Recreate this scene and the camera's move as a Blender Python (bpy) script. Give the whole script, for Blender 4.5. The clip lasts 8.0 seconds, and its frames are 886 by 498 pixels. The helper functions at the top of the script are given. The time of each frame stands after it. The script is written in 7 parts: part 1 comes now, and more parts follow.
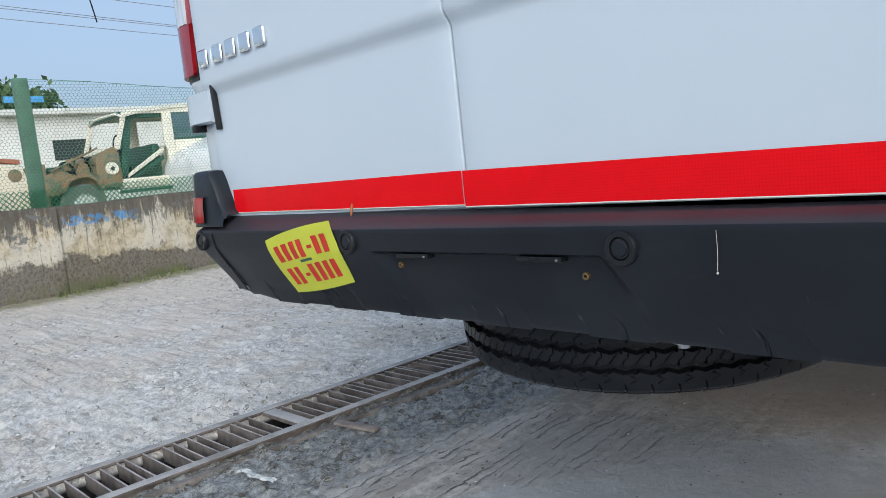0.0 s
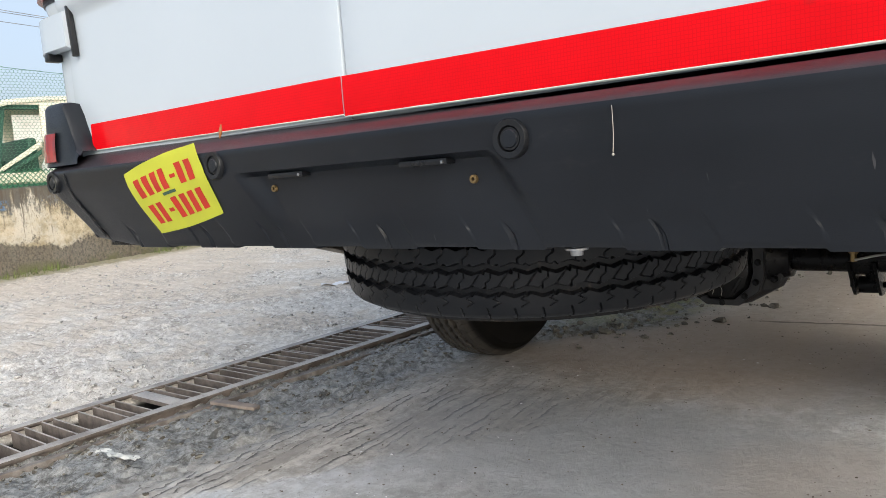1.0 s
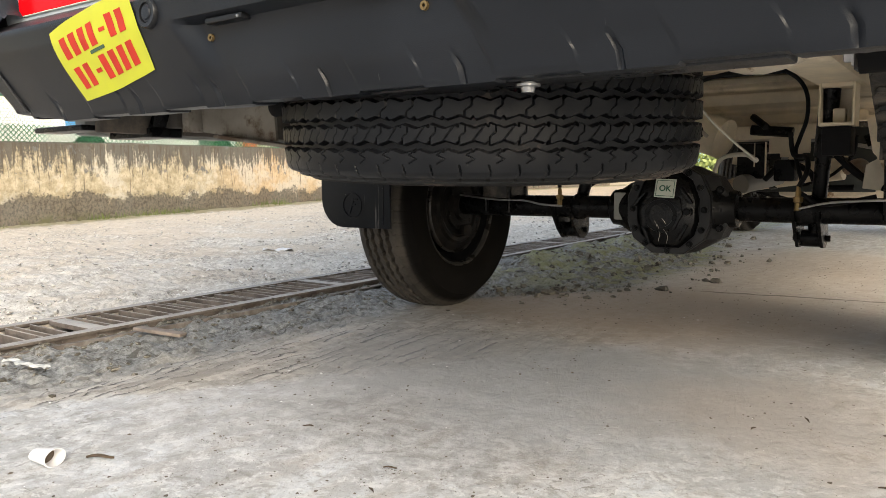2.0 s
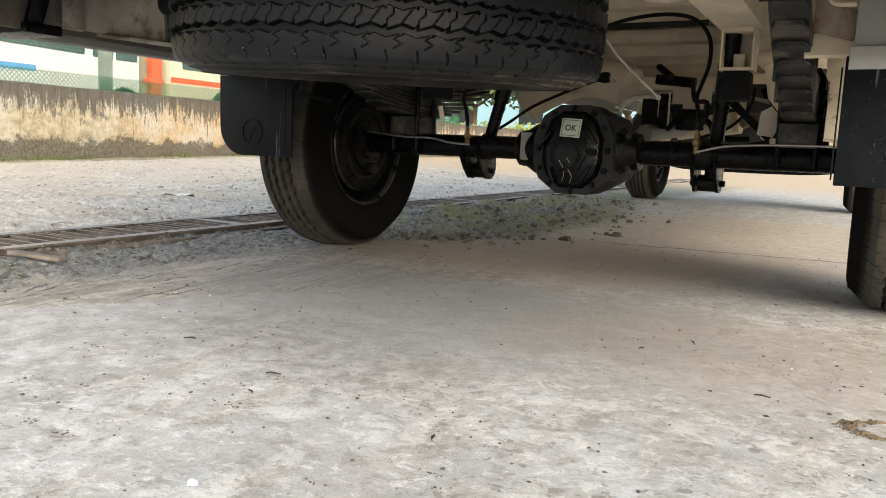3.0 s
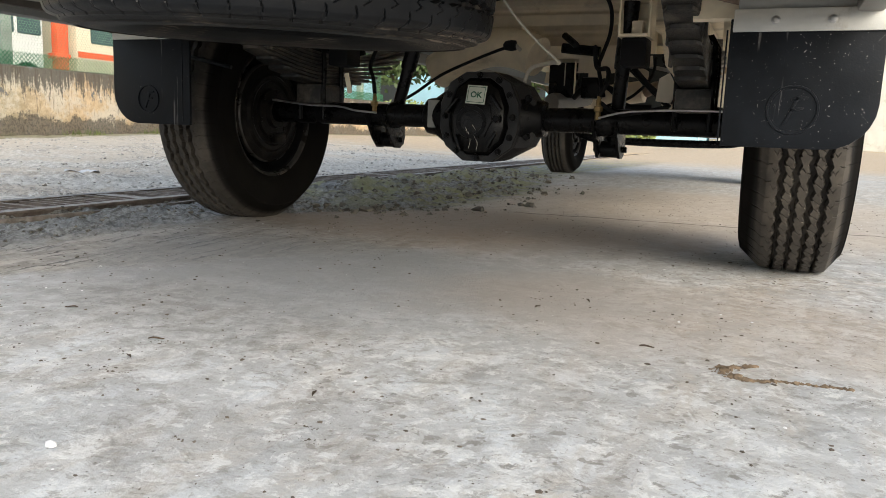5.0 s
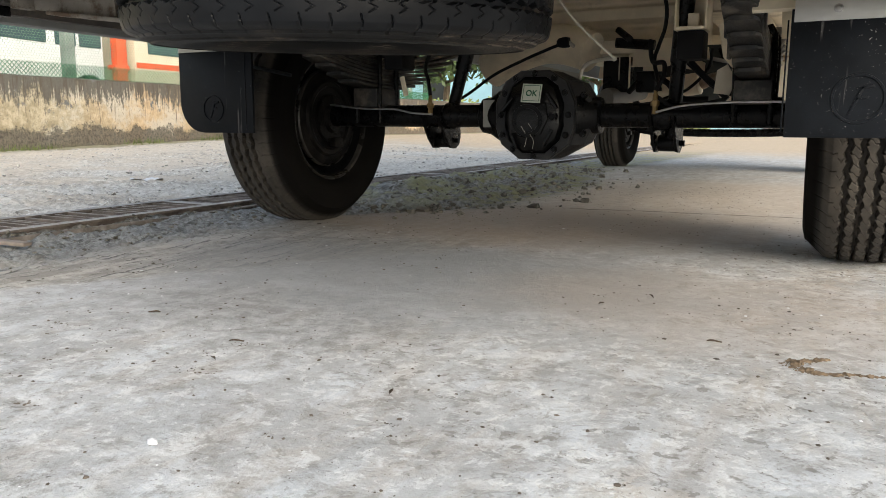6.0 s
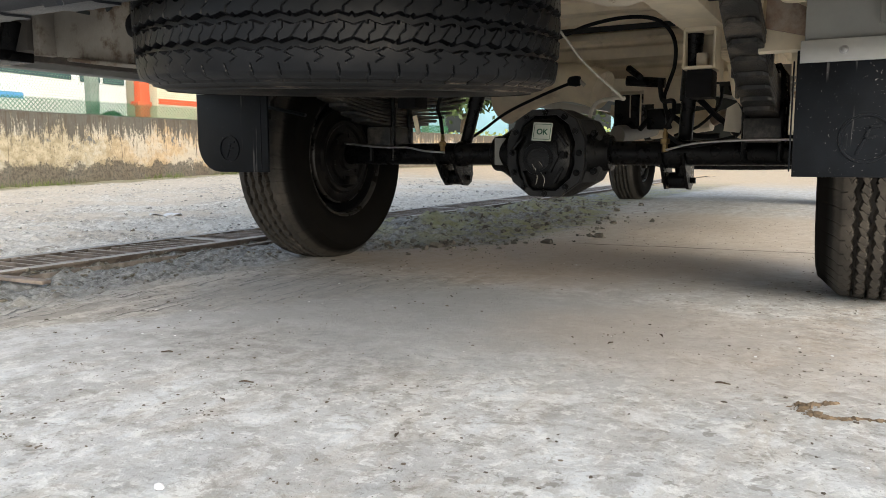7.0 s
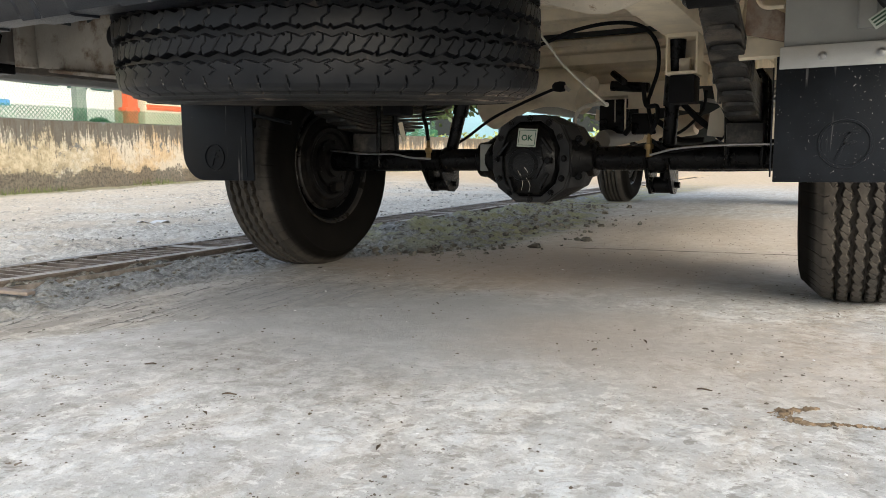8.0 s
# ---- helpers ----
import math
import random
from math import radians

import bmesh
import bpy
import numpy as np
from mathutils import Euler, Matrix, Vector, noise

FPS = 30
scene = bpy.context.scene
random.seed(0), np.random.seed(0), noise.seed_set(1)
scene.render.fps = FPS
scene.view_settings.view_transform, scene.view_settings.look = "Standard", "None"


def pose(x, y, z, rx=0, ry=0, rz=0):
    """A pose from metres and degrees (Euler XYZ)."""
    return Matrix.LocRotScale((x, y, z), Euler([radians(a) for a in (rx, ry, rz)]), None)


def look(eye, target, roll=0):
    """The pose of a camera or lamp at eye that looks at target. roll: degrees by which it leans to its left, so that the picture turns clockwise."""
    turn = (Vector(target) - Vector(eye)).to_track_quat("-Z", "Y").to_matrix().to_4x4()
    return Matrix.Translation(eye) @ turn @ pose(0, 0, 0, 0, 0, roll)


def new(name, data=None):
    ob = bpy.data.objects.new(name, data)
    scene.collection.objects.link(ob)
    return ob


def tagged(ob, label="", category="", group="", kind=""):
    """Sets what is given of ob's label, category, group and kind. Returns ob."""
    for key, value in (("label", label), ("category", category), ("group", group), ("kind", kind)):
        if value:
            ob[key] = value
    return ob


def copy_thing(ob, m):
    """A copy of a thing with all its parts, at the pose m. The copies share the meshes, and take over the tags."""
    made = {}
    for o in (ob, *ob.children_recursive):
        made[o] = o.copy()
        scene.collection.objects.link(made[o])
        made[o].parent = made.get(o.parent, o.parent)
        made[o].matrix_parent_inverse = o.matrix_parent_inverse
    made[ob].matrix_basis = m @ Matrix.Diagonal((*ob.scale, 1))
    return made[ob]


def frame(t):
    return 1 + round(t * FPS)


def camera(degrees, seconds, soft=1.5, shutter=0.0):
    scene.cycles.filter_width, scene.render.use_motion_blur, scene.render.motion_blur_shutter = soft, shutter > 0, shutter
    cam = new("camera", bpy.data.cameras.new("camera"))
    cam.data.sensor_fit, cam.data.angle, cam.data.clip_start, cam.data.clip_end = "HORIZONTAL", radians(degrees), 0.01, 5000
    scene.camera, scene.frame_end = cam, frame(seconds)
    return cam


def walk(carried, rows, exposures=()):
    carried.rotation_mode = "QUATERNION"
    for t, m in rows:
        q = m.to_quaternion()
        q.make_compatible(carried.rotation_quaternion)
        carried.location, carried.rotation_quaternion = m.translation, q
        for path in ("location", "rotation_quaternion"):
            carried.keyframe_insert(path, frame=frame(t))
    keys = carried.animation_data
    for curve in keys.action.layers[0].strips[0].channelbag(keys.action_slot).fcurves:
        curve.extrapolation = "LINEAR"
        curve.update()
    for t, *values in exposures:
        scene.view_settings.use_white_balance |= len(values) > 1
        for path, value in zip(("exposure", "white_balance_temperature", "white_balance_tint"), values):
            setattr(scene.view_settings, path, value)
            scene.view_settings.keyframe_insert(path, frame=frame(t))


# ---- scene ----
cam = camera(60.7, 8.0, soft=0.85)
PATH = [
    (0, (0.756, -2.207, 0.839), (-0.698, -0.852, 0.612), -6.1),
    (0.5, (0.772, -2.172, 0.807), (-0.594, -0.733, 0.555), -5.6),
    (1, (0.703, -2.129, 0.676), (-0.559, -0.592, 0.464), -4.6),
    (1.2, (0.687, -2.118, 0.602), (-0.549, -0.555, 0.425), -3.3),
    (2.3, (0.673, -2.096, 0.427), (-0.45, -0.456, 0.21), 0.2),
    (2.5, (0.665, -2.095, 0.402), (-0.415, -0.429, 0.161), 0.1),
    (3, (0.689, -2.057, 0.348), (-0.265, -0.32, 0.079), 2.3),
    (3.5, (0.736, -2.038, 0.337), (-0.16, -0.266, 0.096), 5.4),
    (4, (0.773, -2.012, 0.306), (-0.081, -0.223, 0.039), 5.7),
    (5.3, (0.735, -2.042, 0.318), (-0.048, -0.231, -0.008), 1.4),
    (5.5, (0.74, -2.056, 0.312), (-0.069, -0.258, -0.023), 1.4),
    (6, (0.73, -2.059, 0.326), (-0.171, -0.304, 0.001), 0.2),
    (6.5, (0.736, -2.068, 0.333), (-0.207, -0.326, 0.06), 0.0),
    (7, (0.749, -2.061, 0.344), (-0.199, -0.317, 0.101), -0.1),
    (7.5, (0.757, -2.057, 0.349), (-0.176, -0.303, 0.118), -0.4),
    (8, (0.762, -2.055, 0.355), (-0.166, -0.3, 0.119), -0.6),
]
walk(cam, [(t, look(eye, target, roll)) for t, eye, target, roll in PATH],
     exposures=[(0.0, -0.28, 5350, 6.5), (0.5, -0.26, 5400, 6.5), (1.0, 0.12, 6000, 8.5), (2.3, 0.46, 6600, 8), (4.0, 0.36, 6400, 7), (5.5, 0.22, 6250, 7), (8.0, 0.42, 6250, 7)])

# ---- world and light ----
world = bpy.data.worlds.new("sky")
scene.world = world
world.use_nodes = True
wn = world.node_tree
sky = wn.nodes.new("ShaderNodeTexSky")
sky.sky_type = "NISHITA"
sky.sun_disc = False
sky.sun_elevation, sky.sun_rotation = radians(25.5), radians(128)
sky.air_density, sky.dust_density, sky.ozone_density = 1.0, 6.0, 1.0
bg = wn.nodes["Background"]
haze = wn.nodes.new("ShaderNodeMix")
haze.data_type = "RGBA"
haze.inputs[0].default_value = 0.6
haze.inputs[7].default_value = (3.5, 3.75, 4.1, 1.0)
wn.links.new(sky.outputs[0], haze.inputs[6])
wn.links.new(haze.outputs[2], bg.inputs[0])
bg.inputs[1].default_value = 0.215

sun_data = bpy.data.lights.new("sun", "SUN")
sun_data.energy, sun_data.angle, sun_data.color = 2.7, radians(48), (1.0, 0.92, 0.80)
sun = new("sun", sun_data)
sun.matrix_world = look((5.7, -4.4, 3.45), (0, 0, 0))


# ---- materials ----
class Nodes:
    """Short hand for a node material."""

    def __init__(self, name):
        self.mat = bpy.data.materials.new(name)
        self.mat.use_nodes = True
        self.tree = self.mat.node_tree
        self.shader = self.tree.nodes["Principled BSDF"]
        self.place = self.tree.nodes.new("ShaderNodeNewGeometry").outputs["Position"]
        self.own = self.tree.nodes.new("ShaderNodeTexCoord").outputs["Object"]

    def link(self, a, b):
        if isinstance(a, (int, float)):
            b.default_value = a
        elif isinstance(a, tuple):
            b.default_value = (*a, 1.0) if len(a) == 3 and len(b.default_value) == 4 else a
        else:
            self.tree.links.new(a, b)

    def noise(self, scale, detail=5.0, rough=0.6, where=None, stretch=None, warp=0.0):
        n = self.tree.nodes.new("ShaderNodeTexNoise")
        n.inputs["Scale"].default_value, n.inputs["Detail"].default_value, n.inputs["Roughness"].default_value = scale, detail, rough
        n.inputs["Distortion"].default_value = warp
        src = self.own if where is None else where
        if stretch:
            m = self.tree.nodes.new("ShaderNodeMapping")
            m.inputs["Scale"].default_value = stretch
            self.link(src, m.inputs[0])
            src = m.outputs[0]
        self.link(src, n.inputs["Vector"])
        return n.outputs["Fac"]

    def voronoi(self, scale, feature="F1", where=None, out="Distance", stretch=None, random=1.0):
        n = self.tree.nodes.new("ShaderNodeTexVoronoi")
        n.feature = feature
        n.inputs["Scale"].default_value = scale
        n.inputs["Randomness"].default_value = random
        src = self.own if where is None else where
        if stretch:
            m = self.tree.nodes.new("ShaderNodeMapping")
            m.inputs["Scale"].default_value = stretch
            self.link(src, m.inputs[0])
            src = m.outputs[0]
        self.link(src, n.inputs["Vector"])
        return n.outputs[out]

    def ramp(self, fac, lo, hi, a=0.0, b=1.0):
        n = self.tree.nodes.new("ShaderNodeMapRange")
        n.interpolation_type = "SMOOTHSTEP"
        self.link(fac, n.inputs[0])
        for i, v in zip((1, 2, 3, 4), (lo, hi, a, b)):
            n.inputs[i].default_value = v
        return n.outputs[0]

    def mix(self, fac, a, b):
        n = self.tree.nodes.new("ShaderNodeMix")
        n.data_type = "RGBA"
        self.link(fac, n.inputs[0])
        self.link(a, n.inputs[6])
        self.link(b, n.inputs[7])
        return n.outputs[2]

    def math(self, op, a, b=0.0):
        n = self.tree.nodes.new("ShaderNodeMath")
        n.operation = op
        self.link(a, n.inputs[0])
        self.link(b, n.inputs[1])
        return n.outputs[0]

    def split(self, vec):
        n = self.tree.nodes.new("ShaderNodeSeparateXYZ")
        self.link(vec, n.inputs[0])
        return n.outputs

    def random(self):
        return self.tree.nodes.new("ShaderNodeObjectInfo").outputs["Random"]

    def island(self):
        return [n for n in self.tree.nodes if n.type == "NEW_GEOMETRY"][0].outputs["Random Per Island"]

    def bump(self, height, strength=0.3, distance=0.01, under=None):
        n = self.tree.nodes.new("ShaderNodeBump")
        n.inputs["Strength"].default_value, n.inputs["Distance"].default_value = strength, distance
        self.link(height, n.inputs["Height"])
        if under is not None:
            self.link(under, n.inputs["Normal"])
        return n.outputs[0]

    def done(self, color, rough=0.6, metal=0.0, normal=None, **more):
        self.link(color, self.shader.inputs["Base Color"])
        self.link(rough, self.shader.inputs["Roughness"])
        self.link(metal, self.shader.inputs["Metallic"])
        if normal is not None:
            self.link(normal, self.shader.inputs["Normal"])
        for key, value in more.items():
            self.link(value, self.shader.inputs[key.replace("_", " ")])
        return self.mat


def plain(name, color, rough=0.5, metal=0.0, vary=0.2, scale=30.0, grain=0.15, dirt=None, dirt_at=(0.5, 0.7), dirt_scale=6.0, grain_scale=300.0, dist=0.002, spec=0.5):
    """A painted, moulded or worn surface: broad tone changes, fine grain, and an optional layer of dirt."""
    k = Nodes(name)
    dark = tuple(c * (1 - vary) for c in color)
    light = tuple(min(1, c * (1 + vary)) for c in color)
    broad = k.noise(scale, 4)
    col = k.mix(k.ramp(broad, 0.3, 0.7), dark, light)
    fine = k.noise(grain_scale, 3, 0.7)
    r = k.ramp(broad, 0.2, 0.8, max(0.03, rough - 0.08), min(1, rough + 0.08))
    if dirt:
        d = k.ramp(k.noise(dirt_scale, 8, 0.7), *dirt_at)
        col = k.mix(d, col, dirt)
        r = k.math("MAXIMUM", r, k.math("MULTIPLY", d, 0.85))
    return k.done(col, r, metal, k.bump(fine, grain, dist), Specular_IOR_Level=spec)


WHITE = plain("white_van_paint", (0.49, 0.54, 0.59), 0.20, vary=0.012, scale=3, grain=0.02)
CREAM = plain("cream_underbody_paint", (0.78, 0.69, 0.53), 0.55, vary=0.12, scale=9, grain=0.3, dirt=(0.36, 0.30, 0.21), dirt_at=(0.52, 0.80), dirt_scale=7)
UNDERSEAL = plain("dull_brown_underseal", (0.085, 0.075, 0.065), 0.8, vary=0.25, scale=9, grain=0.5, dirt=(0.16, 0.13, 0.10), dirt_at=(0.5, 0.7), dirt_scale=8)
GUSSET = plain("muddy_cream_paint", (0.27, 0.245, 0.21), 0.7, vary=0.2, scale=9, grain=0.6, dirt=(0.12, 0.082, 0.055), dirt_at=(0.46, 0.56), dirt_scale=6)
CREAM_RUST = plain("rusty_cream_paint", (0.64, 0.58, 0.47), 0.65, vary=0.15, scale=9, grain=0.5, dirt=(0.24, 0.15, 0.08), dirt_at=(0.53, 0.63), dirt_scale=9)
GREY_PAINT = plain("grey_sill_paint", (0.26, 0.26, 0.245), 0.5, vary=0.1, scale=9, grain=0.2, dirt=(0.25, 0.21, 0.16), dirt_at=(0.5, 0.8))
RUBBER = plain("black_rubber", (0.009, 0.009, 0.010), 0.62, vary=0.3, scale=20, grain=0.3, spec=0.12)
BLACK = plain("black_axle_paint", (0.0050, 0.0050, 0.0055), 0.28, vary=0.35, scale=25, grain=0.4, dirt=(0.05, 0.044, 0.037), dirt_at=(0.62, 0.88), dirt_scale=14, spec=0.16)
BLACK_PLASTIC = plain("black_plastic", (0.009, 0.0095, 0.011), 0.32, vary=0.2, scale=20, grain=0.2, spec=0.35)
STEEL = plain("bare_steel", (0.42, 0.42, 0.42), 0.38, 0.9, vary=0.15, scale=30, grain=0.25)
ALUMINIUM = plain("dull_aluminium", (0.50, 0.50, 0.48), 0.45, 0.6, vary=0.1, scale=12, grain=0.25, dirt=(0.30, 0.27, 0.22), dirt_at=(0.55, 0.8), dirt_scale=12)
CHROME = plain("chrome_plastic", (0.82, 0.83, 0.85), 0.1, 1.0, vary=0.03, scale=30, grain=0.02)
BRASS = plain("brass_fitting", (0.26, 0.18, 0.08), 0.45, 0.8, vary=0.2, scale=40, grain=0.2)
DARK_STEEL = plain("dark_wheel_paint", (0.005, 0.005, 0.0055), 0.4, 0.0, vary=0.3, scale=20, grain=0.3, dirt=(0.02, 0.018, 0.015), dirt_at=(0.62, 0.90), dirt_scale=12, spec=0.07)
DRUM = plain("sooty_brake_drum", (0.009, 0.0082, 0.0078), 0.4, 0.0, vary=0.35, scale=30, grain=0.5, dirt=(0.024, 0.021, 0.018), dirt_at=(0.5, 0.7), dirt_scale=16, spec=0.08)
LIP = plain("worn_rim_lip", (0.045, 0.042, 0.039), 0.3, 0.2, vary=0.4, scale=30, grain=0.2)
LEAF_STEEL = plain("black_spring_steel", (0.024, 0.0235, 0.023), 0.40, 0.1, vary=0.3, scale=20, grain=0.5, dirt=(0.17, 0.145, 0.115), dirt_at=(0.44, 0.72), dirt_scale=10)
YELLOW = plain("yellow_paper", (0.50, 0.52, 0.035), 0.6, vary=0.05, scale=14, grain=0.05)
RED_PRINT = plain("red_print", (0.48, 0.025, 0.010), 0.6, vary=0.1, scale=40, grain=0.03)
PEN = plain("dark_pen_ink", (0.05, 0.10, 0.06), 0.7, vary=0.1)
LABEL_WHITE = plain("white_label", (0.52, 0.56, 0.50), 0.55, vary=0.08, scale=25, grain=0.05, dirt=(0.30, 0.31, 0.26), dirt_at=(0.6, 0.85), dirt_scale=40)
LABEL_GREEN = plain("green_print", (0.02, 0.10, 0.06), 0.6, vary=0.1)
RUST = plain("rusty_steel", (0.22, 0.145, 0.10), 0.75, 0.1, vary=0.3, scale=14, grain=0.5, dirt=(0.34, 0.29, 0.24), dirt_at=(0.42, 0.62), dirt_scale=9)


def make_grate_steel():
    """Dusty brown rusted steel; its lit upper faces are painted paler."""
    k = Nodes("lit_top_grate_steel")
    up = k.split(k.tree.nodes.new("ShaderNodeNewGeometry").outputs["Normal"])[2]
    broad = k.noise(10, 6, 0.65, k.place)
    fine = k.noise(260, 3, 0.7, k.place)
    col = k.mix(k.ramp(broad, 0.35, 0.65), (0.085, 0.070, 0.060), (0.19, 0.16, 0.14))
    # pale tone on upward faces paints in the light on the bar tops
    dust_or_light = k.math("MULTIPLY", k.ramp(up, 0.5, 0.95), k.ramp(k.noise(7, 8, 0.7, k.place), 0.34, 0.58, 0.45, 1.0))
    col = k.mix(dust_or_light, col, k.mix(k.ramp(fine, 0.35, 0.65), (0.38, 0.355, 0.335), (0.47, 0.45, 0.43)))
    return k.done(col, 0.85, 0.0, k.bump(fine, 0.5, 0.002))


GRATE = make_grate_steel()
WOOD = plain("weathered_wood", (0.22, 0.182, 0.155), 0.8, vary=0.25, scale=30, grain=0.6, grain_scale=120)
EDGE_STEEL = plain("dusty_edge_steel", (0.14, 0.118, 0.103), 0.8, 0.0, vary=0.25, scale=12, grain=0.5, dirt=(0.27, 0.247, 0.225), dirt_at=(0.46, 0.68), dirt_scale=10)
GREEN_WIRE = plain("green_wire", (0.09, 0.22, 0.13), 0.5, vary=0.2, scale=4, grain=0.02)
GREEN_NET = plain("dark_green_net", (0.035, 0.15, 0.07), 0.5, vary=0.2, scale=4, grain=0.02)
GREEN_POST = plain("green_post_paint", (0.10, 0.18, 0.12), 0.6, vary=0.15, scale=6, grain=0.3, dirt=(0.25, 0.28, 0.22), dirt_at=(0.6, 0.85), dirt_scale=5)
PALE_POST = plain("pale_post_paint", (0.30, 0.34, 0.30), 0.7, vary=0.15, scale=6, grain=0.3, dirt=(0.40, 0.42, 0.38), dirt_at=(0.5, 0.8), dirt_scale=5)
JEEP_CREAM = plain("faded_cream_primer", (0.74, 0.69, 0.56), 0.6, vary=0.06, scale=3, grain=0.1, dirt=(0.42, 0.25, 0.13), dirt_at=(0.64, 0.80), dirt_scale=2.6)
JEEP_RUST = plain("rusty_bonnet", (0.26, 0.16, 0.08), 0.8, vary=0.35, scale=4, grain=0.4, dirt=(0.10, 0.12, 0.08), dirt_at=(0.45, 0.6), dirt_scale=4)
JEEP_GREEN = plain("dark_green_trim", (0.02, 0.07, 0.045), 0.6, vary=0.3, scale=4, grain=0.1)
CAR_WHITE = plain("white_car_paint", (0.78, 0.78, 0.76), 0.3, vary=0.03, scale=2, grain=0.03)
CAR_CREAM = plain("cream_car_paint", (0.74, 0.66, 0.50), 0.35, vary=0.05, scale=2, grain=0.03)
ORANGE = plain("orange_paint", (0.72, 0.10, 0.03), 0.5, vary=0.08, scale=4, grain=0.05)
BLUE = plain("blue_paint", (0.10, 0.32, 0.62), 0.5, vary=0.1, scale=4, grain=0.05)
BLUE_PALE = plain("pale_blue_plaster", (0.42, 0.68, 0.80), 0.8, vary=0.08, scale=0.8, grain=0.1)
BUILDING = plain("whitewashed_plaster", (0.66, 0.65, 0.60), 0.85, vary=0.08, scale=1.2, grain=0.2, dirt=(0.38, 0.35, 0.30), dirt_at=(0.52, 0.75), dirt_scale=1.0, grain_scale=40)
ROOF_RED = plain("red_clay_tiles", (0.40, 0.13, 0.07), 0.8, vary=0.2, scale=5, grain=0.3, grain_scale=40)
BARK = plain("bark", (0.12, 0.09, 0.06), 0.9, vary=0.3, scale=8, grain=0.6, grain_scale=60)
LEAVES = plain("dusty_leaves", (0.07, 0.11, 0.035), 0.65, vary=0.45, scale=1.5, grain=0.05)
GRASS = plain("dry_grass", (0.12, 0.15, 0.04), 0.8, vary=0.5, scale=5, grain=0.05)
WIRE = plain("white_cord", (0.46, 0.43, 0.37), 0.6, vary=0.1, scale=40, grain=0.1)
PAPER = plain("white_paper", (0.72, 0.72, 0.74), 0.7, vary=0.06, scale=30, grain=0.1)
DRY_LEAF = plain("dry_brown_leaf", (0.085, 0.06, 0.04), 0.85, vary=0.4, scale=30, grain=0.4)
PLASTIC_WRAP = plain("clear_grey_wrapper", (0.55, 0.55, 0.52), 0.2, vary=0.15, scale=30, grain=0.2)
INSIDE = plain("dark_interior", (0.03, 0.035, 0.035), 0.8, vary=0.2)


def make_bumper_plastic():
    k = Nodes("grained_grey_bumper_plastic")
    grain = k.noise(650, 3, 0.6)
    broad = k.noise(5, 5)
    dust_or_light = k.ramp(k.noise(9, 9, 0.75, stretch=(1, 1, 3)), 0.58, 0.85)
    scratch = k.ramp(k.noise(40, 2, 0.5, stretch=(6, 1, 0.4)), 0.76, 0.80)
    col = k.mix(k.ramp(broad, 0.3, 0.7), (0.0075, 0.009, 0.0122), (0.011, 0.013, 0.0172))
    col = k.mix(k.math("MULTIPLY", dust_or_light, 0.22), col, (0.10, 0.095, 0.095))
    col = k.mix(k.math("MULTIPLY", scratch, 0.25), col, (0.22, 0.21, 0.21))
    # upward ledge tinted paler: its reflection of door and tape painted in
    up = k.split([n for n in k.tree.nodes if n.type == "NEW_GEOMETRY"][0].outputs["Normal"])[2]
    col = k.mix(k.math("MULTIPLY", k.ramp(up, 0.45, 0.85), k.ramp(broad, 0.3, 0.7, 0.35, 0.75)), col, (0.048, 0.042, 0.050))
    return k.done(col, k.ramp(broad, 0.2, 0.8, 0.28, 0.40), 0.0, k.bump(grain, 0.22, 0.0012), Specular_IOR_Level=0.30)


def make_tyre_rubber(name, base, dust_or_light, amount, gloss=0.5, sheen=0.24, side=0.25, scuff=0.0, groove=(0.318, 0.338), blur=0.04):
    k = Nodes(name)
    broad = k.noise(9, 7, 0.7)
    fine = k.noise(160, 4, 0.7)
    col = k.mix(k.ramp(broad, 0.3, 0.7), tuple(c * 0.7 for c in base), base)
    col = k.mix(k.math("MULTIPLY", k.ramp(broad, 0.38, 0.72), amount), col, dust_or_light)
    col = k.mix(k.math("MULTIPLY", k.ramp(fine, 0.55, 0.8), amount * 0.6), col, dust_or_light)
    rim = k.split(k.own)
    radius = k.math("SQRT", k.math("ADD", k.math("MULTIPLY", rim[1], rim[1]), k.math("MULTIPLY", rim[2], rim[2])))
    # black inside a radius: bare sidewalls, and painted-in shade in the tread grooves
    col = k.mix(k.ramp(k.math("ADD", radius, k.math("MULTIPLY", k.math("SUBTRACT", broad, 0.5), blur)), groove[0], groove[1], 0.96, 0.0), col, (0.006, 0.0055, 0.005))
    if scuff:
        rings = k.tree.nodes.new("ShaderNodeTexNoise")
        rings.noise_dimensions = "1D"
        rings.inputs["Scale"].default_value, rings.inputs["Detail"].default_value = 420.0, 4.0
        k.link(k.math("ADD", radius, k.math("MULTIPLY", k.noise(26, 3), 0.012)), rings.inputs["W"])
        worn = k.math("MULTIPLY", k.ramp(k.noise(3.2, 5, 0.7), 0.46, 0.56), k.ramp(rings.outputs["Fac"], 0.50, 0.60))
        col = k.mix(k.math("MULTIPLY", k.math("MULTIPLY", worn, k.ramp(radius, 0.335, 0.345, 1.0, 0.0)), scuff), col, (0.20, 0.16, 0.125))
    return k.done(col, k.math("MAXIMUM", k.ramp(broad, 0.2, 0.8, gloss - 0.05, gloss + 0.2), k.ramp(radius, 0.318, 0.338, 0.9 - 0.4 * (side > 0.5), 0.0)), 0.0, k.bump(fine, 0.2, 0.0015), Specular_IOR_Level=k.ramp(radius, 0.318, 0.338, sheen * side, sheen))


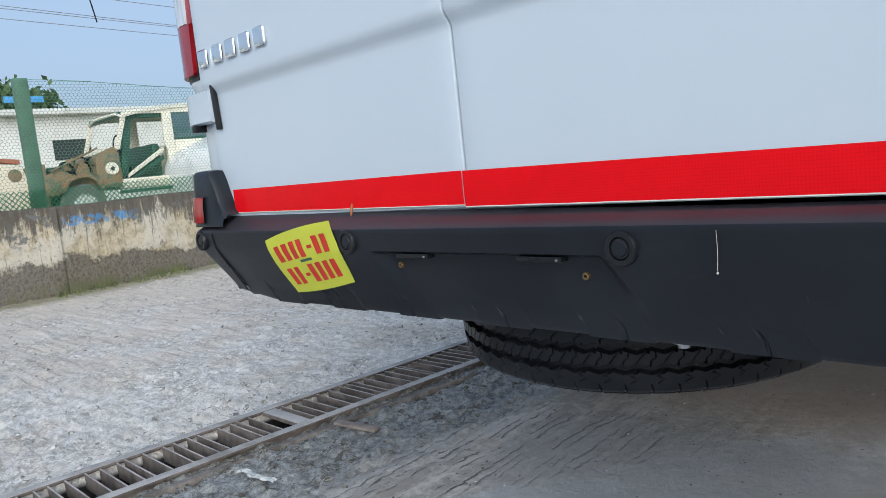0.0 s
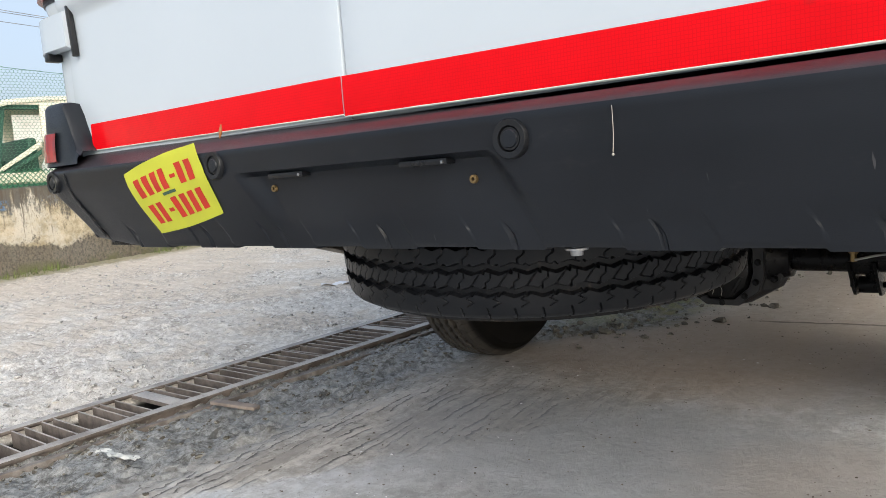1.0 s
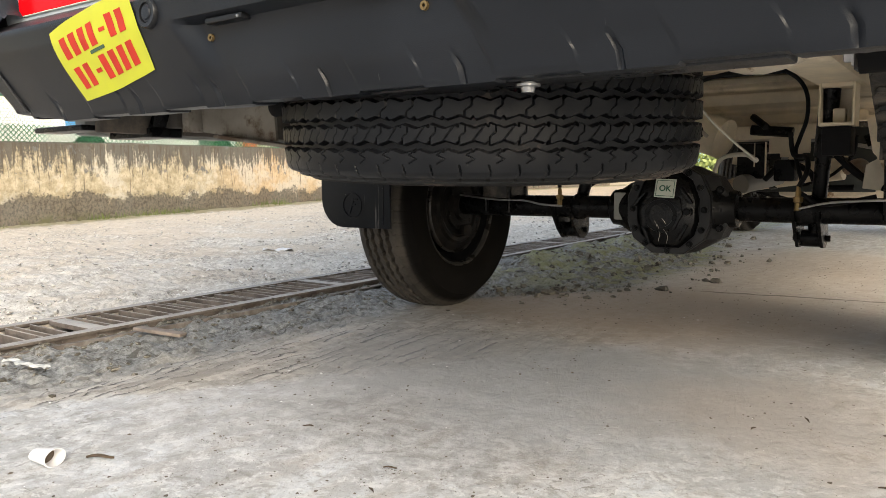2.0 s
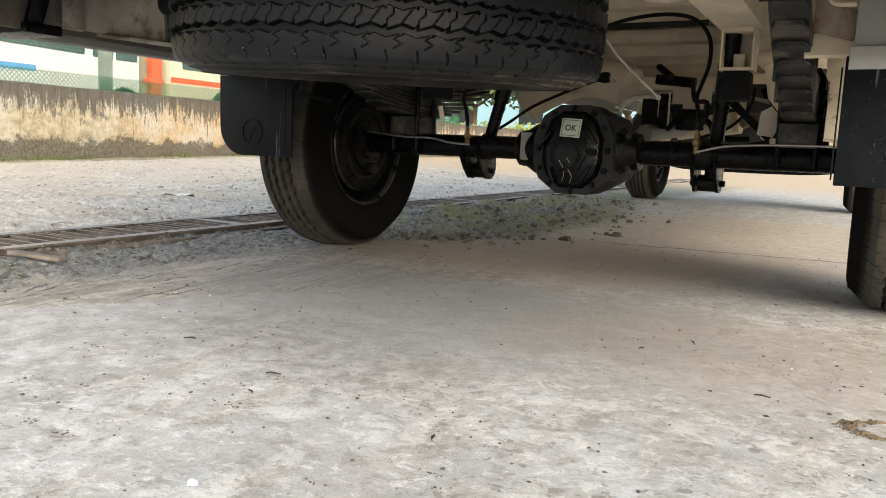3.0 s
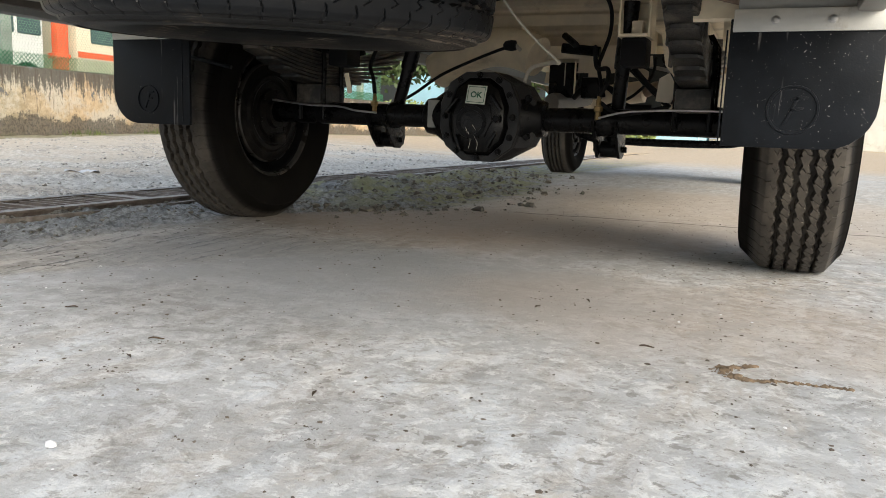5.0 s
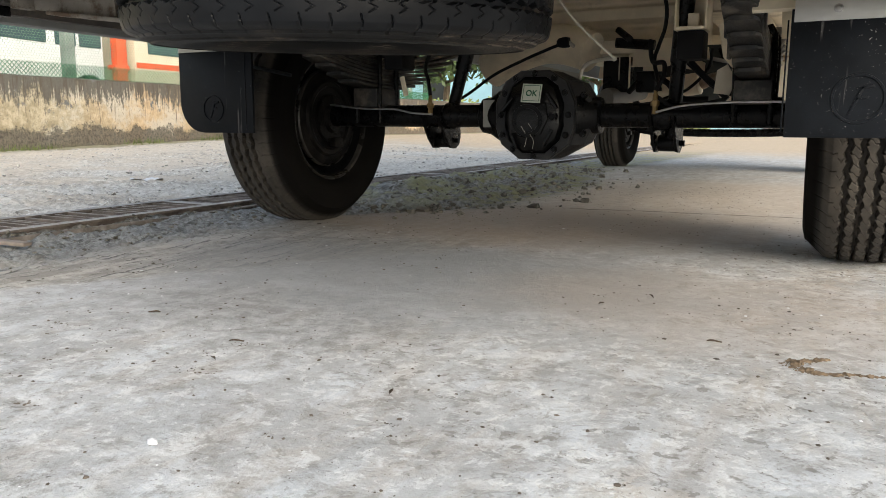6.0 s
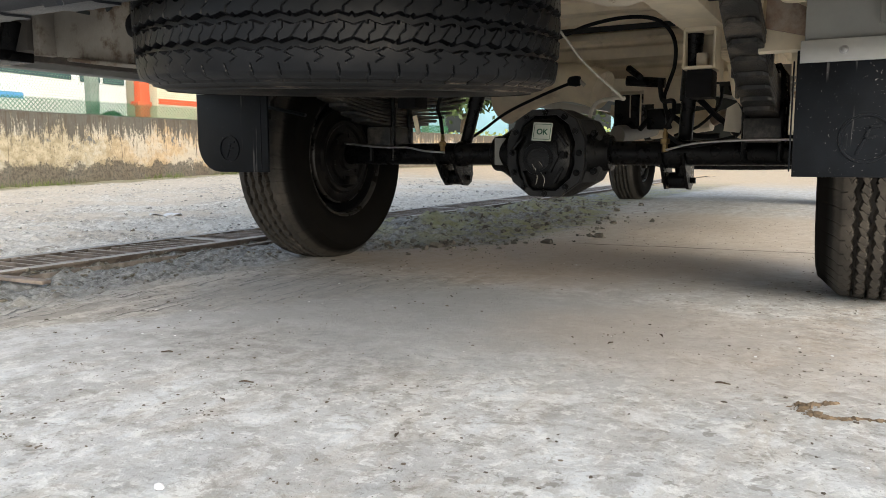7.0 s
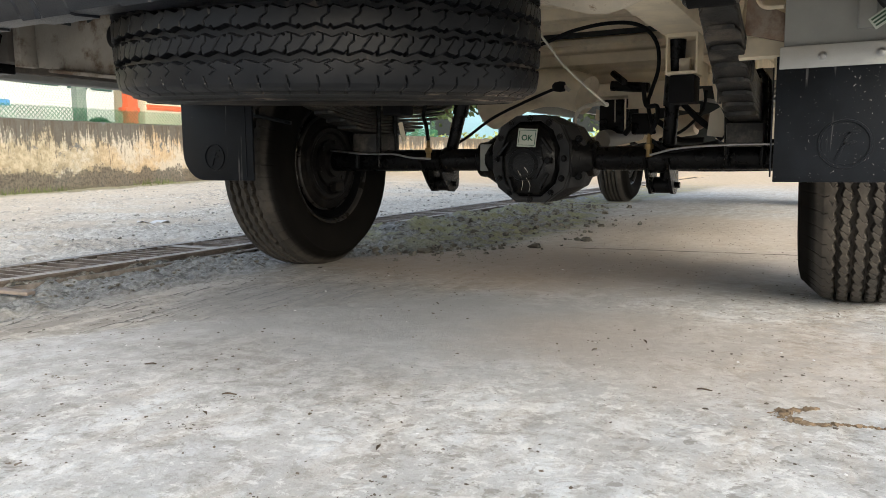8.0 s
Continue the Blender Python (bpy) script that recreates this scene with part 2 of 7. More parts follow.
def make_red_tape():
    k = Nodes("red_reflective_tape")
    cells = k.voronoi(230, "DISTANCE_TO_EDGE", random=0.15)
    spots = k.ramp(k.noise(14, 3, 0.5), 0.68, 0.74)
    broad = k.noise(5, 4)
    col = k.mix(k.ramp(broad, 0.3, 0.7), (0.60, 0.001, 0.004), (0.70, 0.0015, 0.006))
    col = k.mix(k.ramp(cells, 0.02, 0.12, 0.35, 0.0), col, (0.36, 0.003, 0.007))
    col = k.mix(k.math("MULTIPLY", spots, 0.5), col, (0.30, 0.02, 0.02))
    return k.done(col, 0.2, 0.0, k.bump(k.noise(30, 3), 0.08, 0.003), Specular_IOR_Level=0.12)


def make_lens(name, color, rough=0.08):
    k = Nodes(name)
    ribs = k.noise(70, 2, stretch=(1, 1, 0.15))
    col = k.mix(k.ramp(ribs, 0.3, 0.7), tuple(c * 0.65 for c in color), color)
    return k.done(col, rough, 0.0, k.bump(ribs, 0.15, 0.003), Coat_Weight=0.25, Coat_Roughness=0.05)


def make_glass(name, tint):
    k = Nodes(name)
    return k.done(tint, 0.05, 0.0, None, Specular_IOR_Level=0.8, Coat_Weight=0.5)


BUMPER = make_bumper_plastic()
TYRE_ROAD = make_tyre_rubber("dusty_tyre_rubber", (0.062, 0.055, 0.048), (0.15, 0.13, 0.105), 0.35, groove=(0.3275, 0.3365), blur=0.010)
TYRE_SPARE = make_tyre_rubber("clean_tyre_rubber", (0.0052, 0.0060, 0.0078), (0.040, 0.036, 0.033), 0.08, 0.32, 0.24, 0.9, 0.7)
TAPE = make_red_tape()
LENS_RED = make_lens("red_lens", (0.30, 0.008, 0.012))
LENS_CLEAR = make_lens("clear_lens", (0.62, 0.64, 0.68))
CAR_GLASS = make_glass("dark_car_glass", (0.05, 0.09, 0.10))


def make_ground():
    """Concrete slab by the vehicle, a strip of damp grit by the drain, a stony yard beyond it and sandy soil further off."""
    k = Nodes("yard_ground")
    xyz = k.split(k.place)
    x, y = xyz[0], xyz[1]
    wob = k.math("MULTIPLY", k.math("SUBTRACT", k.noise(2.2, 6, 0.65, k.place), 0.5), 0.9)
    wob2 = k.math("MULTIPLY", k.math("SUBTRACT", k.noise(5.0, 6, 0.7, k.place), 0.5), 0.35)
    # concrete: pale cement skin, brown dirt film, wheel streaks along the drive
    big = k.noise(0.9, 7, 0.62, k.place)
    mid = k.noise(4.5, 8, 0.68, k.place, warp=0.4)
    fine = k.noise(60, 6, 0.75, k.place)
    grit = k.noise(320, 3, 0.7, k.place)
    streak = k.noise(9, 7, 0.7, k.place, stretch=(1.6, 0.28, 1), warp=0.5)
    con = k.mix(k.ramp(mid, 0.40, 0.60), (0.43, 0.435, 0.44), (0.60, 0.62, 0.645))
    con = k.mix(k.ramp(streak, 0.42, 0.66, 0.0, 0.6), con, (0.46, 0.42, 0.375))
    con = k.mix(k.ramp(k.math("ADD", big, k.math("MULTIPLY", x, 0.10)), 0.54, 0.68, 0.0, 0.55), con, (0.52, 0.45, 0.37))
    con = k.mix(k.ramp(fine, 0.56, 0.75, 0.0, 0.65), con, (0.24, 0.215, 0.19))
    con = k.mix(k.ramp(k.noise(28, 4, 0.6, k.place), 0.60, 0.72, 0.0, 0.6), con, (0.66, 0.655, 0.64))
    skew0 = k.math("ADD", k.math("SUBTRACT", x, k.math("MULTIPLY", y, 0.64)), k.math("MULTIPLY", wob, 0.35))
    ridge_in = k.math("MULTIPLY", k.ramp(k.math("ADD", x, wob), -1.15, -0.95), k.math("MULTIPLY", k.ramp(y, -0.5, -0.1, 1.0, 0.0), k.ramp(skew0, -0.05, 0.08, 1.0, 0.0)))
    blot = k.noise(16, 6, 0.72, k.place, warp=0.8)
    con = k.mix(k.ramp(blot, 0.53, 0.60, 0.0, 0.5), con, (0.25, 0.235, 0.215))
    con = k.mix(k.ramp(blot, 0.36, 0.46, 0.55, 0.0), con, (0.66, 0.66, 0.655))
    pits = k.noise(48, 5, 0.7, k.place, warp=0.5)
    con = k.mix(k.ramp(pits, 0.57, 0.66, 0.0, 0.6), con, (0.25, 0.235, 0.215))
    con = k.mix(k.ramp(pits, 0.34, 0.44, 0.45, 0.0), con, (0.68, 0.68, 0.67))
    con = k.mix(k.ramp(k.noise(110, 3, 0.6, k.place), 0.64, 0.72, 0.0, 0.8), con, (0.13, 0.115, 0.10))
    crust = k.noise(9, 9, 0.72, k.place, warp=0.5)
    con = k.mix(k.ramp(crust, 0.50, 0.55, 0.0, 0.6), con, (0.43, 0.435, 0.44))
    con = k.mix(k.ramp(crust, 0.39, 0.45, 0.45, 0.0), con, (0.72, 0.73, 0.745))
    dents = k.noise(42, 4, 0.6, k.place, warp=0.3)
    rugged = k.ramp(k.noise(1.9, 5, 0.6, k.place), 0.42, 0.60, 0.25, 1.0)
    con = k.mix(k.math("MULTIPLY", k.ramp(dents, 0.595, 0.64, 0.0, 0.72), rugged), con, (0.22, 0.205, 0.185))
    con = k.mix(k.math("MULTIPLY", k.ramp(dents, 0.34, 0.39, 0.45, 0.0), rugged), con, (0.72, 0.725, 0.73))

    # small bumps' shaded and lit sides painted as dark and light flecks
    flecks = k.noise(23, 9, 0.78, k.place, warp=0.3)
    con = k.mix(k.ramp(flecks, 0.535, 0.60, 0.0, 0.40), con, (0.25, 0.23, 0.205))
    con = k.mix(k.ramp(flecks, 0.40, 0.47, 0.65, 0.0), con, (0.74, 0.74, 0.735))

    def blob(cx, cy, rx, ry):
        """Soft ragged oval patch round a centre."""
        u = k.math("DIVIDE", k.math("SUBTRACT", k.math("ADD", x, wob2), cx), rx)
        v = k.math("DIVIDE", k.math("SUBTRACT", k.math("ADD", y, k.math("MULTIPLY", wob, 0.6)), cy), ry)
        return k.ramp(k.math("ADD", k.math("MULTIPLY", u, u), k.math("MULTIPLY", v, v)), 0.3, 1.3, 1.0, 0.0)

    # brown film left of a wet-dried cement puddle, whose edge runs slantwise under the van
    skew = k.math("ADD", k.math("SUBTRACT", x, k.math("MULTIPLY", y, 0.64)), k.math("ADD", k.math("MULTIPLY", wob, 0.35), k.math("MULTIPLY", wob2, 0.5)))
    film = k.math("MULTIPLY", k.math("MULTIPLY", k.ramp(y, -0.3, 0.5, 1.0, 0.25), k.ramp(skew, 0.0, 0.06, 1.0, 0.0)), k.ramp(k.noise(7, 7, 0.7, k.place, stretch=(1.4, 0.5, 1)), 0.30, 0.62, 0.55, 0.95))
    con = k.mix(film, con, k.mix(k.ramp(k.math("ADD", k.math("MULTIPLY", streak, 0.5), k.math("MULTIPLY", flecks, 0.5)), 0.42, 0.57, 1.0, 0.0), (0.29, 0.268, 0.24), (0.52, 0.49, 0.45)))
    puddle = k.math("MULTIPLY", k.ramp(skew, 0.02, 0.10), k.ramp(skew, 0.35, 0.85, 1.0, 0.0))
    con = k.mix(k.math("MULTIPLY", k.math("MULTIPLY", puddle, k.ramp(y, -1.45, -1.0, 0.1, 1.0)), 0.62), con, k.mix(k.ramp(crust, 0.42, 0.56), (0.46, 0.48, 0.515), (0.37, 0.38, 0.40)))
    # ripples' relief painted in: creases dark as shade, crests pale as lit
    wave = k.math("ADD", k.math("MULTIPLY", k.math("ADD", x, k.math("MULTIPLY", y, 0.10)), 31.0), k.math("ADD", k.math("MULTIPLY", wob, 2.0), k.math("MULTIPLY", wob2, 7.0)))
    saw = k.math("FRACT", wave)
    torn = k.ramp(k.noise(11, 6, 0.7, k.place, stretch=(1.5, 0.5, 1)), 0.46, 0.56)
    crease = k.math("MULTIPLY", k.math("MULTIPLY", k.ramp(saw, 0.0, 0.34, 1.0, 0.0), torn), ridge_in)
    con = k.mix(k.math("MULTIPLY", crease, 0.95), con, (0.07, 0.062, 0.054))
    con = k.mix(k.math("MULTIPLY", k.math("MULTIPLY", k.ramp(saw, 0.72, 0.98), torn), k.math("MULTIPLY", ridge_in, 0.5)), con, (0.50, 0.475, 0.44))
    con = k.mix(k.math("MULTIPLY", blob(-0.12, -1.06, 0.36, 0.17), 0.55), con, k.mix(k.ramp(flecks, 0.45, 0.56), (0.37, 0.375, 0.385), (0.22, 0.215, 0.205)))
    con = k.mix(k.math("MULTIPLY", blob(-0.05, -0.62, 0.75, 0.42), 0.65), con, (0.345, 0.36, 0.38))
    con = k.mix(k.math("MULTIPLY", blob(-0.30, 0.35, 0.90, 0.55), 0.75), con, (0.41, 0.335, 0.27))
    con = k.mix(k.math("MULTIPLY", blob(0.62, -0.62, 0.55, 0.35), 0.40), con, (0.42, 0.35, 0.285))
    # warm light off the far sand, painted onto the slab under the van
    con = k.mix(k.math("MULTIPLY", blob(0.45, 1.5, 1.5, 1.3), 0.6), con, (0.53, 0.445, 0.355))
    # grit strip: damp crumbled cement and soil
    g1 = k.noise(46, 8, 0.8, k.place)
    g2 = k.noise(130, 5, 0.75, k.place)
    g3 = k.noise(3.1, 6, 0.65, k.place)
    clods = k.noise(22, 7, 0.72, k.place, stretch=(1.25, 0.7, 1), warp=0.4)
    strip = k.mix(k.ramp(g1, 0.38, 0.62), (0.135, 0.135, 0.13), (0.37, 0.375, 0.37))
    strip = k.mix(k.ramp(clods, 0.53, 0.61, 0.0, 0.8), strip, (0.07, 0.065, 0.057))
    strip = k.mix(k.ramp(clods, 0.34, 0.43, 0.6, 0.0), strip, (0.40, 0.39, 0.365))
    strip = k.mix(k.ramp(g2, 0.56, 0.68, 0.0, 0.5), strip, (0.11, 0.10, 0.088))
    strip = k.mix(k.ramp(g3, 0.50, 0.66, 0.0, 0.55), strip, (0.24, 0.255, 0.265))
    moss = k.math("MULTIPLY", k.ramp(y, 0.2, 1.0), k.ramp(k.noise(5.5, 6, 0.7, k.place), 0.42, 0.58))
    strip = k.mix(k.math("MULTIPLY", moss, 0.6), strip, (0.30, 0.30, 0.11))
    # stony yard: pale cement dust, brown soil patches, dark and light grit
    y1 = k.noise(14, 8, 0.75, k.place)
    y4 = k.noise(30, 7, 0.78, k.place, warp=0.4)
    broken = k.math("ADD", k.noise(1.3, 5, 0.6, k.place, warp=0.5), k.ramp(x, -2.05, -1.72, 0.0, -0.16))
    yard = k.mix(k.ramp(y4, 0.42, 0.58), (0.53, 0.49, 0.44), (0.74, 0.705, 0.655))
    soil = k.math("ADD", k.noise(1.1, 7, 0.65, k.place), k.math("MULTIPLY", x, -0.055))
    yard = k.mix(k.ramp(soil, 0.60, 0.76, 0.0, 0.6), yard, (0.58, 0.49, 0.39))
    patchy = k.ramp(broken, 0.44, 0.58)
    yard = k.mix(k.math("MULTIPLY", k.ramp(y1, 0.50, 0.58, 0.0, 0.8), patchy), yard, (0.36, 0.325, 0.285))
    # shade in the crevices between stones painted as dark flecks, with pale grit
    cracks = k.noise(34, 4, 0.55, k.place, stretch=(1.0, 1.7, 1.0), warp=0.9)
    yard = k.mix(k.math("MULTIPLY", k.ramp(cracks, 0.56, 0.61, 0.0, 0.48), patchy), yard, (0.20, 0.185, 0.165))
    yard = k.mix(k.math("MULTIPLY", k.ramp(cracks, 0.34, 0.39, 0.85, 0.0), patchy), yard, (0.84, 0.83, 0.81))
    specks = k.noise(85, 3, 0.55, k.place, warp=0.6)
    yard = k.mix(k.ramp(specks, 0.63, 0.67, 0.0, 0.5), yard, (0.22, 0.20, 0.175))
    yard = k.mix(k.ramp(specks, 0.30, 0.35, 0.7, 0.0), yard, (0.84, 0.83, 0.81))
    # far sandy soil; its warm tone also has the sunlight there painted in
    sand = k.mix(k.ramp(y1, 0.3, 0.7), (0.44, 0.34, 0.24), (0.60, 0.48, 0.34))
    # blend by place; the dirt reaches further in under the van
    reach = k.math("MULTIPLY", k.math("MULTIPLY", k.ramp(y, 0.0, 0.8), k.ramp(y, 1.6, 3.6, 1.0, 0.0)), 0.40)
    edge = k.math("ADD", x, wob2)
    col = k.mix(k.ramp(edge, -1.62, -1.60), yard, strip)
    col = k.mix(k.ramp(k.math("ADD", k.math("ADD", x, k.math("ADD", k.math("MULTIPLY", wob, 0.35), k.math("MULTIPLY", wob2, 0.6))), k.math("SUBTRACT", k.math("MULTIPLY", y, -0.05), reach)), -1.00, -0.80), col, con)
    far = k.math("ADD", y, k.math("MULTIPLY", wob, 3.0))
    col = k.mix(k.ramp(far, 5.0, 9.0), col, sand)
    # drain channel painted near black for the shade below the bars
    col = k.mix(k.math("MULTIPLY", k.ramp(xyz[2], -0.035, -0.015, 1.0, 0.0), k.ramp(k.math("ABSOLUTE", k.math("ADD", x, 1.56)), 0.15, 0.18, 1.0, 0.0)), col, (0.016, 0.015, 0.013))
    joint = k.math("ABSOLUTE", k.math("SUBTRACT", k.math("ADD", y, k.math("MULTIPLY", wob2, 0.12)), k.math("ADD", k.math("MULTIPLY", x, 0.13), 0.83)))
    on_slab = k.ramp(x, -0.25, -0.1)
    crack = k.math("MULTIPLY", k.ramp(joint, 0.006, 0.016, 1.0, 0.0), on_slab)
    col = k.mix(k.math("MULTIPLY", crack, 0.75), col, (0.12, 0.10, 0.085))
    col = k.mix(k.ramp(k.math("ADD", k.math("ADD", x, 6.75), wob2), 0.0, 0.35, 0.75, 0.0), col, (0.22, 0.20, 0.10))
    h = k.math("ADD", k.math("MULTIPLY", fine, 0.6), k.math("MULTIPLY", grit, 0.25))
    h = k.math("ADD", h, k.math("MULTIPLY", k.math("ADD", k.math("MULTIPLY", y1, 1.2), k.math("ADD", k.math("MULTIPLY", cracks, -2.2), k.math("MULTIPLY", specks, -1.2))), k.ramp(x, -1.5, -0.9, 1.0, 0.0)))
    h = k.math("SUBTRACT", h, k.math("ADD", crack, k.math("MULTIPLY", crease, 2.2)))
    h = k.math("ADD", h, k.math("MULTIPLY", k.math("ADD", k.math("MULTIPLY", clods, -1.4), k.math("MULTIPLY", g1, 1.6)), k.ramp(x, -1.05, -0.80, 1.0, 0.0)))
    h = k.math("SUBTRACT", h, k.math("MULTIPLY", dents, 0.45))
    h = k.math("ADD", h, k.math("ADD", k.math("MULTIPLY", blot, -0.9), k.math("MULTIPLY", pits, -0.8)))
    rough = k.ramp(mid, 0.3, 0.7, 0.78, 0.95)
    return k.done(col, rough, 0.0, k.bump(k.math("SUBTRACT", h, k.math("MULTIPLY", flecks, 0.5)), 0.5, 0.008))


def make_wall_plaster():
    """Old ochre plaster: black mould running from the top, speckle, bare patches and a ragged dark damp foot."""
    k = Nodes("mouldy_yard_plaster")
    xyz = k.split(k.place)
    y, z = xyz[1], xyz[2]
    n1 = k.noise(2.6, 8, 0.68, k.place)
    n2 = k.noise(11, 8, 0.72, k.place)
    speck = k.noise(38, 6, 0.78, k.place, stretch=(1, 1.0, 0.8))
    streaks = k.noise(8, 7, 0.72, k.place, stretch=(1, 1.5, 0.26))
    drips = k.noise(17, 6, 0.7, k.place, stretch=(1, 1.6, 0.10))
    # warm sunlight on the wall's far end, painted in as orange plaster
    warm = k.ramp(k.math("ADD", y, k.math("MULTIPLY", n1, 1.0)), 4.0, 5.3)
    base = k.mix(k.ramp(n2, 0.38, 0.62), (0.35, 0.29, 0.185), (0.56, 0.48, 0.34))
    base = k.mix(warm, base, k.mix(k.ramp(n2, 0.3, 0.7), (0.44, 0.31, 0.18), (0.64, 0.49, 0.31)))
    base = k.mix(k.math("MULTIPLY", k.ramp(k.noise(1.7, 6, 0.65, k.place), 0.47, 0.58), 0.6), base, (0.62, 0.59, 0.51))
    base = k.mix(k.ramp(speck, 0.56, 0.64, 0.0, 0.62), base, (0.13, 0.11, 0.08))
    # mould from the coping, in runs that thin out downwards
    down = k.math("MULTIPLY", k.math("SUBTRACT", z, 0.50), 0.80)
    mould = k.math("ADD", k.math("ADD", down, streaks), k.math("MULTIPLY", k.math("SUBTRACT", speck, 0.5), 0.40))
    base = k.mix(k.ramp(mould, 0.52, 0.66, 0.0, 0.90), base, (0.085, 0.078, 0.066))
    run = k.math("ADD", k.math("MULTIPLY", down, 0.35), drips)
    base = k.mix(k.ramp(run, 0.56, 0.65, 0.0, 0.82), base, (0.10, 0.082, 0.06))
    base = k.mix(k.math("MULTIPLY", k.ramp(k.noise(5, 7, 0.7, k.place), 0.58, 0.64), k.ramp(z, 0.35, 0.55)), base, (0.16, 0.155, 0.15))
    # damp foot, grey-black with a ragged edge
    foot = k.math("SUBTRACT", k.math("ADD", k.math("ADD", k.math("MULTIPLY", n1, 0.62), k.math("MULTIPLY", n2, 0.22)), k.math("MULTIPLY", speck, 0.14)), k.math("ADD", z, 0.20))
    base = k.mix(k.ramp(foot, -0.02, 0.05, 0.0, 0.86), base, k.mix(k.ramp(speck, 0.42, 0.60), (0.135, 0.115, 0.092), (0.05, 0.045, 0.037)))
    base = k.mix(k.math("MULTIPLY", k.ramp(k.math("ADD", z, k.math("MULTIPLY", n2, 0.08)), 0.06, 0.16, 1.0, 0.0), k.ramp(n1, 0.44, 0.56)), base, (0.13, 0.125, 0.065))
    blue = k.math("MULTIPLY", k.ramp(k.math("ABSOLUTE", k.math("SUBTRACT", z, 0.655)), 0.03, 0.06, 1.0, 0.0),
                  k.math("MULTIPLY", k.ramp(k.math("ABSOLUTE", k.math("SUBTRACT", y, 0.48)), 0.28, 0.40, 1.0, 0.0), k.ramp(n2, 0.48, 0.54)))
    base = k.mix(k.math("MULTIPLY", blue, 0.8), base, (0.08, 0.25, 0.50))
    h = k.math("ADD", k.math("MULTIPLY", n2, 0.9), k.math("SUBTRACT", k.math("MULTIPLY", speck, 0.8), k.math("MULTIPLY", k.ramp(foot, -0.02, 0.05), 0.5)))
    return k.done(base, 0.92, 0.0, k.bump(h, 0.8, 0.02))


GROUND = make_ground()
PLASTER = make_wall_plaster()


def make_stone():
    k = Nodes("mixed_yard_stone")
    col = k.mix(k.ramp(k.island(), 0.0, 1.0), (0.20, 0.185, 0.165), (0.62, 0.60, 0.57))
    col = k.mix(k.ramp(k.noise(90, 4, 0.6), 0.5, 0.7, 0.0, 0.5), col, (0.12, 0.11, 0.10))
    return k.done(col, 0.92, 0.0, k.bump(k.noise(160, 3), 0.5, 0.003))


STONE = make_stone()
def make_clod():
    k = Nodes("damp_grey_clod")
    col = k.mix(k.ramp(k.island(), 0.0, 1.0), (0.065, 0.057, 0.046), (0.25, 0.23, 0.19))
    col = k.mix(k.ramp(k.noise(70, 4, 0.6, k.place), 0.45, 0.65, 0.0, 0.6), col, (0.08, 0.075, 0.06))
    return k.done(col, 0.95, 0.0, k.bump(k.noise(140, 3, 0.6, k.place), 0.6, 0.004))


CLOD = make_clod()
CRUMB = plain("dark_crumbs", (0.12, 0.098, 0.078), 0.95, vary=0.4, scale=20, grain=0.4)
SANDY = plain("brown_sand", (0.165, 0.12, 0.078), 0.95, vary=0.4, scale=60, grain=0.6, grain_scale=200)
SANDY_GROUND = plain("dusty_soil", (0.42, 0.36, 0.28), 0.95, vary=0.15, scale=0.6, grain=0.4, grain_scale=20)
HEDGE = plain("bright_hedge_leaves", (0.30, 0.36, 0.12), 0.6, vary=0.35, scale=2, grain=0.05)
GREY_WIRE = plain("weathered_grey_cable", (0.20, 0.21, 0.22), 0.6, vary=0.1)
JEEP_TYRE = plain("weathered_grey_tyre", (0.16, 0.155, 0.145), 0.85, vary=0.2, scale=6, grain=0.3)
INSECT = plain("amber_husk", (0.36, 0.15, 0.05), 0.5, vary=0.2)
COVER_BLACK = plain("glossy_black_casting", (0.0045, 0.0045, 0.005), 0.15, vary=0.35, scale=25, grain=0.5, dirt=(0.045, 0.038, 0.03), dirt_at=(0.62, 0.80), dirt_scale=30, grain_scale=160, dist=0.003, spec=0.30)
FLANGE = plain("dusty_black_flange", (0.024, 0.024, 0.025), 0.36, vary=0.3, scale=20, grain=0.5, dirt=(0.055, 0.048, 0.040), dirt_at=(0.58, 0.80), dirt_scale=18, spec=0.25)


# ---- small mesh helpers ----
def part(name, bm, material, parent=None, label="", angle=35):
    """One mesh object from a bmesh, under a thing or a part."""
    me = bpy.data.meshes.new(name)
    bm.to_mesh(me)
    bm.free()
    return link_mesh(name, me, material, parent, label, angle)


def link_mesh(name, me, material, parent=None, label="", angle=35):
    if angle:
        me.shade_smooth()
        me.set_sharp_from_angle(angle=radians(angle))
    if material and not me.materials:
        me.materials.append(material)
    ob = new(name, me)
    if parent:
        ob.parent = parent
        if parent.type == "EMPTY":
            ob.matrix_parent_inverse = parent.matrix_basis.inverted()
    if label:
        tagged(ob, label)
    return ob


def from_arrays(name, verts, faces):
    me = bpy.data.meshes.new(name)
    me.from_pydata(verts, [], faces)
    me.validate()
    return me


def empty(name, at, label, category, group="", kind=""):
    ob = new(name)
    ob.matrix_basis = Matrix.Translation(at)
    return tagged(ob, label, category, group, kind)


def thing(ob, label, category, group="", kind=""):
    return tagged(ob, label, category, group, kind)


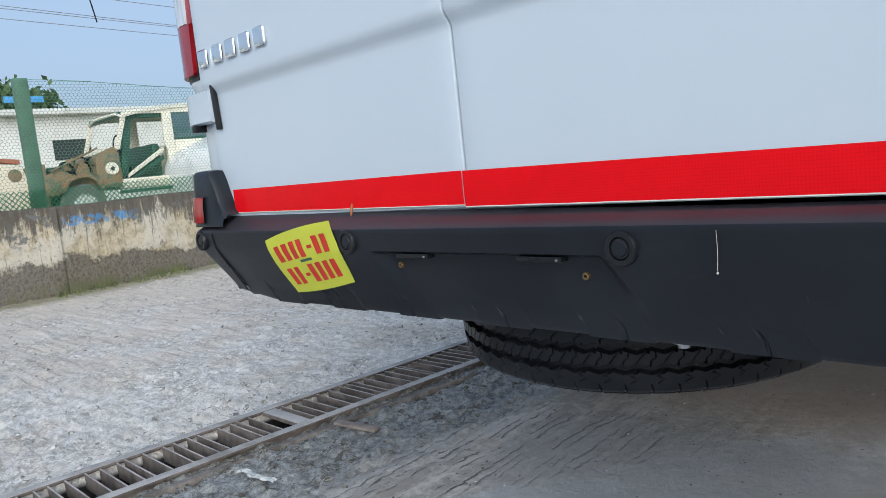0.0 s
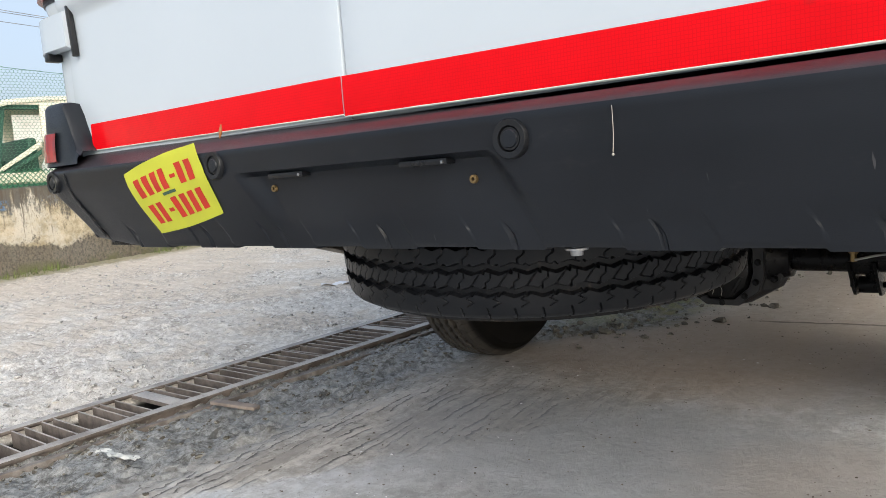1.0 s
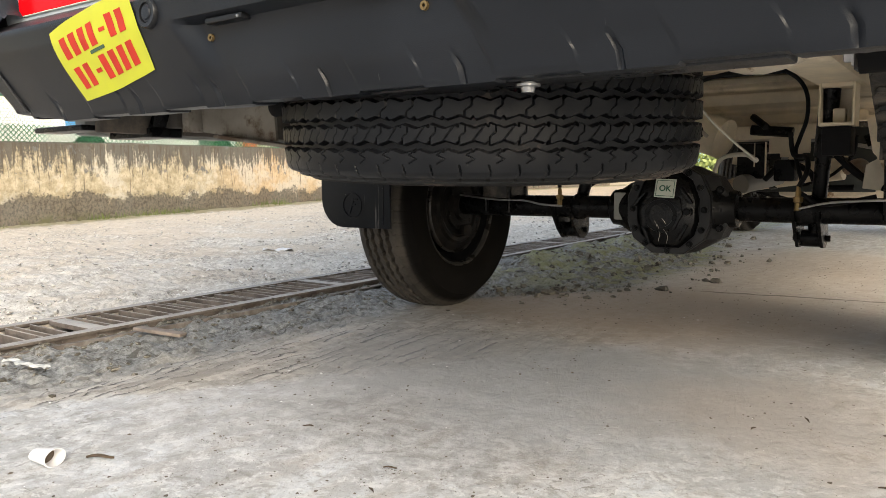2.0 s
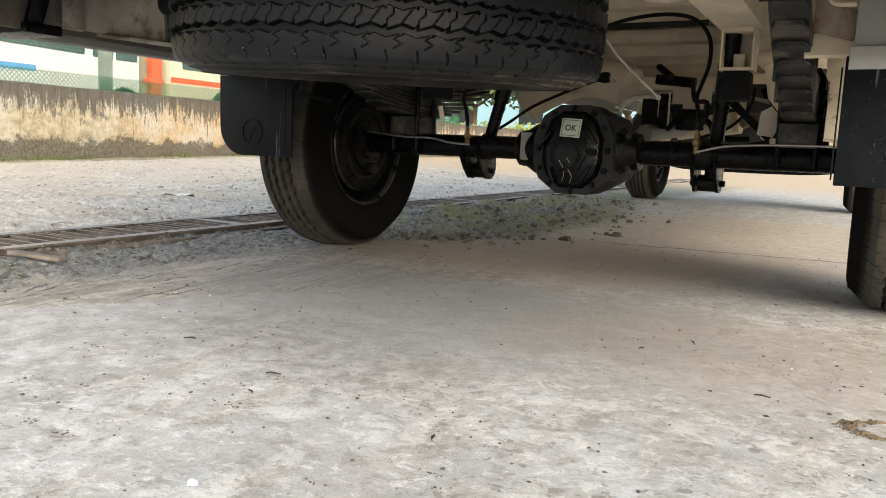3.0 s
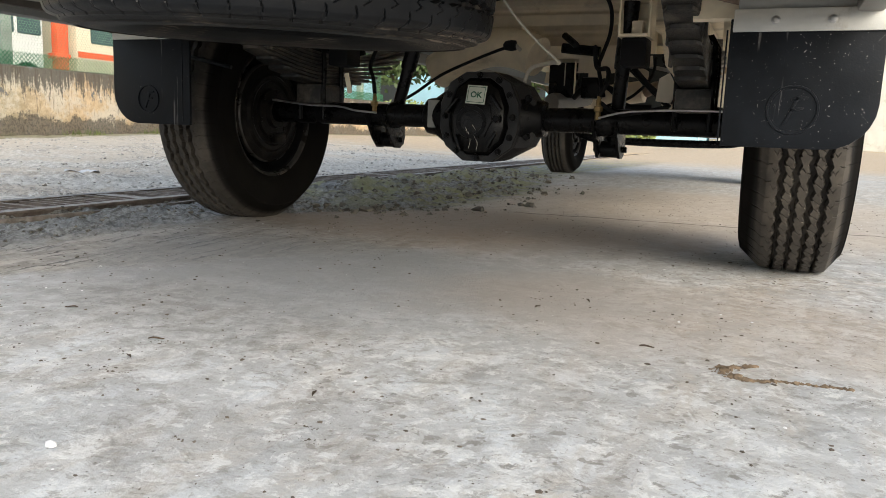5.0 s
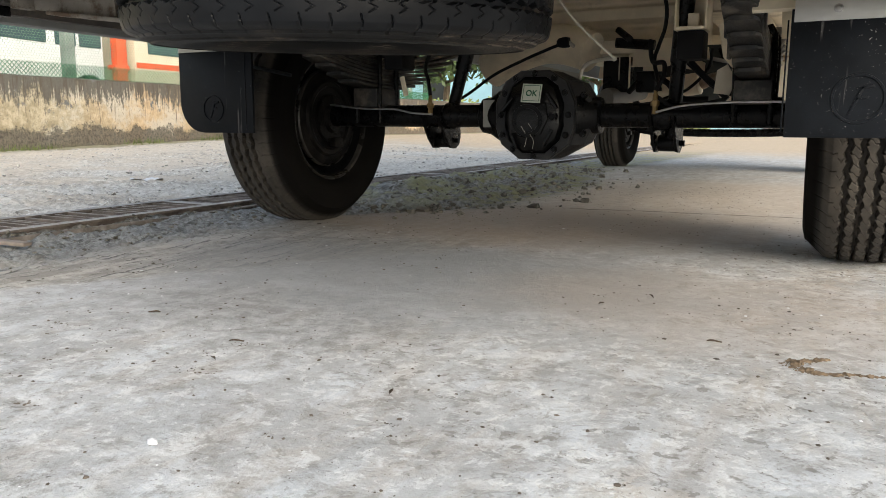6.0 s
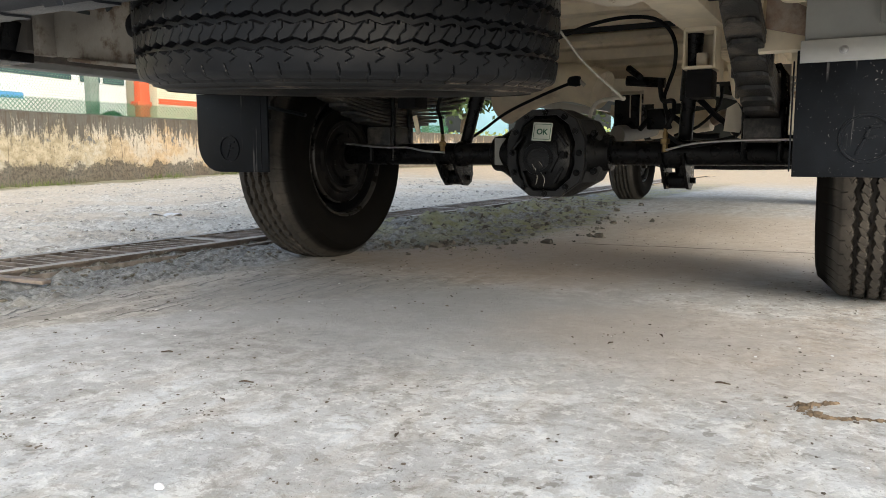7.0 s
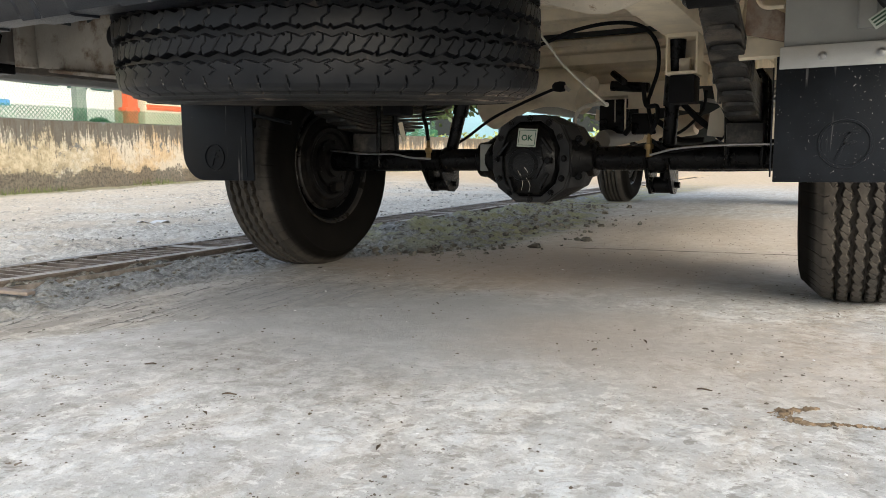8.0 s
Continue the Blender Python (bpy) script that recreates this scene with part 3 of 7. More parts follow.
def box(x0, x1, y0, y1, z0, z1, bevel=0.0, bm=None, m=None, seg=2):
    """Adds a box, with rounded edges, turned by m."""
    made = bmesh.new()
    bmesh.ops.create_cube(made, size=1.0)
    for v in made.verts:
        v.co = Vector(((x0 + x1) / 2 + v.co.x * (x1 - x0), (y0 + y1) / 2 + v.co.y * (y1 - y0), (z0 + z1) / 2 + v.co.z * (z1 - z0)))
    if bevel:
        bmesh.ops.bevel(made, geom=made.edges[:], offset=bevel, segments=seg, affect="EDGES", profile=0.6)
    return merge(made, bm, m)


def merge(made, bm=None, m=None):
    if m is not None:
        bmesh.ops.transform(made, matrix=m, verts=made.verts[:])
    if bm is None:
        return made
    me = bpy.data.meshes.new("tmp")
    made.to_mesh(me)
    made.free()
    bm.from_mesh(me)
    bpy.data.meshes.remove(me)
    return bm


def lathe(profile, n=48, axis="x", at=(0, 0, 0), bm=None, closed=False, m=None):
    """Turns a profile of (radius, place along the axis) round the axis."""
    made = bmesh.new()
    rings = []
    for r, h in profile:
        ring = []
        for i in range(n):
            a = 2 * math.pi * i / n
            c, s = r * math.cos(a), r * math.sin(a)
            co = {"x": (h, c, s), "y": (s, h, c), "z": (c, s, h)}[axis]
            ring.append(made.verts.new(Vector(co) + Vector(at)))
        rings.append(ring)
    pairs = list(zip(rings, rings[1:])) + ([(rings[-1], rings[0])] if closed else [])
    for a, b in pairs:
        for i in range(n):
            made.faces.new((a[i], a[(i + 1) % n], b[(i + 1) % n], b[i]))
    if not closed:
        if profile[0][0] > 1e-4:
            made.faces.new(list(reversed(rings[0])))
        if profile[-1][0] > 1e-4:
            made.faces.new(rings[-1])
    bmesh.ops.remove_doubles(made, verts=made.verts[:], dist=1e-5)
    bmesh.ops.recalc_face_normals(made, faces=made.faces[:])
    return merge(made, bm, m)


def spline(points, n=8):
    """A smooth line through the points."""
    p = [Vector(q) for q in points]
    p = [2 * p[0] - p[1]] + p + [2 * p[-1] - p[-2]]
    out = []
    for a, b, c, d in zip(p, p[1:], p[2:], p[3:]):
        for i in range(n):
            t = i / n
            out.append(0.5 * (2 * b + (c - a) * t + (2 * a - 5 * b + 4 * c - d) * t * t + (3 * b - a - 3 * c + d) * t ** 3))
    return out + [p[-2]]


def tube(points, r, n=8, bm=None, smooth=8):
    """A round cable or pipe along the points."""
    line = spline(points, smooth) if smooth and len(points) > 2 else [Vector(q) for q in points]
    made = bmesh.new()
    rings, up = [], None
    for i, q in enumerate(line):
        d = (line[min(i + 1, len(line) - 1)] - line[max(i - 1, 0)]).normalized()
        if up is None:
            up = d.orthogonal().normalized()
        up = (up - d * up.dot(d)).normalized()
        side = d.cross(up)
        rings.append([made.verts.new(q + r * (math.cos(2 * math.pi * k / n) * up + math.sin(2 * math.pi * k / n) * side)) for k in range(n)])
    for a, b in zip(rings, rings[1:]):
        for k in range(n):
            made.faces.new((a[k], a[(k + 1) % n], b[(k + 1) % n], b[k]))
    made.faces.new(list(reversed(rings[0])))
    made.faces.new(rings[-1])
    bmesh.ops.recalc_face_normals(made, faces=made.faces[:])
    return merge(made, bm)


def prism(poly, axis, a, b, bevel=0.0, bm=None, m=None, seg=2):
    """A flat outline drawn out along an axis from a to b. Outline in (x, z) for y, (y, z) for x, (x, y) for z."""
    made = bmesh.new()
    put = {"y": lambda u, v, w: (u, w, v), "x": lambda u, v, w: (w, u, v), "z": lambda u, v, w: (u, v, w)}[axis]
    low = [made.verts.new(put(u, v, a)) for u, v in poly]
    top = [made.verts.new(put(u, v, b)) for u, v in poly]
    n = len(poly)
    made.faces.new(low)
    made.faces.new(top)
    for i in range(n):
        made.faces.new((low[i], low[(i + 1) % n], top[(i + 1) % n], top[i]))
    bmesh.ops.recalc_face_normals(made, faces=made.faces[:])
    if bevel:
        bmesh.ops.bevel(made, geom=made.edges[:], offset=bevel, segments=seg, affect="EDGES", profile=0.6)
    return merge(made, bm, m)


def bolt(at, r, axis="y", h=0.012, bm=None):
    """A hexagonal bolt head on a washer."""
    s = -1 if h > 0 else 1
    bm = lathe([(r * 1.35, 0), (r * 1.35, s * 0.003)], 14, axis, at, bm)
    return lathe([(r, s * 0.003), (r, s * abs(h) * 0.85), (r * 0.8, s * abs(h))], 6, axis, at, bm)


def grid_mesh(name, rows, cap=False, closed=False):
    """A sheet from rows of points; closed joins the last point of each row to its first."""
    n, verts, faces = len(rows[0]), [tuple(p) for r in rows for p in r], []
    for i in range(len(rows) - 1):
        for j in range(n if closed else n - 1):
            k = (j + 1) % n
            faces.append((i * n + j, i * n + k, (i + 1) * n + k, (i + 1) * n + j))
    if cap:
        faces += [tuple(reversed(range(n))), tuple(range((len(rows) - 1) * n, len(rows) * n))]
    me = from_arrays(name, verts, faces)
    bm = bmesh.new()
    bm.from_mesh(me)
    bpy.data.meshes.remove(me)
    bmesh.ops.recalc_face_normals(bm, faces=bm.faces[:])
    return bm

# ---- ground, drain, yard wall ----
def smooth_step(v, a, b):
    t = min(1.0, max(0.0, (v - a) / (b - a)))
    return t * t * (3 - 2 * t)


def ground_height(x, y):
    """Height of the sheet: a slab, a rutted grit strip, a stony yard that rises a little along the wall."""
    p = Vector((x, y, 0.3))
    rise = smooth_step(-x, 2.2, 7.0) * max(-0.03, min(0.13, 0.024 * y - 0.03))
    rough = smooth_step(-x, 0.7, 1.3)
    z = rise + (0.0035 * noise.noise(p * 1.7) + 0.0016 * noise.noise(p * 17.0) + 0.0012 * noise.noise(p * 38.0)) * (1 - rough)
    z += rough * (0.010 * noise.noise(p * 3.1) + 0.006 * noise.noise(p * 11.0) + 0.004 * noise.noise(p * 29.0))
    reach = 0.40 * smooth_step(y, 0.0, 0.8) * (1 - smooth_step(y, 1.6, 3.6))
    strip = smooth_step(-x + reach, 0.80, 1.02) * smooth_step(-y, -6.0, -4.0)
    z += strip * (0.014 * abs(noise.noise(p * 9.0)) + 0.026 * abs(noise.noise(p * 23.0)) + 0.014 * noise.noise(p * 41.0) - 0.016)
    heap = math.exp(-((x + 1.05) / 0.30) ** 2) * smooth_step(y, 0.2, 1.2) * smooth_step(-y, -4.5, -2.5)
    z += heap * max(0.0, 0.035 + 0.05 * noise.noise(p * 4.5) + 0.02 * noise.noise(p * 13.0))
    rut = math.exp(-((x + 0.82 - 0.10 * y) / 0.22) ** 2) * smooth_step(-y, 0.1, 0.6)
    wander = x + 0.22 * y + 0.03 * noise.noise(p * 2.0)
    z += rut * (0.011 * abs(noise.noise(Vector((wander * 34, y * 2.2, 1)))) + 0.006 * noise.noise(Vector((wander * 60, y * 5.0, 6))))
    return z


def steps(*runs):
    out = []
    for a, b, d in runs:
        n = max(1, round((b - a) / d))
        out += [a + (b - a) * i / n for i in range(n)]
    return out + [runs[-1][1]]


def build_ground():
    xs = steps((-900, -60, 210), (-60, -16, 11), (-16, -7.4, 0.6), (-7.4, -3.0, 0.09), (-3.0, -1.692, 0.032))
    xs += [-1.686, -1.56, -1.439] + steps((-1.433, -0.75, 0.0135), (-0.75, -0.4, 0.0135), (-0.4, 1.25, 0.018), (1.25, 2.0, 0.075), (2.0, 12, 1.0), (12, 60, 12), (60, 900, 210))
    ys = steps((-900, -60, 210), (-60, -6, 9), (-6, -2.4, 0.3), (-2.4, -1.6, 0.032), (-1.6, 2.0, 0.016), (2.0, 3.4, 0.032), (3.4, 9.0, 0.12), (9.0, 20, 0.9), (20, 60, 8), (60, 900, 210))
    verts = []
    for y in ys:
        for x in xs:
            z = ground_height(x, y) if abs(x) < 30 and abs(y) < 40 else (0.13 if x < 0 else 0.0)
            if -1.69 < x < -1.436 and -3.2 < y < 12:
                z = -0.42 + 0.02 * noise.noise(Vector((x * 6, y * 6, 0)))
            elif -1.402 < x < -1.366 and -3.2 < y < 12:
                z = -0.035
            elif abs(x + 1.692) < 0.001 or abs(x + 1.433) < 0.001:
                z = 0.0
            verts.append((x, y, z))
    n = len(xs)
    faces = [(j * n + i, j * n + i + 1, (j + 1) * n + i + 1, (j + 1) * n + i) for j in range(len(ys) - 1) for i in range(n - 1)]
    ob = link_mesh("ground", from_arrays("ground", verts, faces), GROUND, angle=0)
    ob.data.shade_smooth()
    return tagged(ob, "stained grey concrete slab meeting a dusty stony yard", "ground", kind="structure")


ground = build_ground()

# drain: grates of upright flat bars between two edge bars
GX0, GX1, PITCH = -1.724, -1.401, 0.0482
slat_mesh = None


def drain_grate(y0, count):
    """A panel that starts with a broad end plate."""
    global slat_mesh
    grate = empty("drain_grate", ((GX0 + GX1) / 2, y0, 0), "rusty dusty steel drain grate of flat bars set in the ground", "drain grate", "drain grates along the yard")
    y1 = y0 + 0.052 + count * PITCH + 0.036
    for a, b in ((GX0, GX0 + 0.043), (GX1 - 0.043, GX1)):
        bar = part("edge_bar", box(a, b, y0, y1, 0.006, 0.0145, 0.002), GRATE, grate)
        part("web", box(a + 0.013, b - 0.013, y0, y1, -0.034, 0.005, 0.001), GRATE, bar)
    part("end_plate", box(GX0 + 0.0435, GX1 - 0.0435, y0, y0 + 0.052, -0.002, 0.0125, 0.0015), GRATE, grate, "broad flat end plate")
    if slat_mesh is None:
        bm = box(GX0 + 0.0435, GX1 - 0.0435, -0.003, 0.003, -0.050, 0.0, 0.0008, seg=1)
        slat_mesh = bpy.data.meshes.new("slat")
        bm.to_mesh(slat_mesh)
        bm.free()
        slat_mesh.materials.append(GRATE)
    rng = random.Random(int(y0 * 100))
    for i in range(count):
        s = new("slat", slat_mesh)
        s.parent = grate
        s.matrix_parent_inverse = grate.matrix_basis.inverted()
        s.matrix_basis = pose(0, y0 + 0.087 + i * PITCH, 0.012 + rng.uniform(-0.002, 0.001), rng.uniform(-5, 5), 0, rng.uniform(-0.6, 0.6))
    return y1


y_at = -0.911 - 2 * (0.088 + 20 * PITCH)
for i in range(12):
    y_at = drain_grate(y_at, 20)

# rusty angle that holds the slab's edge, bent and broken
rows = []
for i in range(260):
    y = -2.9 + 14.5 * i / 259
    w = 0.006 * noise.noise(Vector((0, y * 3, 5)))
    lift = 0.003 * noise.noise(Vector((3, y * 5, 1))) - 0.009
    rows.append([(-1.380 + w, y, -0.03), (-1.380 + w, y, 0.006 + lift), (-1.352 + w, y, 0.006 + lift), (-1.352 + w, y, 0.001 + lift), (-1.374 + w, y, 0.0 + lift), (-1.374 + w, y, -0.03)])
thing(part("drain_edge", grid_mesh("drain_edge", rows, True, True), EDGE_STEEL), "rusty bent steel angle along the slab beside the drain", "edging", kind="structure")
rows = []
for i in range(120):
    y = -1.9 + 1.75 * i / 119
    x = -1.352 + 0.012 * noise.noise(Vector((1, y * 2, 5))) + 0.02 * (y + 1)
    top = 0.003 + 0.004 * noise.noise(Vector((4, y * 4, 2)))
    rows.append([(x, y, -0.015), (x, y, top), (x + 0.016, y, top + 0.001), (x + 0.016, y, -0.015)])
thing(part("steel_strip", grid_mesh("steel_strip", rows, True, True), EDGE_STEEL), "loose rusty steel strip lying beside the drain", "scrap strip")


def lumps(name, count, place, size, material, label, category, seed, flat=0.6):
    """Many small broken stones as one object."""
    rng = random.Random(seed)
    base = bmesh.new()
    bmesh.ops.create_icosphere(base, subdivisions=1, radius=1.0)
    shape = [v.co.copy() for v in base.verts]
    tris = [tuple(v.index for v in f.verts) for f in base.faces]
    base.free()
    verts, faces = [], []
    for _ in range(count):
        x, y = place(rng)
        r = size(rng)
        turn = Euler((rng.uniform(0, 6), rng.uniform(0, 6), rng.uniform(0, 6))).to_matrix()
        z = ground_height(x, y) + r * flat * 0.25
        k = len(verts)
        sx, sy = rng.uniform(0.7, 1.4), rng.uniform(0.7, 1.3)
        for c in shape:
            q = turn @ (c * rng.uniform(0.55, 1.25))
            verts.append((x + r * q.x * sx, y + r * q.y * sy, z + r * flat * q.z))
        faces += [tuple(k + i for i in t) for t in tris]
    ob = link_mesh(name, from_arrays(name, verts, faces), material, angle=22)
    return tagged(ob, label, category, kind="stuff")


def in_yard(rng):
    while True:
        x, y = -1.76 - 4.8 * rng.random() ** 1.7, rng.uniform(-2.2, 6.5)
        if noise.noise(Vector((x * 0.9, y * 0.9, 7))) + noise.noise(Vector((x * 3.1, y * 3.1, 2))) * 0.6 > rng.uniform(-0.5, 0.5):
            return x, y


def in_strip(rng):
    y = rng.uniform(-1.7, 3.6)
    return -1.36 + abs(rng.gauss(0, 0.24)) + 0.05 * y, y


def on_slab(rng):
    while True:
        x, y = rng.uniform(-0.9, 1.3), rng.uniform(-1.75, 2.2)
        if noise.noise(Vector((x * 2.3, y * 2.3, 4))) > rng.uniform(-0.6, 0.45):
            return x, y


def in_heap(rng):
    y = 0.35 + 2.9 * rng.random() ** 1.4
    return rng.gauss(-1.05 + 0.40 * smooth_step(y, 0.0, 0.8) * (1 - smooth_step(y, 1.6, 3.6)), 0.22), y


lumps("yard_stones", 14000, in_yard, lambda g: 0.0022 + 0.013 * g.random() ** 8, STONE, "scattered grey stones on the dusty yard", "stones", 11)
lumps("strip_grit", 9000, in_strip, lambda g: 0.0012 + 0.009 * g.random() ** 9, CLOD, "damp grey grit and clods beside the drain", "grit", 12)
lumps("heap_clods", 2600, in_heap, lambda g: 0.0016 + 0.022 * g.random() ** 16, CLOD, "broken grey clods of cement and soil", "clods", 13, 0.85)
lumps("slab_crumbs", 11000, on_slab, lambda g: 0.0006 + 0.0030 * g.random() ** 9, CRUMB, "dark crumbs of soil on the concrete", "crumbs", 14, 0.5)
CLUMPS = [(-0.394, -1.304), (-0.378, -1.273), (-0.328, -1.323), (-0.047, -1.22), (-0.02, -1.214), (-0.05, -1.281), (0.002, -1.345), (-0.029, -1.347), (0.317, -1.384), (0.337, -1.412), (0.225, -1.468), (-0.163, -1.529), (-0.095, -1.527)]


def in_clumps(rng):
    x, y = rng.choice(CLUMPS)
    return x + rng.gauss(0, 0.011), y + rng.gauss(0, 0.004)


lumps("soil_clumps", 150, in_clumps, lambda g: 0.0006 + 0.0022 * g.random() ** 3, CRUMB, "loose clumps of dark soil and leaf bits on the concrete", "soil crumbs", 18, 0.5)
lumps("slab_chips", 150, on_slab, lambda g: 0.0012 + 0.003 * g.random() ** 4, PAPER, "pale chips on the concrete", "chips", 15, 0.5)
lumps("drain_rubble", 500, lambda g: (g.gauss(-1.360, 0.022), g.uniform(-1.7, 0.6)), lambda g: 0.002 + 0.010 * g.random() ** 4, CLOD, "small rubble along the drain edge", "rubble", 16)


SPILL = spline([(0.742, -0.903, 0), (0.715, -0.922, 0), (0.700, -0.950, 0), (0.722, -0.973, 0), (0.748, -0.975, 0), (0.79, -0.955, 0), (0.86, -0.948, 0)], 10)


def sand_place(g):
    i = min(len(SPILL) - 1, int(len(SPILL) * g.random()))
    wide = 0.002 + 0.005 * math.exp(-((i - 22) / 11) ** 2)
    return SPILL[i].x + g.gauss(0, wide), SPILL[i].y + g.gauss(0, wide)


lumps("sand_spill", 560, sand_place, lambda g: 0.0009 + 0.0042 * g.random() ** 3, SANDY, "small spill of brown sand on the concrete", "sand", 17, 0.6)

# litter
def wood_offcut():
    bm = box(-0.085, 0.085, -0.016, 0.016, 0.0, 0.010, 0.0025)
    return thing(part("wood_offcut", bm, WOOD), "short weathered wooden offcut lying beside the drain", "wood offcut")


wood_offcut().matrix_basis = pose(-1.245, -0.815, 0.006, 0, 3, 14)


def wrapper():
    rows = []
    for i in range(14):
        a = i / 13
        rows.append([(-0.11 + 0.22 * a, -0.018 + 0.036 * b / 4 + 0.008 * math.sin(a * 9), 0.006 + 0.009 * abs(math.sin(a * 8 + b * 1.7))) for b in range(5)])
    bm = grid_mesh("wrapper", rows)
    bmesh.ops.solidify(bm, geom=bm.faces[:], thickness=0.0006)
    return thing(part("plastic_wrapper", bm, PLASTIC_WRAP), "crumpled clear plastic wrapper lying on the ground", "wrapper")


wrapper().matrix_basis = pose(-1.16, -1.235, 0.008, 0, 0, 5) @ Matrix.Diagonal((0.75, 0.6, 0.8, 1))


def paper_cup():
    """A small cup on its side, squashed a little, with dregs inside."""
    squash = Matrix.Diagonal((1, 1.1, 0.8, 1))
    cup = part("paper_cup", lathe([(0.0125, -0.022), (0.0175, 0.018), (0.0186, 0.019), (0.0186, 0.021), (0.0170, 0.021), (0.0118, -0.0205)], 28, "x", (0, 0, 0.0165), closed=True, m=squash), PAPER)
    thing(cup, "small white paper cup lying on the concrete", "paper cup")
    part("base", lathe([(0.0005, -0.020), (0.0122, -0.020), (0.0122, -0.0215), (0.0005, -0.0215)], 24, "x", (0, 0, 0.0165), m=squash), PAPER, cup)
    part("dregs", lathe([(0.0005, 0.0), (0.0146, 0.0), (0.0142, -0.004), (0.0005, -0.004)], 20, "x", (0, 0, 0.0165), m=squash), DRY_LEAF, cup, "dry brown dregs")
    return cup


paper_cup().matrix_basis = pose(-0.522, -1.512, 0.0005, 0, 0, 12)


def scrap_paper():
    rows = [[(-0.09 + 0.18 * i / 6, -0.03 + 0.06 * j / 3, 0.012 + 0.01 * math.sin(i * 1.3 + j)) for j in range(4)] for i in range(7)]
    bm = grid_mesh("scrap_paper", rows)
    bmesh.ops.solidify(bm, geom=bm.faces[:], thickness=0.002)
    return thing(part("scrap_paper", bm, PAPER), "crumpled sheet of white paper on the stony yard", "paper")


scrap_paper().matrix_basis = pose(-2.88, 1.13, ground_height(-2.88, 1.13), 0, 0, 40)


def dry_leaf():
    rows = []
    for i in range(9):
        a = i / 8
        w = 0.006 * math.sin(math.pi * min(1, a * 1.05)) + 0.0006
        rows.append([(-0.018 + 0.036 * a, w * (j - 2) / 2, 0.001 + 0.003 * abs(j - 2) / 2 + 0.0015 * math.sin(a * 5)) for j in range(5)])
    bm = grid_mesh("dry_leaf", rows)
    bmesh.ops.solidify(bm, geom=bm.faces[:], thickness=0.0006)
    return thing(part("dry_leaf", bm, DRY_LEAF), "curled dry brown leaf on the concrete", "leaf", "fallen leaves")


first = dry_leaf()
first.matrix_basis = pose(-0.468, -1.452, 0.002, 0, 0, 38) @ Matrix.Diagonal((1.25, 0.7, 1.2, 1))
for lx, ly, turn in ((-0.05, -1.22, 30), (0.27, -1.30, 110), (-0.30, -1.15, 200), (0.59, -0.885, 10), (0.37, -0.72, 80), (-0.02, -1.30, 150), (0.44, -0.62, 300)):
    copy_thing(first, pose(lx, ly, 0.002, 0, 0, turn) @ Matrix.Scale(0.5, 4))
chip = thing(part("pale_chip", lathe([(0.001, 0.006), (0.012, 0.004), (0.014, 0)], 9, "z"), PAPER), "small pale chip of plaster on the concrete", "chip", "pale chips")
chip.matrix_basis = pose(0.129, -1.541, 0.001, 0, 0, 0) @ Matrix.Diagonal((0.5, 0.3, 1.0, 1))

# yard wall
WX = -7.0
rows = []
for i in range(220):
    y = -9 + 25 * i / 219
    row = []
    for z, d in ((-0.15, 0.0), (0.1, 0.0), (0.25, 0.0), (0.4, 0.0), (0.55, 0.0), (0.70, 0.0), (0.795, 0.0), (0.815, -0.03), (0.815, -0.20), (0.79, -0.22), (-0.15, -0.22)):
        p = Vector((z * 3, y * 2.2, d * 4))
        top = 0.012 * noise.noise(Vector((0, y * 1.3, 2))) + 0.018 * smooth_step(y, 1, 3) if z > 0.75 else 0.0
        row.append((WX + d + 0.012 * noise.noise(p), y, z + top))
    rows.append(row)
wall = part("wall_yard", grid_mesh("wall_yard", rows, True, True), PLASTER, angle=50)
tagged(wall, "low plastered yard wall with black mould and peeling patches", "wall", kind="structure")
# upright joints in the wall
for y in (0.02, 2.05):
    part("joint_rib", box(WX - 0.02, WX + 0.022, y - 0.05, y + 0.05, 0.0, 0.79, 0.006), PLASTER, wall)

grass_rng = random.Random(5)
gv, gf = [], []
for _ in range(2600):
    y = grass_rng.uniform(-3, 8)
    if noise.noise(Vector((2, y * 0.9, 0))) < -0.05:
        continue
    x = WX + 0.03 + abs(grass_rng.gauss(0, 0.12))
    z, h, a, w = ground_height(x, y), grass_rng.uniform(0.02, 0.09), grass_rng.uniform(0, 6.3), 0.004
    k, lean = len(gv), grass_rng.uniform(0.0, 0.04)
    gv += [(x - w * math.sin(a), y + w * math.cos(a), z), (x + w * math.sin(a), y - w * math.cos(a), z), (x + lean * math.cos(a), y + lean * math.sin(a), z + h)]
    gf.append((k, k + 1, k + 2))
tagged(link_mesh("grass", from_arrays("grass", gv, gf), GRASS, angle=0), "sparse weeds and grass at the foot of the wall", "grass", kind="stuff")

# wire fence on the wall
fence = empty("fence", (WX - 0.11, 0, 0.8), "green hexagonal wire mesh fence on posts above the wall", "fence", kind="structure")
fy0, fy1, fz0, cell = -5.0, 12.5, 0.82, 0.037
fv, ff = [], []


def fence_top(y):
    return 1.96 + 0.05 * math.cos((y + 0.02) / 3.9 * 2 * math.pi)


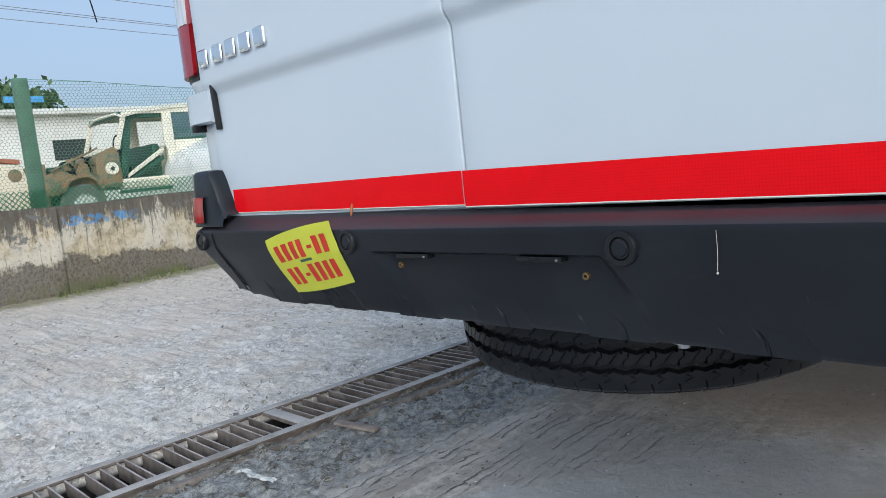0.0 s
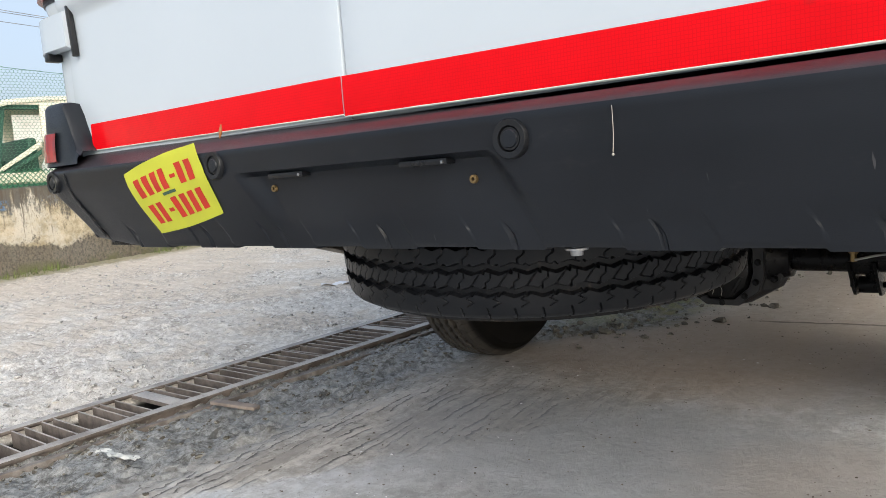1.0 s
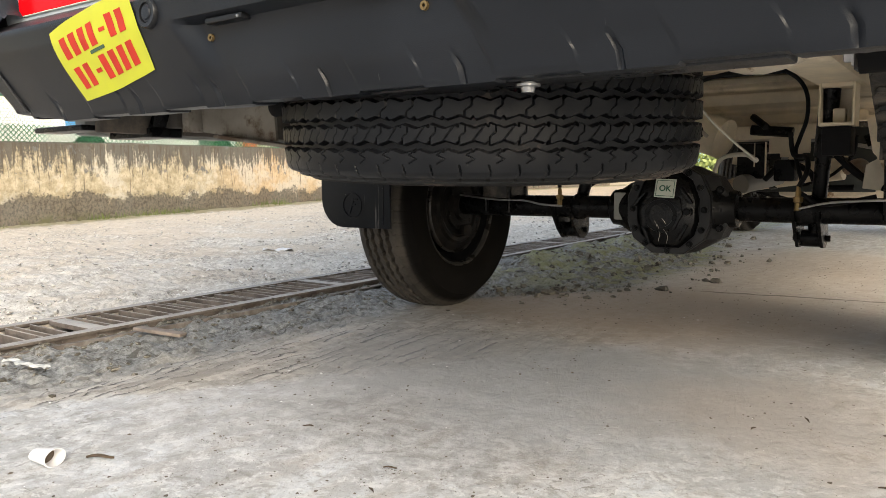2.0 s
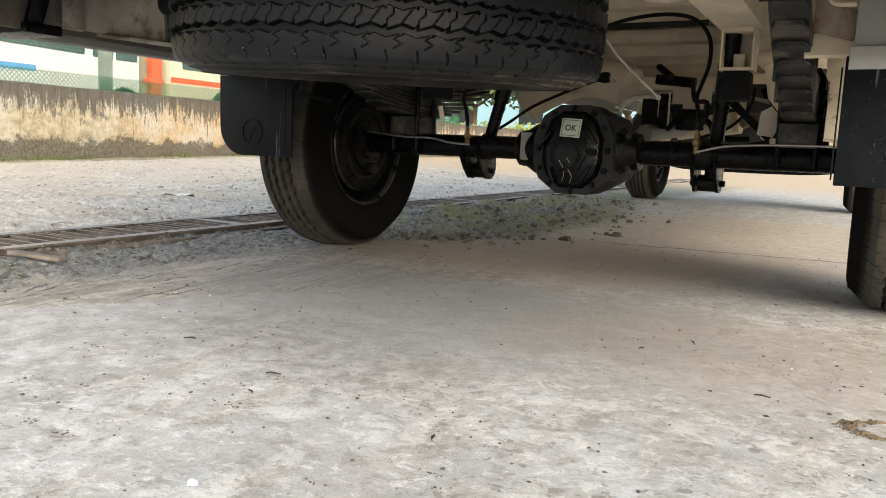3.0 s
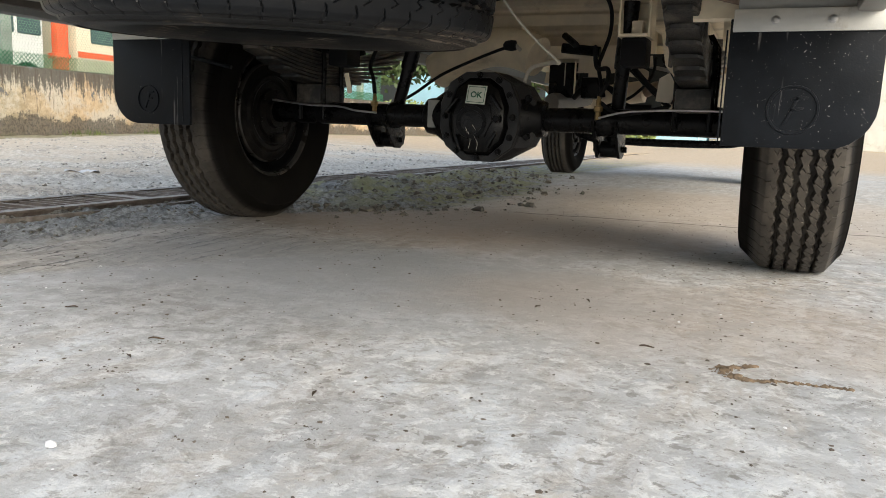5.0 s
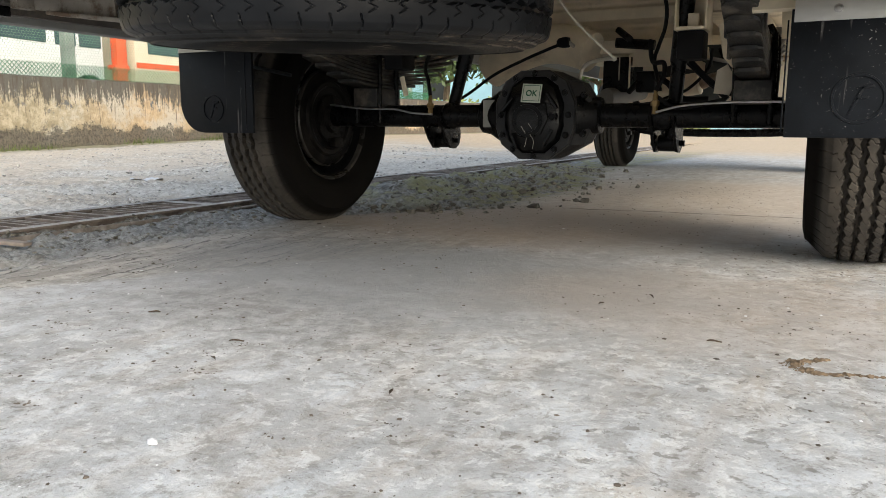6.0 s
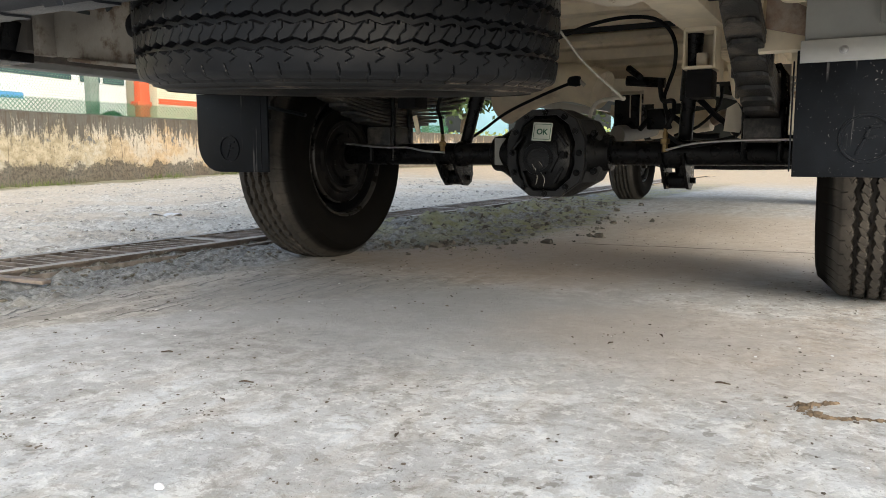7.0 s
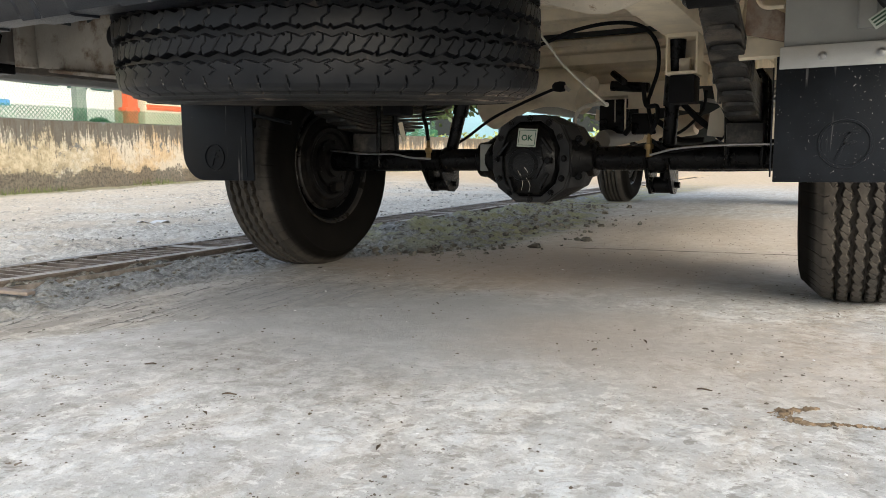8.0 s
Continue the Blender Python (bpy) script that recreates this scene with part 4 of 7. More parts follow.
def strand(a, b, r=0.0019):
    d = Vector(b) - Vector(a)
    u = Vector((1, 0, 0))
    v = d.cross(u).normalized()
    k = len(fv)
    for p in (a, b):
        for c, s in ((1, 0), (-0.5, 0.87), (-0.5, -0.87)):
            fv.append(tuple(Vector(p) + r * (c * u + s * v)))
    ff.extend([(k, k + 1, k + 4, k + 3), (k + 1, k + 2, k + 5, k + 4), (k + 2, k, k + 3, k + 5)])


def bulge(y, z):
    return WX - 0.06 + 0.02 * noise.noise(Vector((0, y * 0.8, z * 1.2)))


rowh = cell * 0.5
nz = int((2.05 - fz0) / (rowh * 1.5))
for j in range(nz):
    zc = fz0 + j * rowh * 1.5
    for i in range(int((fy1 - fy0) / cell)):
        yc = fy0 + (i + 0.5 * (j % 2)) * cell
        if zc > fence_top(yc):
            continue
        top = (bulge(yc, zc), yc, zc + rowh * 0.5)
        lowl = (bulge(yc, zc), yc - cell / 2, zc)
        lowr = (bulge(yc, zc), yc + cell / 2, zc)
        strand(lowl, top)
        strand(top, lowr)
        strand(lowl, (bulge(yc, zc), yc - cell / 2, zc - rowh))
wire_data = from_arrays("mesh", fv, ff)
fv, ff = [], []
# doubled net along the foot
for j in range(7):
    zc = 0.80 + j * 0.026
    for i in range(int((fy1 - fy0) / 0.05)):
        yc = fy0 + (i + 0.5 * (j % 2)) * 0.05
        x = WX - 0.03 + 0.012 * noise.noise(Vector((9, yc * 2, zc * 3)))
        strand((x, yc - 0.025, zc), (x, yc, zc + 0.026), 0.0055)
        strand((x, yc, zc + 0.026), (x, yc + 0.025, zc), 0.0055)
tagged(link_mesh("mesh", wire_data, GREEN_WIRE, fence, angle=0), kind="stuff")
tagged(link_mesh("foot_net", from_arrays("foot_net", fv, ff), GREEN_NET, fence, angle=0), "doubled dark green net along the foot", kind="stuff")
for y in (-3.9, -0.02, 3.88, 7.8, 11.7):
    part("post", box(WX - 0.19, WX - 0.09, y - 0.062, y + 0.062, 0.78, 2.03, 0.008), GREEN_POST if y < 1 else PALE_POST, fence, "flat green concrete post" if y < 1 else "pale grey green post")
part("top_wire", tube([(WX - 0.06, fy0 + (fy1 - fy0) * i / 60, fence_top(fy0 + (fy1 - fy0) * i / 60)) for i in range(61)], 0.003, 5, smooth=0), GREEN_WIRE, fence)

# ---- the van ----
CX, AY, AZ, TR = -0.07, 0.08, 0.345, 0.352
van = empty("van", (CX, 1.8, 0), "white passenger van with a red rear stripe, parked on the slab", "van")


def rear_y(z):
    """Rear face of the body: a shallow step outwards at waist height."""
    return -1.318 - 0.016 * smooth_step(z, 1.048, 1.080) + 0.06 * smooth_step(z, 1.3, 2.5)


def outline(z, half, r, n=8):
    """Plan of the body at a height, from the left rear corner round."""
    y0, y1 = rear_y(z), 4.95
    pts = []
    for cx, cy, a0 in ((CX - half + r, y0 + r, 180), (CX + half - r, y0 + r, 270), (CX + half - r, y1 - r, 0), (CX - half + r, y1 - r, 90)):
        for i in range(n + 1):
            a = radians(a0 + 90 * i / n)
            pts.append((cx + r * math.cos(a), cy + r * math.sin(a), z))
    return pts


levels = [(0.868, 0.96), (0.70, 0.965), (0.70, 0.99), (0.80, 1.005), (0.95, 1.01), (1.04, 1.012), (1.065, 1.015), (1.09, 1.018), (1.3, 1.018), (1.8, 0.965), (2.3, 0.90), (2.45, 0.82), (2.52, 0.66)]
part("body_shell", grid_mesh("body_shell", [outline(z, h, 0.095) for z, h in levels], True, True), WHITE, van)
# wheel arches and lower sides
for s in (-1, 1):
    for y0, y1, foot in ((-1.15, -0.40, 0.553), (0.56, 3.55, 0.645), (4.45, 4.9, 0.645)):
        x = CX + s * 0.965
        part("side_sill", box(min(x, x - s * 0.045), max(x, x - s * 0.045), y0, y1, foot, 0.70, 0.008), GREY_PAINT, van, "grey painted sill")
    poly = [(AY + 0.46 * math.cos(a), 0.42 + 0.42 * math.sin(a)) for a in [radians(18 + 6 * i) for i in range(25)]]
    poly += [(AY + 0.475 * math.cos(a), 0.42 + 0.435 * math.sin(a)) for a in [radians(162 - 6 * i) for i in range(25)]]
    x = CX + s * 0.80
    part("wheel_arch", prism(poly, "x", x - 0.17, x + 0.17), CREAM if s > 0 else BLACK, van, "wheel arch liner")

# rear doors
def door_panel(x0, x1):
    zs = [0.757, 0.762, 0.775] + [0.80 + 0.06 * i for i in range(4)] + [1.035, 1.045, 1.052, 1.06, 1.068, 1.076, 1.085, 1.10, 1.2, 1.35, 1.6, 2.0, 2.36, 2.37]
    rows = []
    for z in zs:
        edge_z = min(1.0, min(z - 0.757, 2.37 - z) / 0.012)
        y = rear_y(z) - 0.012 * math.sqrt(max(0.0, 1 - (1 - edge_z) ** 2))
        row = []
        n = 26
        for i in range(n + 1):
            x = x0 + (x1 - x0) * i / n
            bow = 0.0012 * noise.noise(Vector((x * 1.1, z * 0.6, 4)))
            row.append((x, y - bow, z))
        row = [(x0 - 0.0, y + 0.016, z), (x0 + 0.0002, y + 0.0022, z), (x0 + 0.0010, y + 0.0006, z), (x0 + 0.0028, y, z)] + row[1:-1] + [(x1 - 0.0028, y, z), (x1 - 0.0010, y + 0.0006, z), (x1 - 0.0002, y + 0.0022, z), (x1, y + 0.016, z)]
        rows.append(row)
    return part("rear_door", grid_mesh("rear_door", rows), WHITE, van, angle=28)


SEAM = -0.113
left_door = door_panel(-0.945, SEAM - 0.0022)
right_door = door_panel(SEAM + 0.0022, 0.80)
# dark strips set behind the door edges for the shade in the gaps
part("door_gap", box(SEAM - 0.0045, SEAM + 0.0045, rear_y(0.9) - 0.002, rear_y(0.9) + 0.01, 0.76, 2.36), BLACK_PLASTIC, van, "dark strip for the shade in the gap between the doors")
part("door_gap", box(-0.952, -0.944, rear_y(0.9) - 0.0015, rear_y(0.9) + 0.01, 0.76, 1.04), GREY_PAINT, van)


def tape(x0, x1, z0a, z1a, z0b, z1b, door):
    """Reflective tape with a pale edge below."""
    rows = []
    n = 40
    for i in range(n + 1):
        t = i / n
        x, lo, hi = x0 + (x1 - x0) * t, z0a + (z0b - z0a) * t, z1a + (z1b - z1a) * t
        y = rear_y(0.8) - 0.0150 + 0.0004 * noise.noise(Vector((x * 20, 0, 0)))
        rows.append([(x, y, lo), (x, y - 0.0006, lo + (hi - lo) * 0.35), (x, y, hi)])
    t = part("reflective_tape", grid_mesh("reflective_tape", rows), TAPE, door, "red reflective tape with a fine cell pattern")
    part("tape_backing", tube([(x0, rear_y(0.8) - 0.0140, z0a - 0.001), (x1, rear_y(0.8) - 0.0140, z0b - 0.001)], 0.0017, 5, smooth=0), LABEL_WHITE, door, "pale edge of the tape")
    return t


tape(-0.882, SEAM - 0.006, 0.773, 0.8265, 0.767, 0.8225, left_door)
tape(SEAM - 0.004, 0.79, 0.764, 0.822, 0.757, 0.808, right_door)

# chrome badge as plain shapes
badge_x = [-0.905, -0.835, -0.775, -0.712, -0.650]
for i, x in enumerate(badge_x):
    m = Matrix.Translation((x, rear_y(1.2) - 0.016, 1.134 + 0.004 * i * 0.2)) @ Matrix.Shear("XZ", 4, (0.18, 0.0)).to_4x4()
    bm = box(-0.021, 0.021, -0.005, 0.004, -0.020, 0.020, 0.006, m=m, seg=3)
    part("badge_piece", bm, CHROME, left_door, "plain chrome badge piece")


def corner_line(off, z_from_x, y_to, n=10, r=0.095, half=1.018, y_rear=None):
    """Plan points from the rear face round the left corner to the side, pushed out by off."""
    y0 = rear_y(1.2) if y_rear is None else y_rear
    pts = [(z_from_x, y0 - off)]
    cx, cy = CX - half + r, y0 + r
    for i in range(n + 1):
        a = radians(270 - 90 * i / n)
        pts.append((cx + (r + off) * math.cos(a), cy + (r + off) * math.sin(a)))
    pts.append((CX - half - off, y_to))
    return pts


# tail lamps
def lamp_block(z_levels, material, name, parent, x0, y_to, offs):
    rows = []
    for z, dx in z_levels:
        outer = corner_line(offs, x0 + dx, y_to)
        inner = corner_line(-0.02, x0 + dx, y_to)
        rows.append([(x, y, z) for x, y in outer] + [(x, y, z) for x, y in reversed(inner)])
    return part(name, grid_mesh(name, rows, True, True), material, parent)


tail = lamp_block([(1.095, -0.010), (1.103, 0.0), (1.30, 0.016), (1.46, 0.022)], BLACK_PLASTIC, "tail_lamp", van, -0.955, -1.235, 0.004)
tagged(tail, "red and clear upright tail lamp")
lamp_block([(1.106, -0.012), (1.112, -0.004), (1.16, 0.0), (1.225, 0.004)], LENS_RED, "red_lens", tail, -0.962, -1.238, 0.015)
lamp_block([(1.227, -0.012), (1.30, -0.006), (1.36, -0.004)], LENS_CLEAR, "clear_lens", tail, -0.962, -1.238, 0.015)
lamp_block([(1.362, -0.004), (1.40, -0.002), (1.45, 0.0)], LENS_RED, "red_lens", tail, -0.962, -1.238, 0.015)
lamp_block([(1.2255, 0.018), (1.30, 0.022), (1.36, 0.024)], LENS_RED, "red_lens", tail, -0.962, -1.31, 0.010)

# hinge
hinge = part("hinge", box(-0.944, -0.914, -1.342, -1.322, 0.990, 1.064, 0.004), WHITE, van, "white pressed hinge with black rubber pads")
rows = []
for z, e in ((0.988, -0.010), (0.992, 0.0), (1.062, 0.0), (1.066, -0.010)):
    o = corner_line(0.017 + e, -0.908, -1.20)
    q = corner_line(0.0, -0.908, -1.20)
    rows.append([(x, y, z) for x, y in o] + [(x, y, z) for x, y in reversed(q)])
part("hinge_cover", grid_mesh("hinge_cover", rows, True, True), WHITE, hinge)
part("rubber_pad", box(-0.006, 0.006, -0.006, 0.006, -0.058, 0.058, 0.003, m=pose(-0.901, -1.338, 1.027, 0, -4, 0)), BLACK_PLASTIC, hinge, "black rubber pad")
part("rubber_pad", box(-1.012, -0.992, -1.352, -1.320, 0.972, 0.990, 0.004), BLACK_PLASTIC, hinge)

# ---- rear bumper ----
SECTION = [(-0.055, 0.766), (-0.048, 0.762), (-0.022, 0.748), (-0.001, 0.7365), (0.0025, 0.7338), (0.004, 0.729), (0.003, 0.722), (0.001, 0.712), (0.0, 0.700),
           (-0.001, 0.694), (-0.002, 0.690), (-0.003, 0.686), (-0.005, 0.680), (-0.009, 0.668), (-0.014, 0.655), (-0.020, 0.640), (-0.026, 0.625), (-0.031, 0.612), (-0.035, 0.602),
           (-0.038, 0.594), (-0.041, 0.586), (-0.044, 0.578), (-0.047, 0.572), (-0.051, 0.568), (-0.060, 0.567), (-0.10, 0.570), (-0.10, 0.60)]
SLOTS = [-0.75, -0.50, -0.29, -0.06, 0.16, 0.36, 0.58]


def recess(x, z):
    """How far the number plate's pocket is pushed into the face."""
    left, right = -0.352, 0.172
    side = smooth_step(x, left, left + 0.055) * (1 - smooth_step(x, right - 0.030, right + 0.006))
    return 0.022 * side * smooth_step(-z, -0.6935, -0.6865) * min(1.0, max(0.0, (z - 0.598) / 0.075))


def slot(x, z):
    deep = 0.0
    for s in SLOTS:
        deep = max(deep, 1 - smooth_step(abs(x - s + 0.055), 0.0015, 0.0045))
    return 0.0045 * deep * (1 - smooth_step(z, 0.596, 0.602)) * smooth_step(z, 0.5665, 0.570)


cols = [(-0.93 + 0.0030 * i) for i in range(int((0.79 + 0.93) / 0.0030) + 1)]
rows = []
for c in cols:
    block = 0.0022 if int((c + 3.06) / 0.107) % 2 else 0.0
    row = []
    for o, z in SECTION:
        if z < 0.73:
            foot = 0.568 + 0.010 * smooth_step(-c, 0.80, 0.93)
            z = foot + (z - 0.568) * (0.735 - foot) / (0.735 - 0.568) if foot > 0.5681 else z
        x = c + 0.55 * (0.692 - min(0.692, max(0.585, z))) * (1 - smooth_step(c, 0.68, 0.78))
        y = -1.375 - o + recess(c, z) + slot(c, z) + block * (1 - smooth_step(z, 0.604, 0.610)) * smooth_step(z, 0.567, 0.5705)
        dz = -block * 1.5 * (1 - smooth_step(z, 0.575, 0.60)) + (0.003 - 0.019 * smooth_step(c, -0.9, 0.5)) * (1 - smooth_step(o, -0.055, -0.012)) * (z > 0.75)
        row.append((x, y, z + dz))
    rows.append(row)
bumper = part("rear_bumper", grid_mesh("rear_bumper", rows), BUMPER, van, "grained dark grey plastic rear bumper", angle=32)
part("bumper_back", box(-0.92, 0.78, -1.318, -1.27, 0.60, 0.752, 0.004), BLACK_PLASTIC, bumper, "dark filler behind the bumper face")


def face_y(z):
    """Rear face of the bumper at a height."""
    for (oa, za), (ob, zb) in zip(SECTION[5:], SECTION[6:]):
        if zb <= z <= za:
            return -1.375 - (oa + (ob - oa) * (za - z) / (za - zb))
    return -1.379


def end_path(x_in, x_out=-1.04, r=0.045):
    """Plan of the bumper end: along the rear, round a tight corner, then forward."""
    cx, cy = x_out + r, -1.375 + r
    raw = [(x_in + (cx - x_in) * i / 9, -1.375, 0.0, -1.0) for i in range(9)]
    for i in range(9):
        a = radians(270 - 90 * i / 8)
        raw.append((cx + r * math.cos(a), cy + r * math.sin(a), math.cos(a), math.sin(a)))
    raw += [(x_out - 0.01, -1.26, -1.0, 0.0), (x_out - 0.03, -1.16, -1.0, 0.0), (x_out - 0.035, -1.06, -1.0, 0.0)]
    dist, line = 0.0, []
    for i, p in enumerate(raw):
        if i:
            dist += math.hypot(p[0] - raw[i - 1][0], p[1] - raw[i - 1][1])
        line.append((*p, dist))
    return line


def bumper_end(sign):
    """The end that wraps the corner: rises at the foot and carries a horn with a red reflector."""
    flip = Matrix.Identity(4) if sign < 0 else Matrix.Translation((2 * CX, 0, 0)) @ Matrix.Scale(-1, 4, (1, 0, 0))
    rows_e, rows_h, refl = [], [], []
    for x, y, nx, ny, d in end_path(-0.9305):
        foot = 0.578 + (0.008 if sign < 0 else 0.130) * smooth_step(d, -0.03, 0.10) + 0.10 * smooth_step(d, 0.17, 0.34) * (sign < 0)
        row = []
        for o, z in SECTION[:24]:
            if z < 0.73:
                z = foot + (z - 0.568) * (0.735 - foot) / (0.735 - 0.568)
            drop = (0.692 - min(0.692, max(0.578, z))) * (sign < 0)
            narrow = 1 - 3.2 * drop
            row.append((-0.9305 + (x + nx * o * narrow + 0.9305) * narrow + 0.55 * drop, y + ny * o, z))
        rows_e.append(row)
        if 0.02 < d < 0.17:
            refl.append([(x + nx * o, y + ny * o, z) for o, z in ((0.0, 0.752), (0.007, 0.755), (0.006, 0.785), (0.002, 0.815), (-0.008, 0.818))])
    for x, y, nx, ny, d in end_path(-0.868):
        top = 0.772 + 0.107 * smooth_step(d, 0.0, 0.062)
        rows_h.append([(x + nx * o, y + ny * o, z) for o, z in ((0.004, 0.745), (0.002, 0.756), (-0.003, 0.756 + (top - 0.756) * 0.5), (-0.006, top - 0.010), (-0.012, top - 0.002), (-0.030, top), (-0.052, top - 0.003), (-0.054, 0.745))])
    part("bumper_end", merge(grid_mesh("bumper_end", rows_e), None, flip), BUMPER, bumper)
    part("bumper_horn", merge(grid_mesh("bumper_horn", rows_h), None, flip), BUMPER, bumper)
    part("reflector", merge(grid_mesh("reflector", refl), None, flip), LENS_RED, bumper, "red corner reflector")
    part("end_seam", merge(tube([(-0.930 + 0.55 * (0.692 - min(0.692, z)) * (sign < 0), face_y(z) - 0.0004, z) for z in (0.728, 0.70, 0.68, 0.66, 0.64, 0.62, 0.60, 0.588)], 0.0024, 6), None, flip), BLACK_PLASTIC, bumper, "dark joint of the bumper end")


bumper_end(-1)
bumper_end(1)


def parking_sensor(at, turn=0.0):
    m = Matrix.Translation(at) @ pose(0, 0, 0, 0, 0, turn)
    s = part("parking_sensor", lathe([(0.001, -0.002), (0.0135, -0.002), (0.0150, 0.001), (0.0158, -0.004), (0.0225, -0.0045), (0.0240, -0.002), (0.0240, 0.006)], 36, "y", m=m), BLACK_PLASTIC, bumper, "round black parking sensor")
    return part("sensor_face", lathe([(0.001, -0.0045), (0.010, -0.0042), (0.0118, -0.001)], 28, "y", m=m), BUMPER, bumper)


parking_sensor((-0.393, -1.378, 0.711))
parking_sensor((0.202, -1.378, 0.704))
parking_sensor((-0.988, -1.378, 0.711))
for x0, x1 in ((-0.270, -0.188), (0.010, 0.094)):
    lamp = part("plate_lamp", box(x0, x1, -1.366, -1.330, 0.6805, 0.6890, 0.0025), BLACK_PLASTIC, bumper, "black number plate lamp")
    part("lamp_screw", lathe([(0.0001, -0.002), (0.0022, -0.0015), (0.0026, 0.0)], 10, "y", (x1 - 0.008, -1.366, 0.684)), STEEL, bumper)
for x, z in ((-0.280, 0.665), (0.121, 0.659)):
    y = face_y(z) + recess(x - 0.55 * (0.692 - z), z) + 0.001
    part("plate_nut", lathe([(0.0024, 0.0), (0.0024, -0.005), (0.0056, -0.005), (0.0060, 0.0)], 16, "y", (x, y, z)), BRASS, bumper, "small brass insert")
part("hanging_thread", tube([(0.335, -1.381, 0.728), (0.334, -1.3785, 0.70), (0.332, -1.3775, 0.679)], 0.0004, 5), WIRE, bumper, "thin pale thread")
part("thread_bead", lathe([(0.0001, 0.002), (0.0019, 0.0), (0.0001, -0.002)], 8, "z", (0.332, -1.3775, 0.676)), WIRE, bumper)
part("dead_insect", lathe([(0.0005, 0.014), (0.0022, 0.008), (0.0032, 0.0), (0.0020, -0.008), (0.0004, -0.012)], 8, "z", m=pose(-0.405, -1.350, 0.767, 0, 18, 0)), INSECT, bumper, "small brown insect husk")

# yellow paper with bars in place of its writing
def on_paper(u, v, off):
    """A place on the paper: u along the lines of writing, v downwards."""
    a = Vector((-0.690, 0.712)).lerp(Vector((-0.440, 0.752)), u) + Vector((0, 0.006 * math.sin(math.pi * u)))
    b = Vector((-0.645, 0.594)).lerp(Vector((-0.418, 0.629)), u) + Vector((0, -0.004 * math.sin(math.pi * u)))
    q = a.lerp(b, v) + Vector((0.012 * math.sin(math.pi * v) * (u - 0.45), 0))
    return (q.x, face_y(q.y) - 0.0016 - 0.0012 * math.sin(u * 7 + v * 3) ** 2 - off, q.y)


def paper_patch(u0, u1, v0, v1, off, nu, nv, thick):
    bm = grid_mesh("patch", [[on_paper(u0 + (u1 - u0) * i / nu, v0 + (v1 - v0) * j / nv, off) for j in range(nv + 1)] for i in range(nu + 1)])
    bmesh.ops.solidify(bm, geom=bm.faces[:], thickness=thick)
    return bm


plate = part("paper_plate", paper_patch(0, 1, 0, 1, 0.0, 16, 14, 0.0005), YELLOW, bumper, "yellow paper number plate stuck on at a tilt")
for v0, v1, dash in ((0.17, 0.45, 4), (0.57, 0.86, 2)):
    for i in range(7):
        u = 0.10 + 0.118 * i
        if i == dash:
            part("writing_bar", paper_patch(u + 0.02, u + 0.085, (v0 + v1) / 2 - 0.02, (v0 + v1) / 2 + 0.03, 0.0009, 3, 2, 0.0003), RED_PRINT, plate, angle=0)
        else:
            part("writing_bar", paper_patch(u, u + 0.076, v0, v1, 0.0009, 3, 4, 0.0003), RED_PRINT, plate, angle=0)
part("writing_bar", paper_patch(0.40, 0.58, 0.48, 0.52, 0.0009, 3, 2, 0.0003), PEN, plate, angle=0)

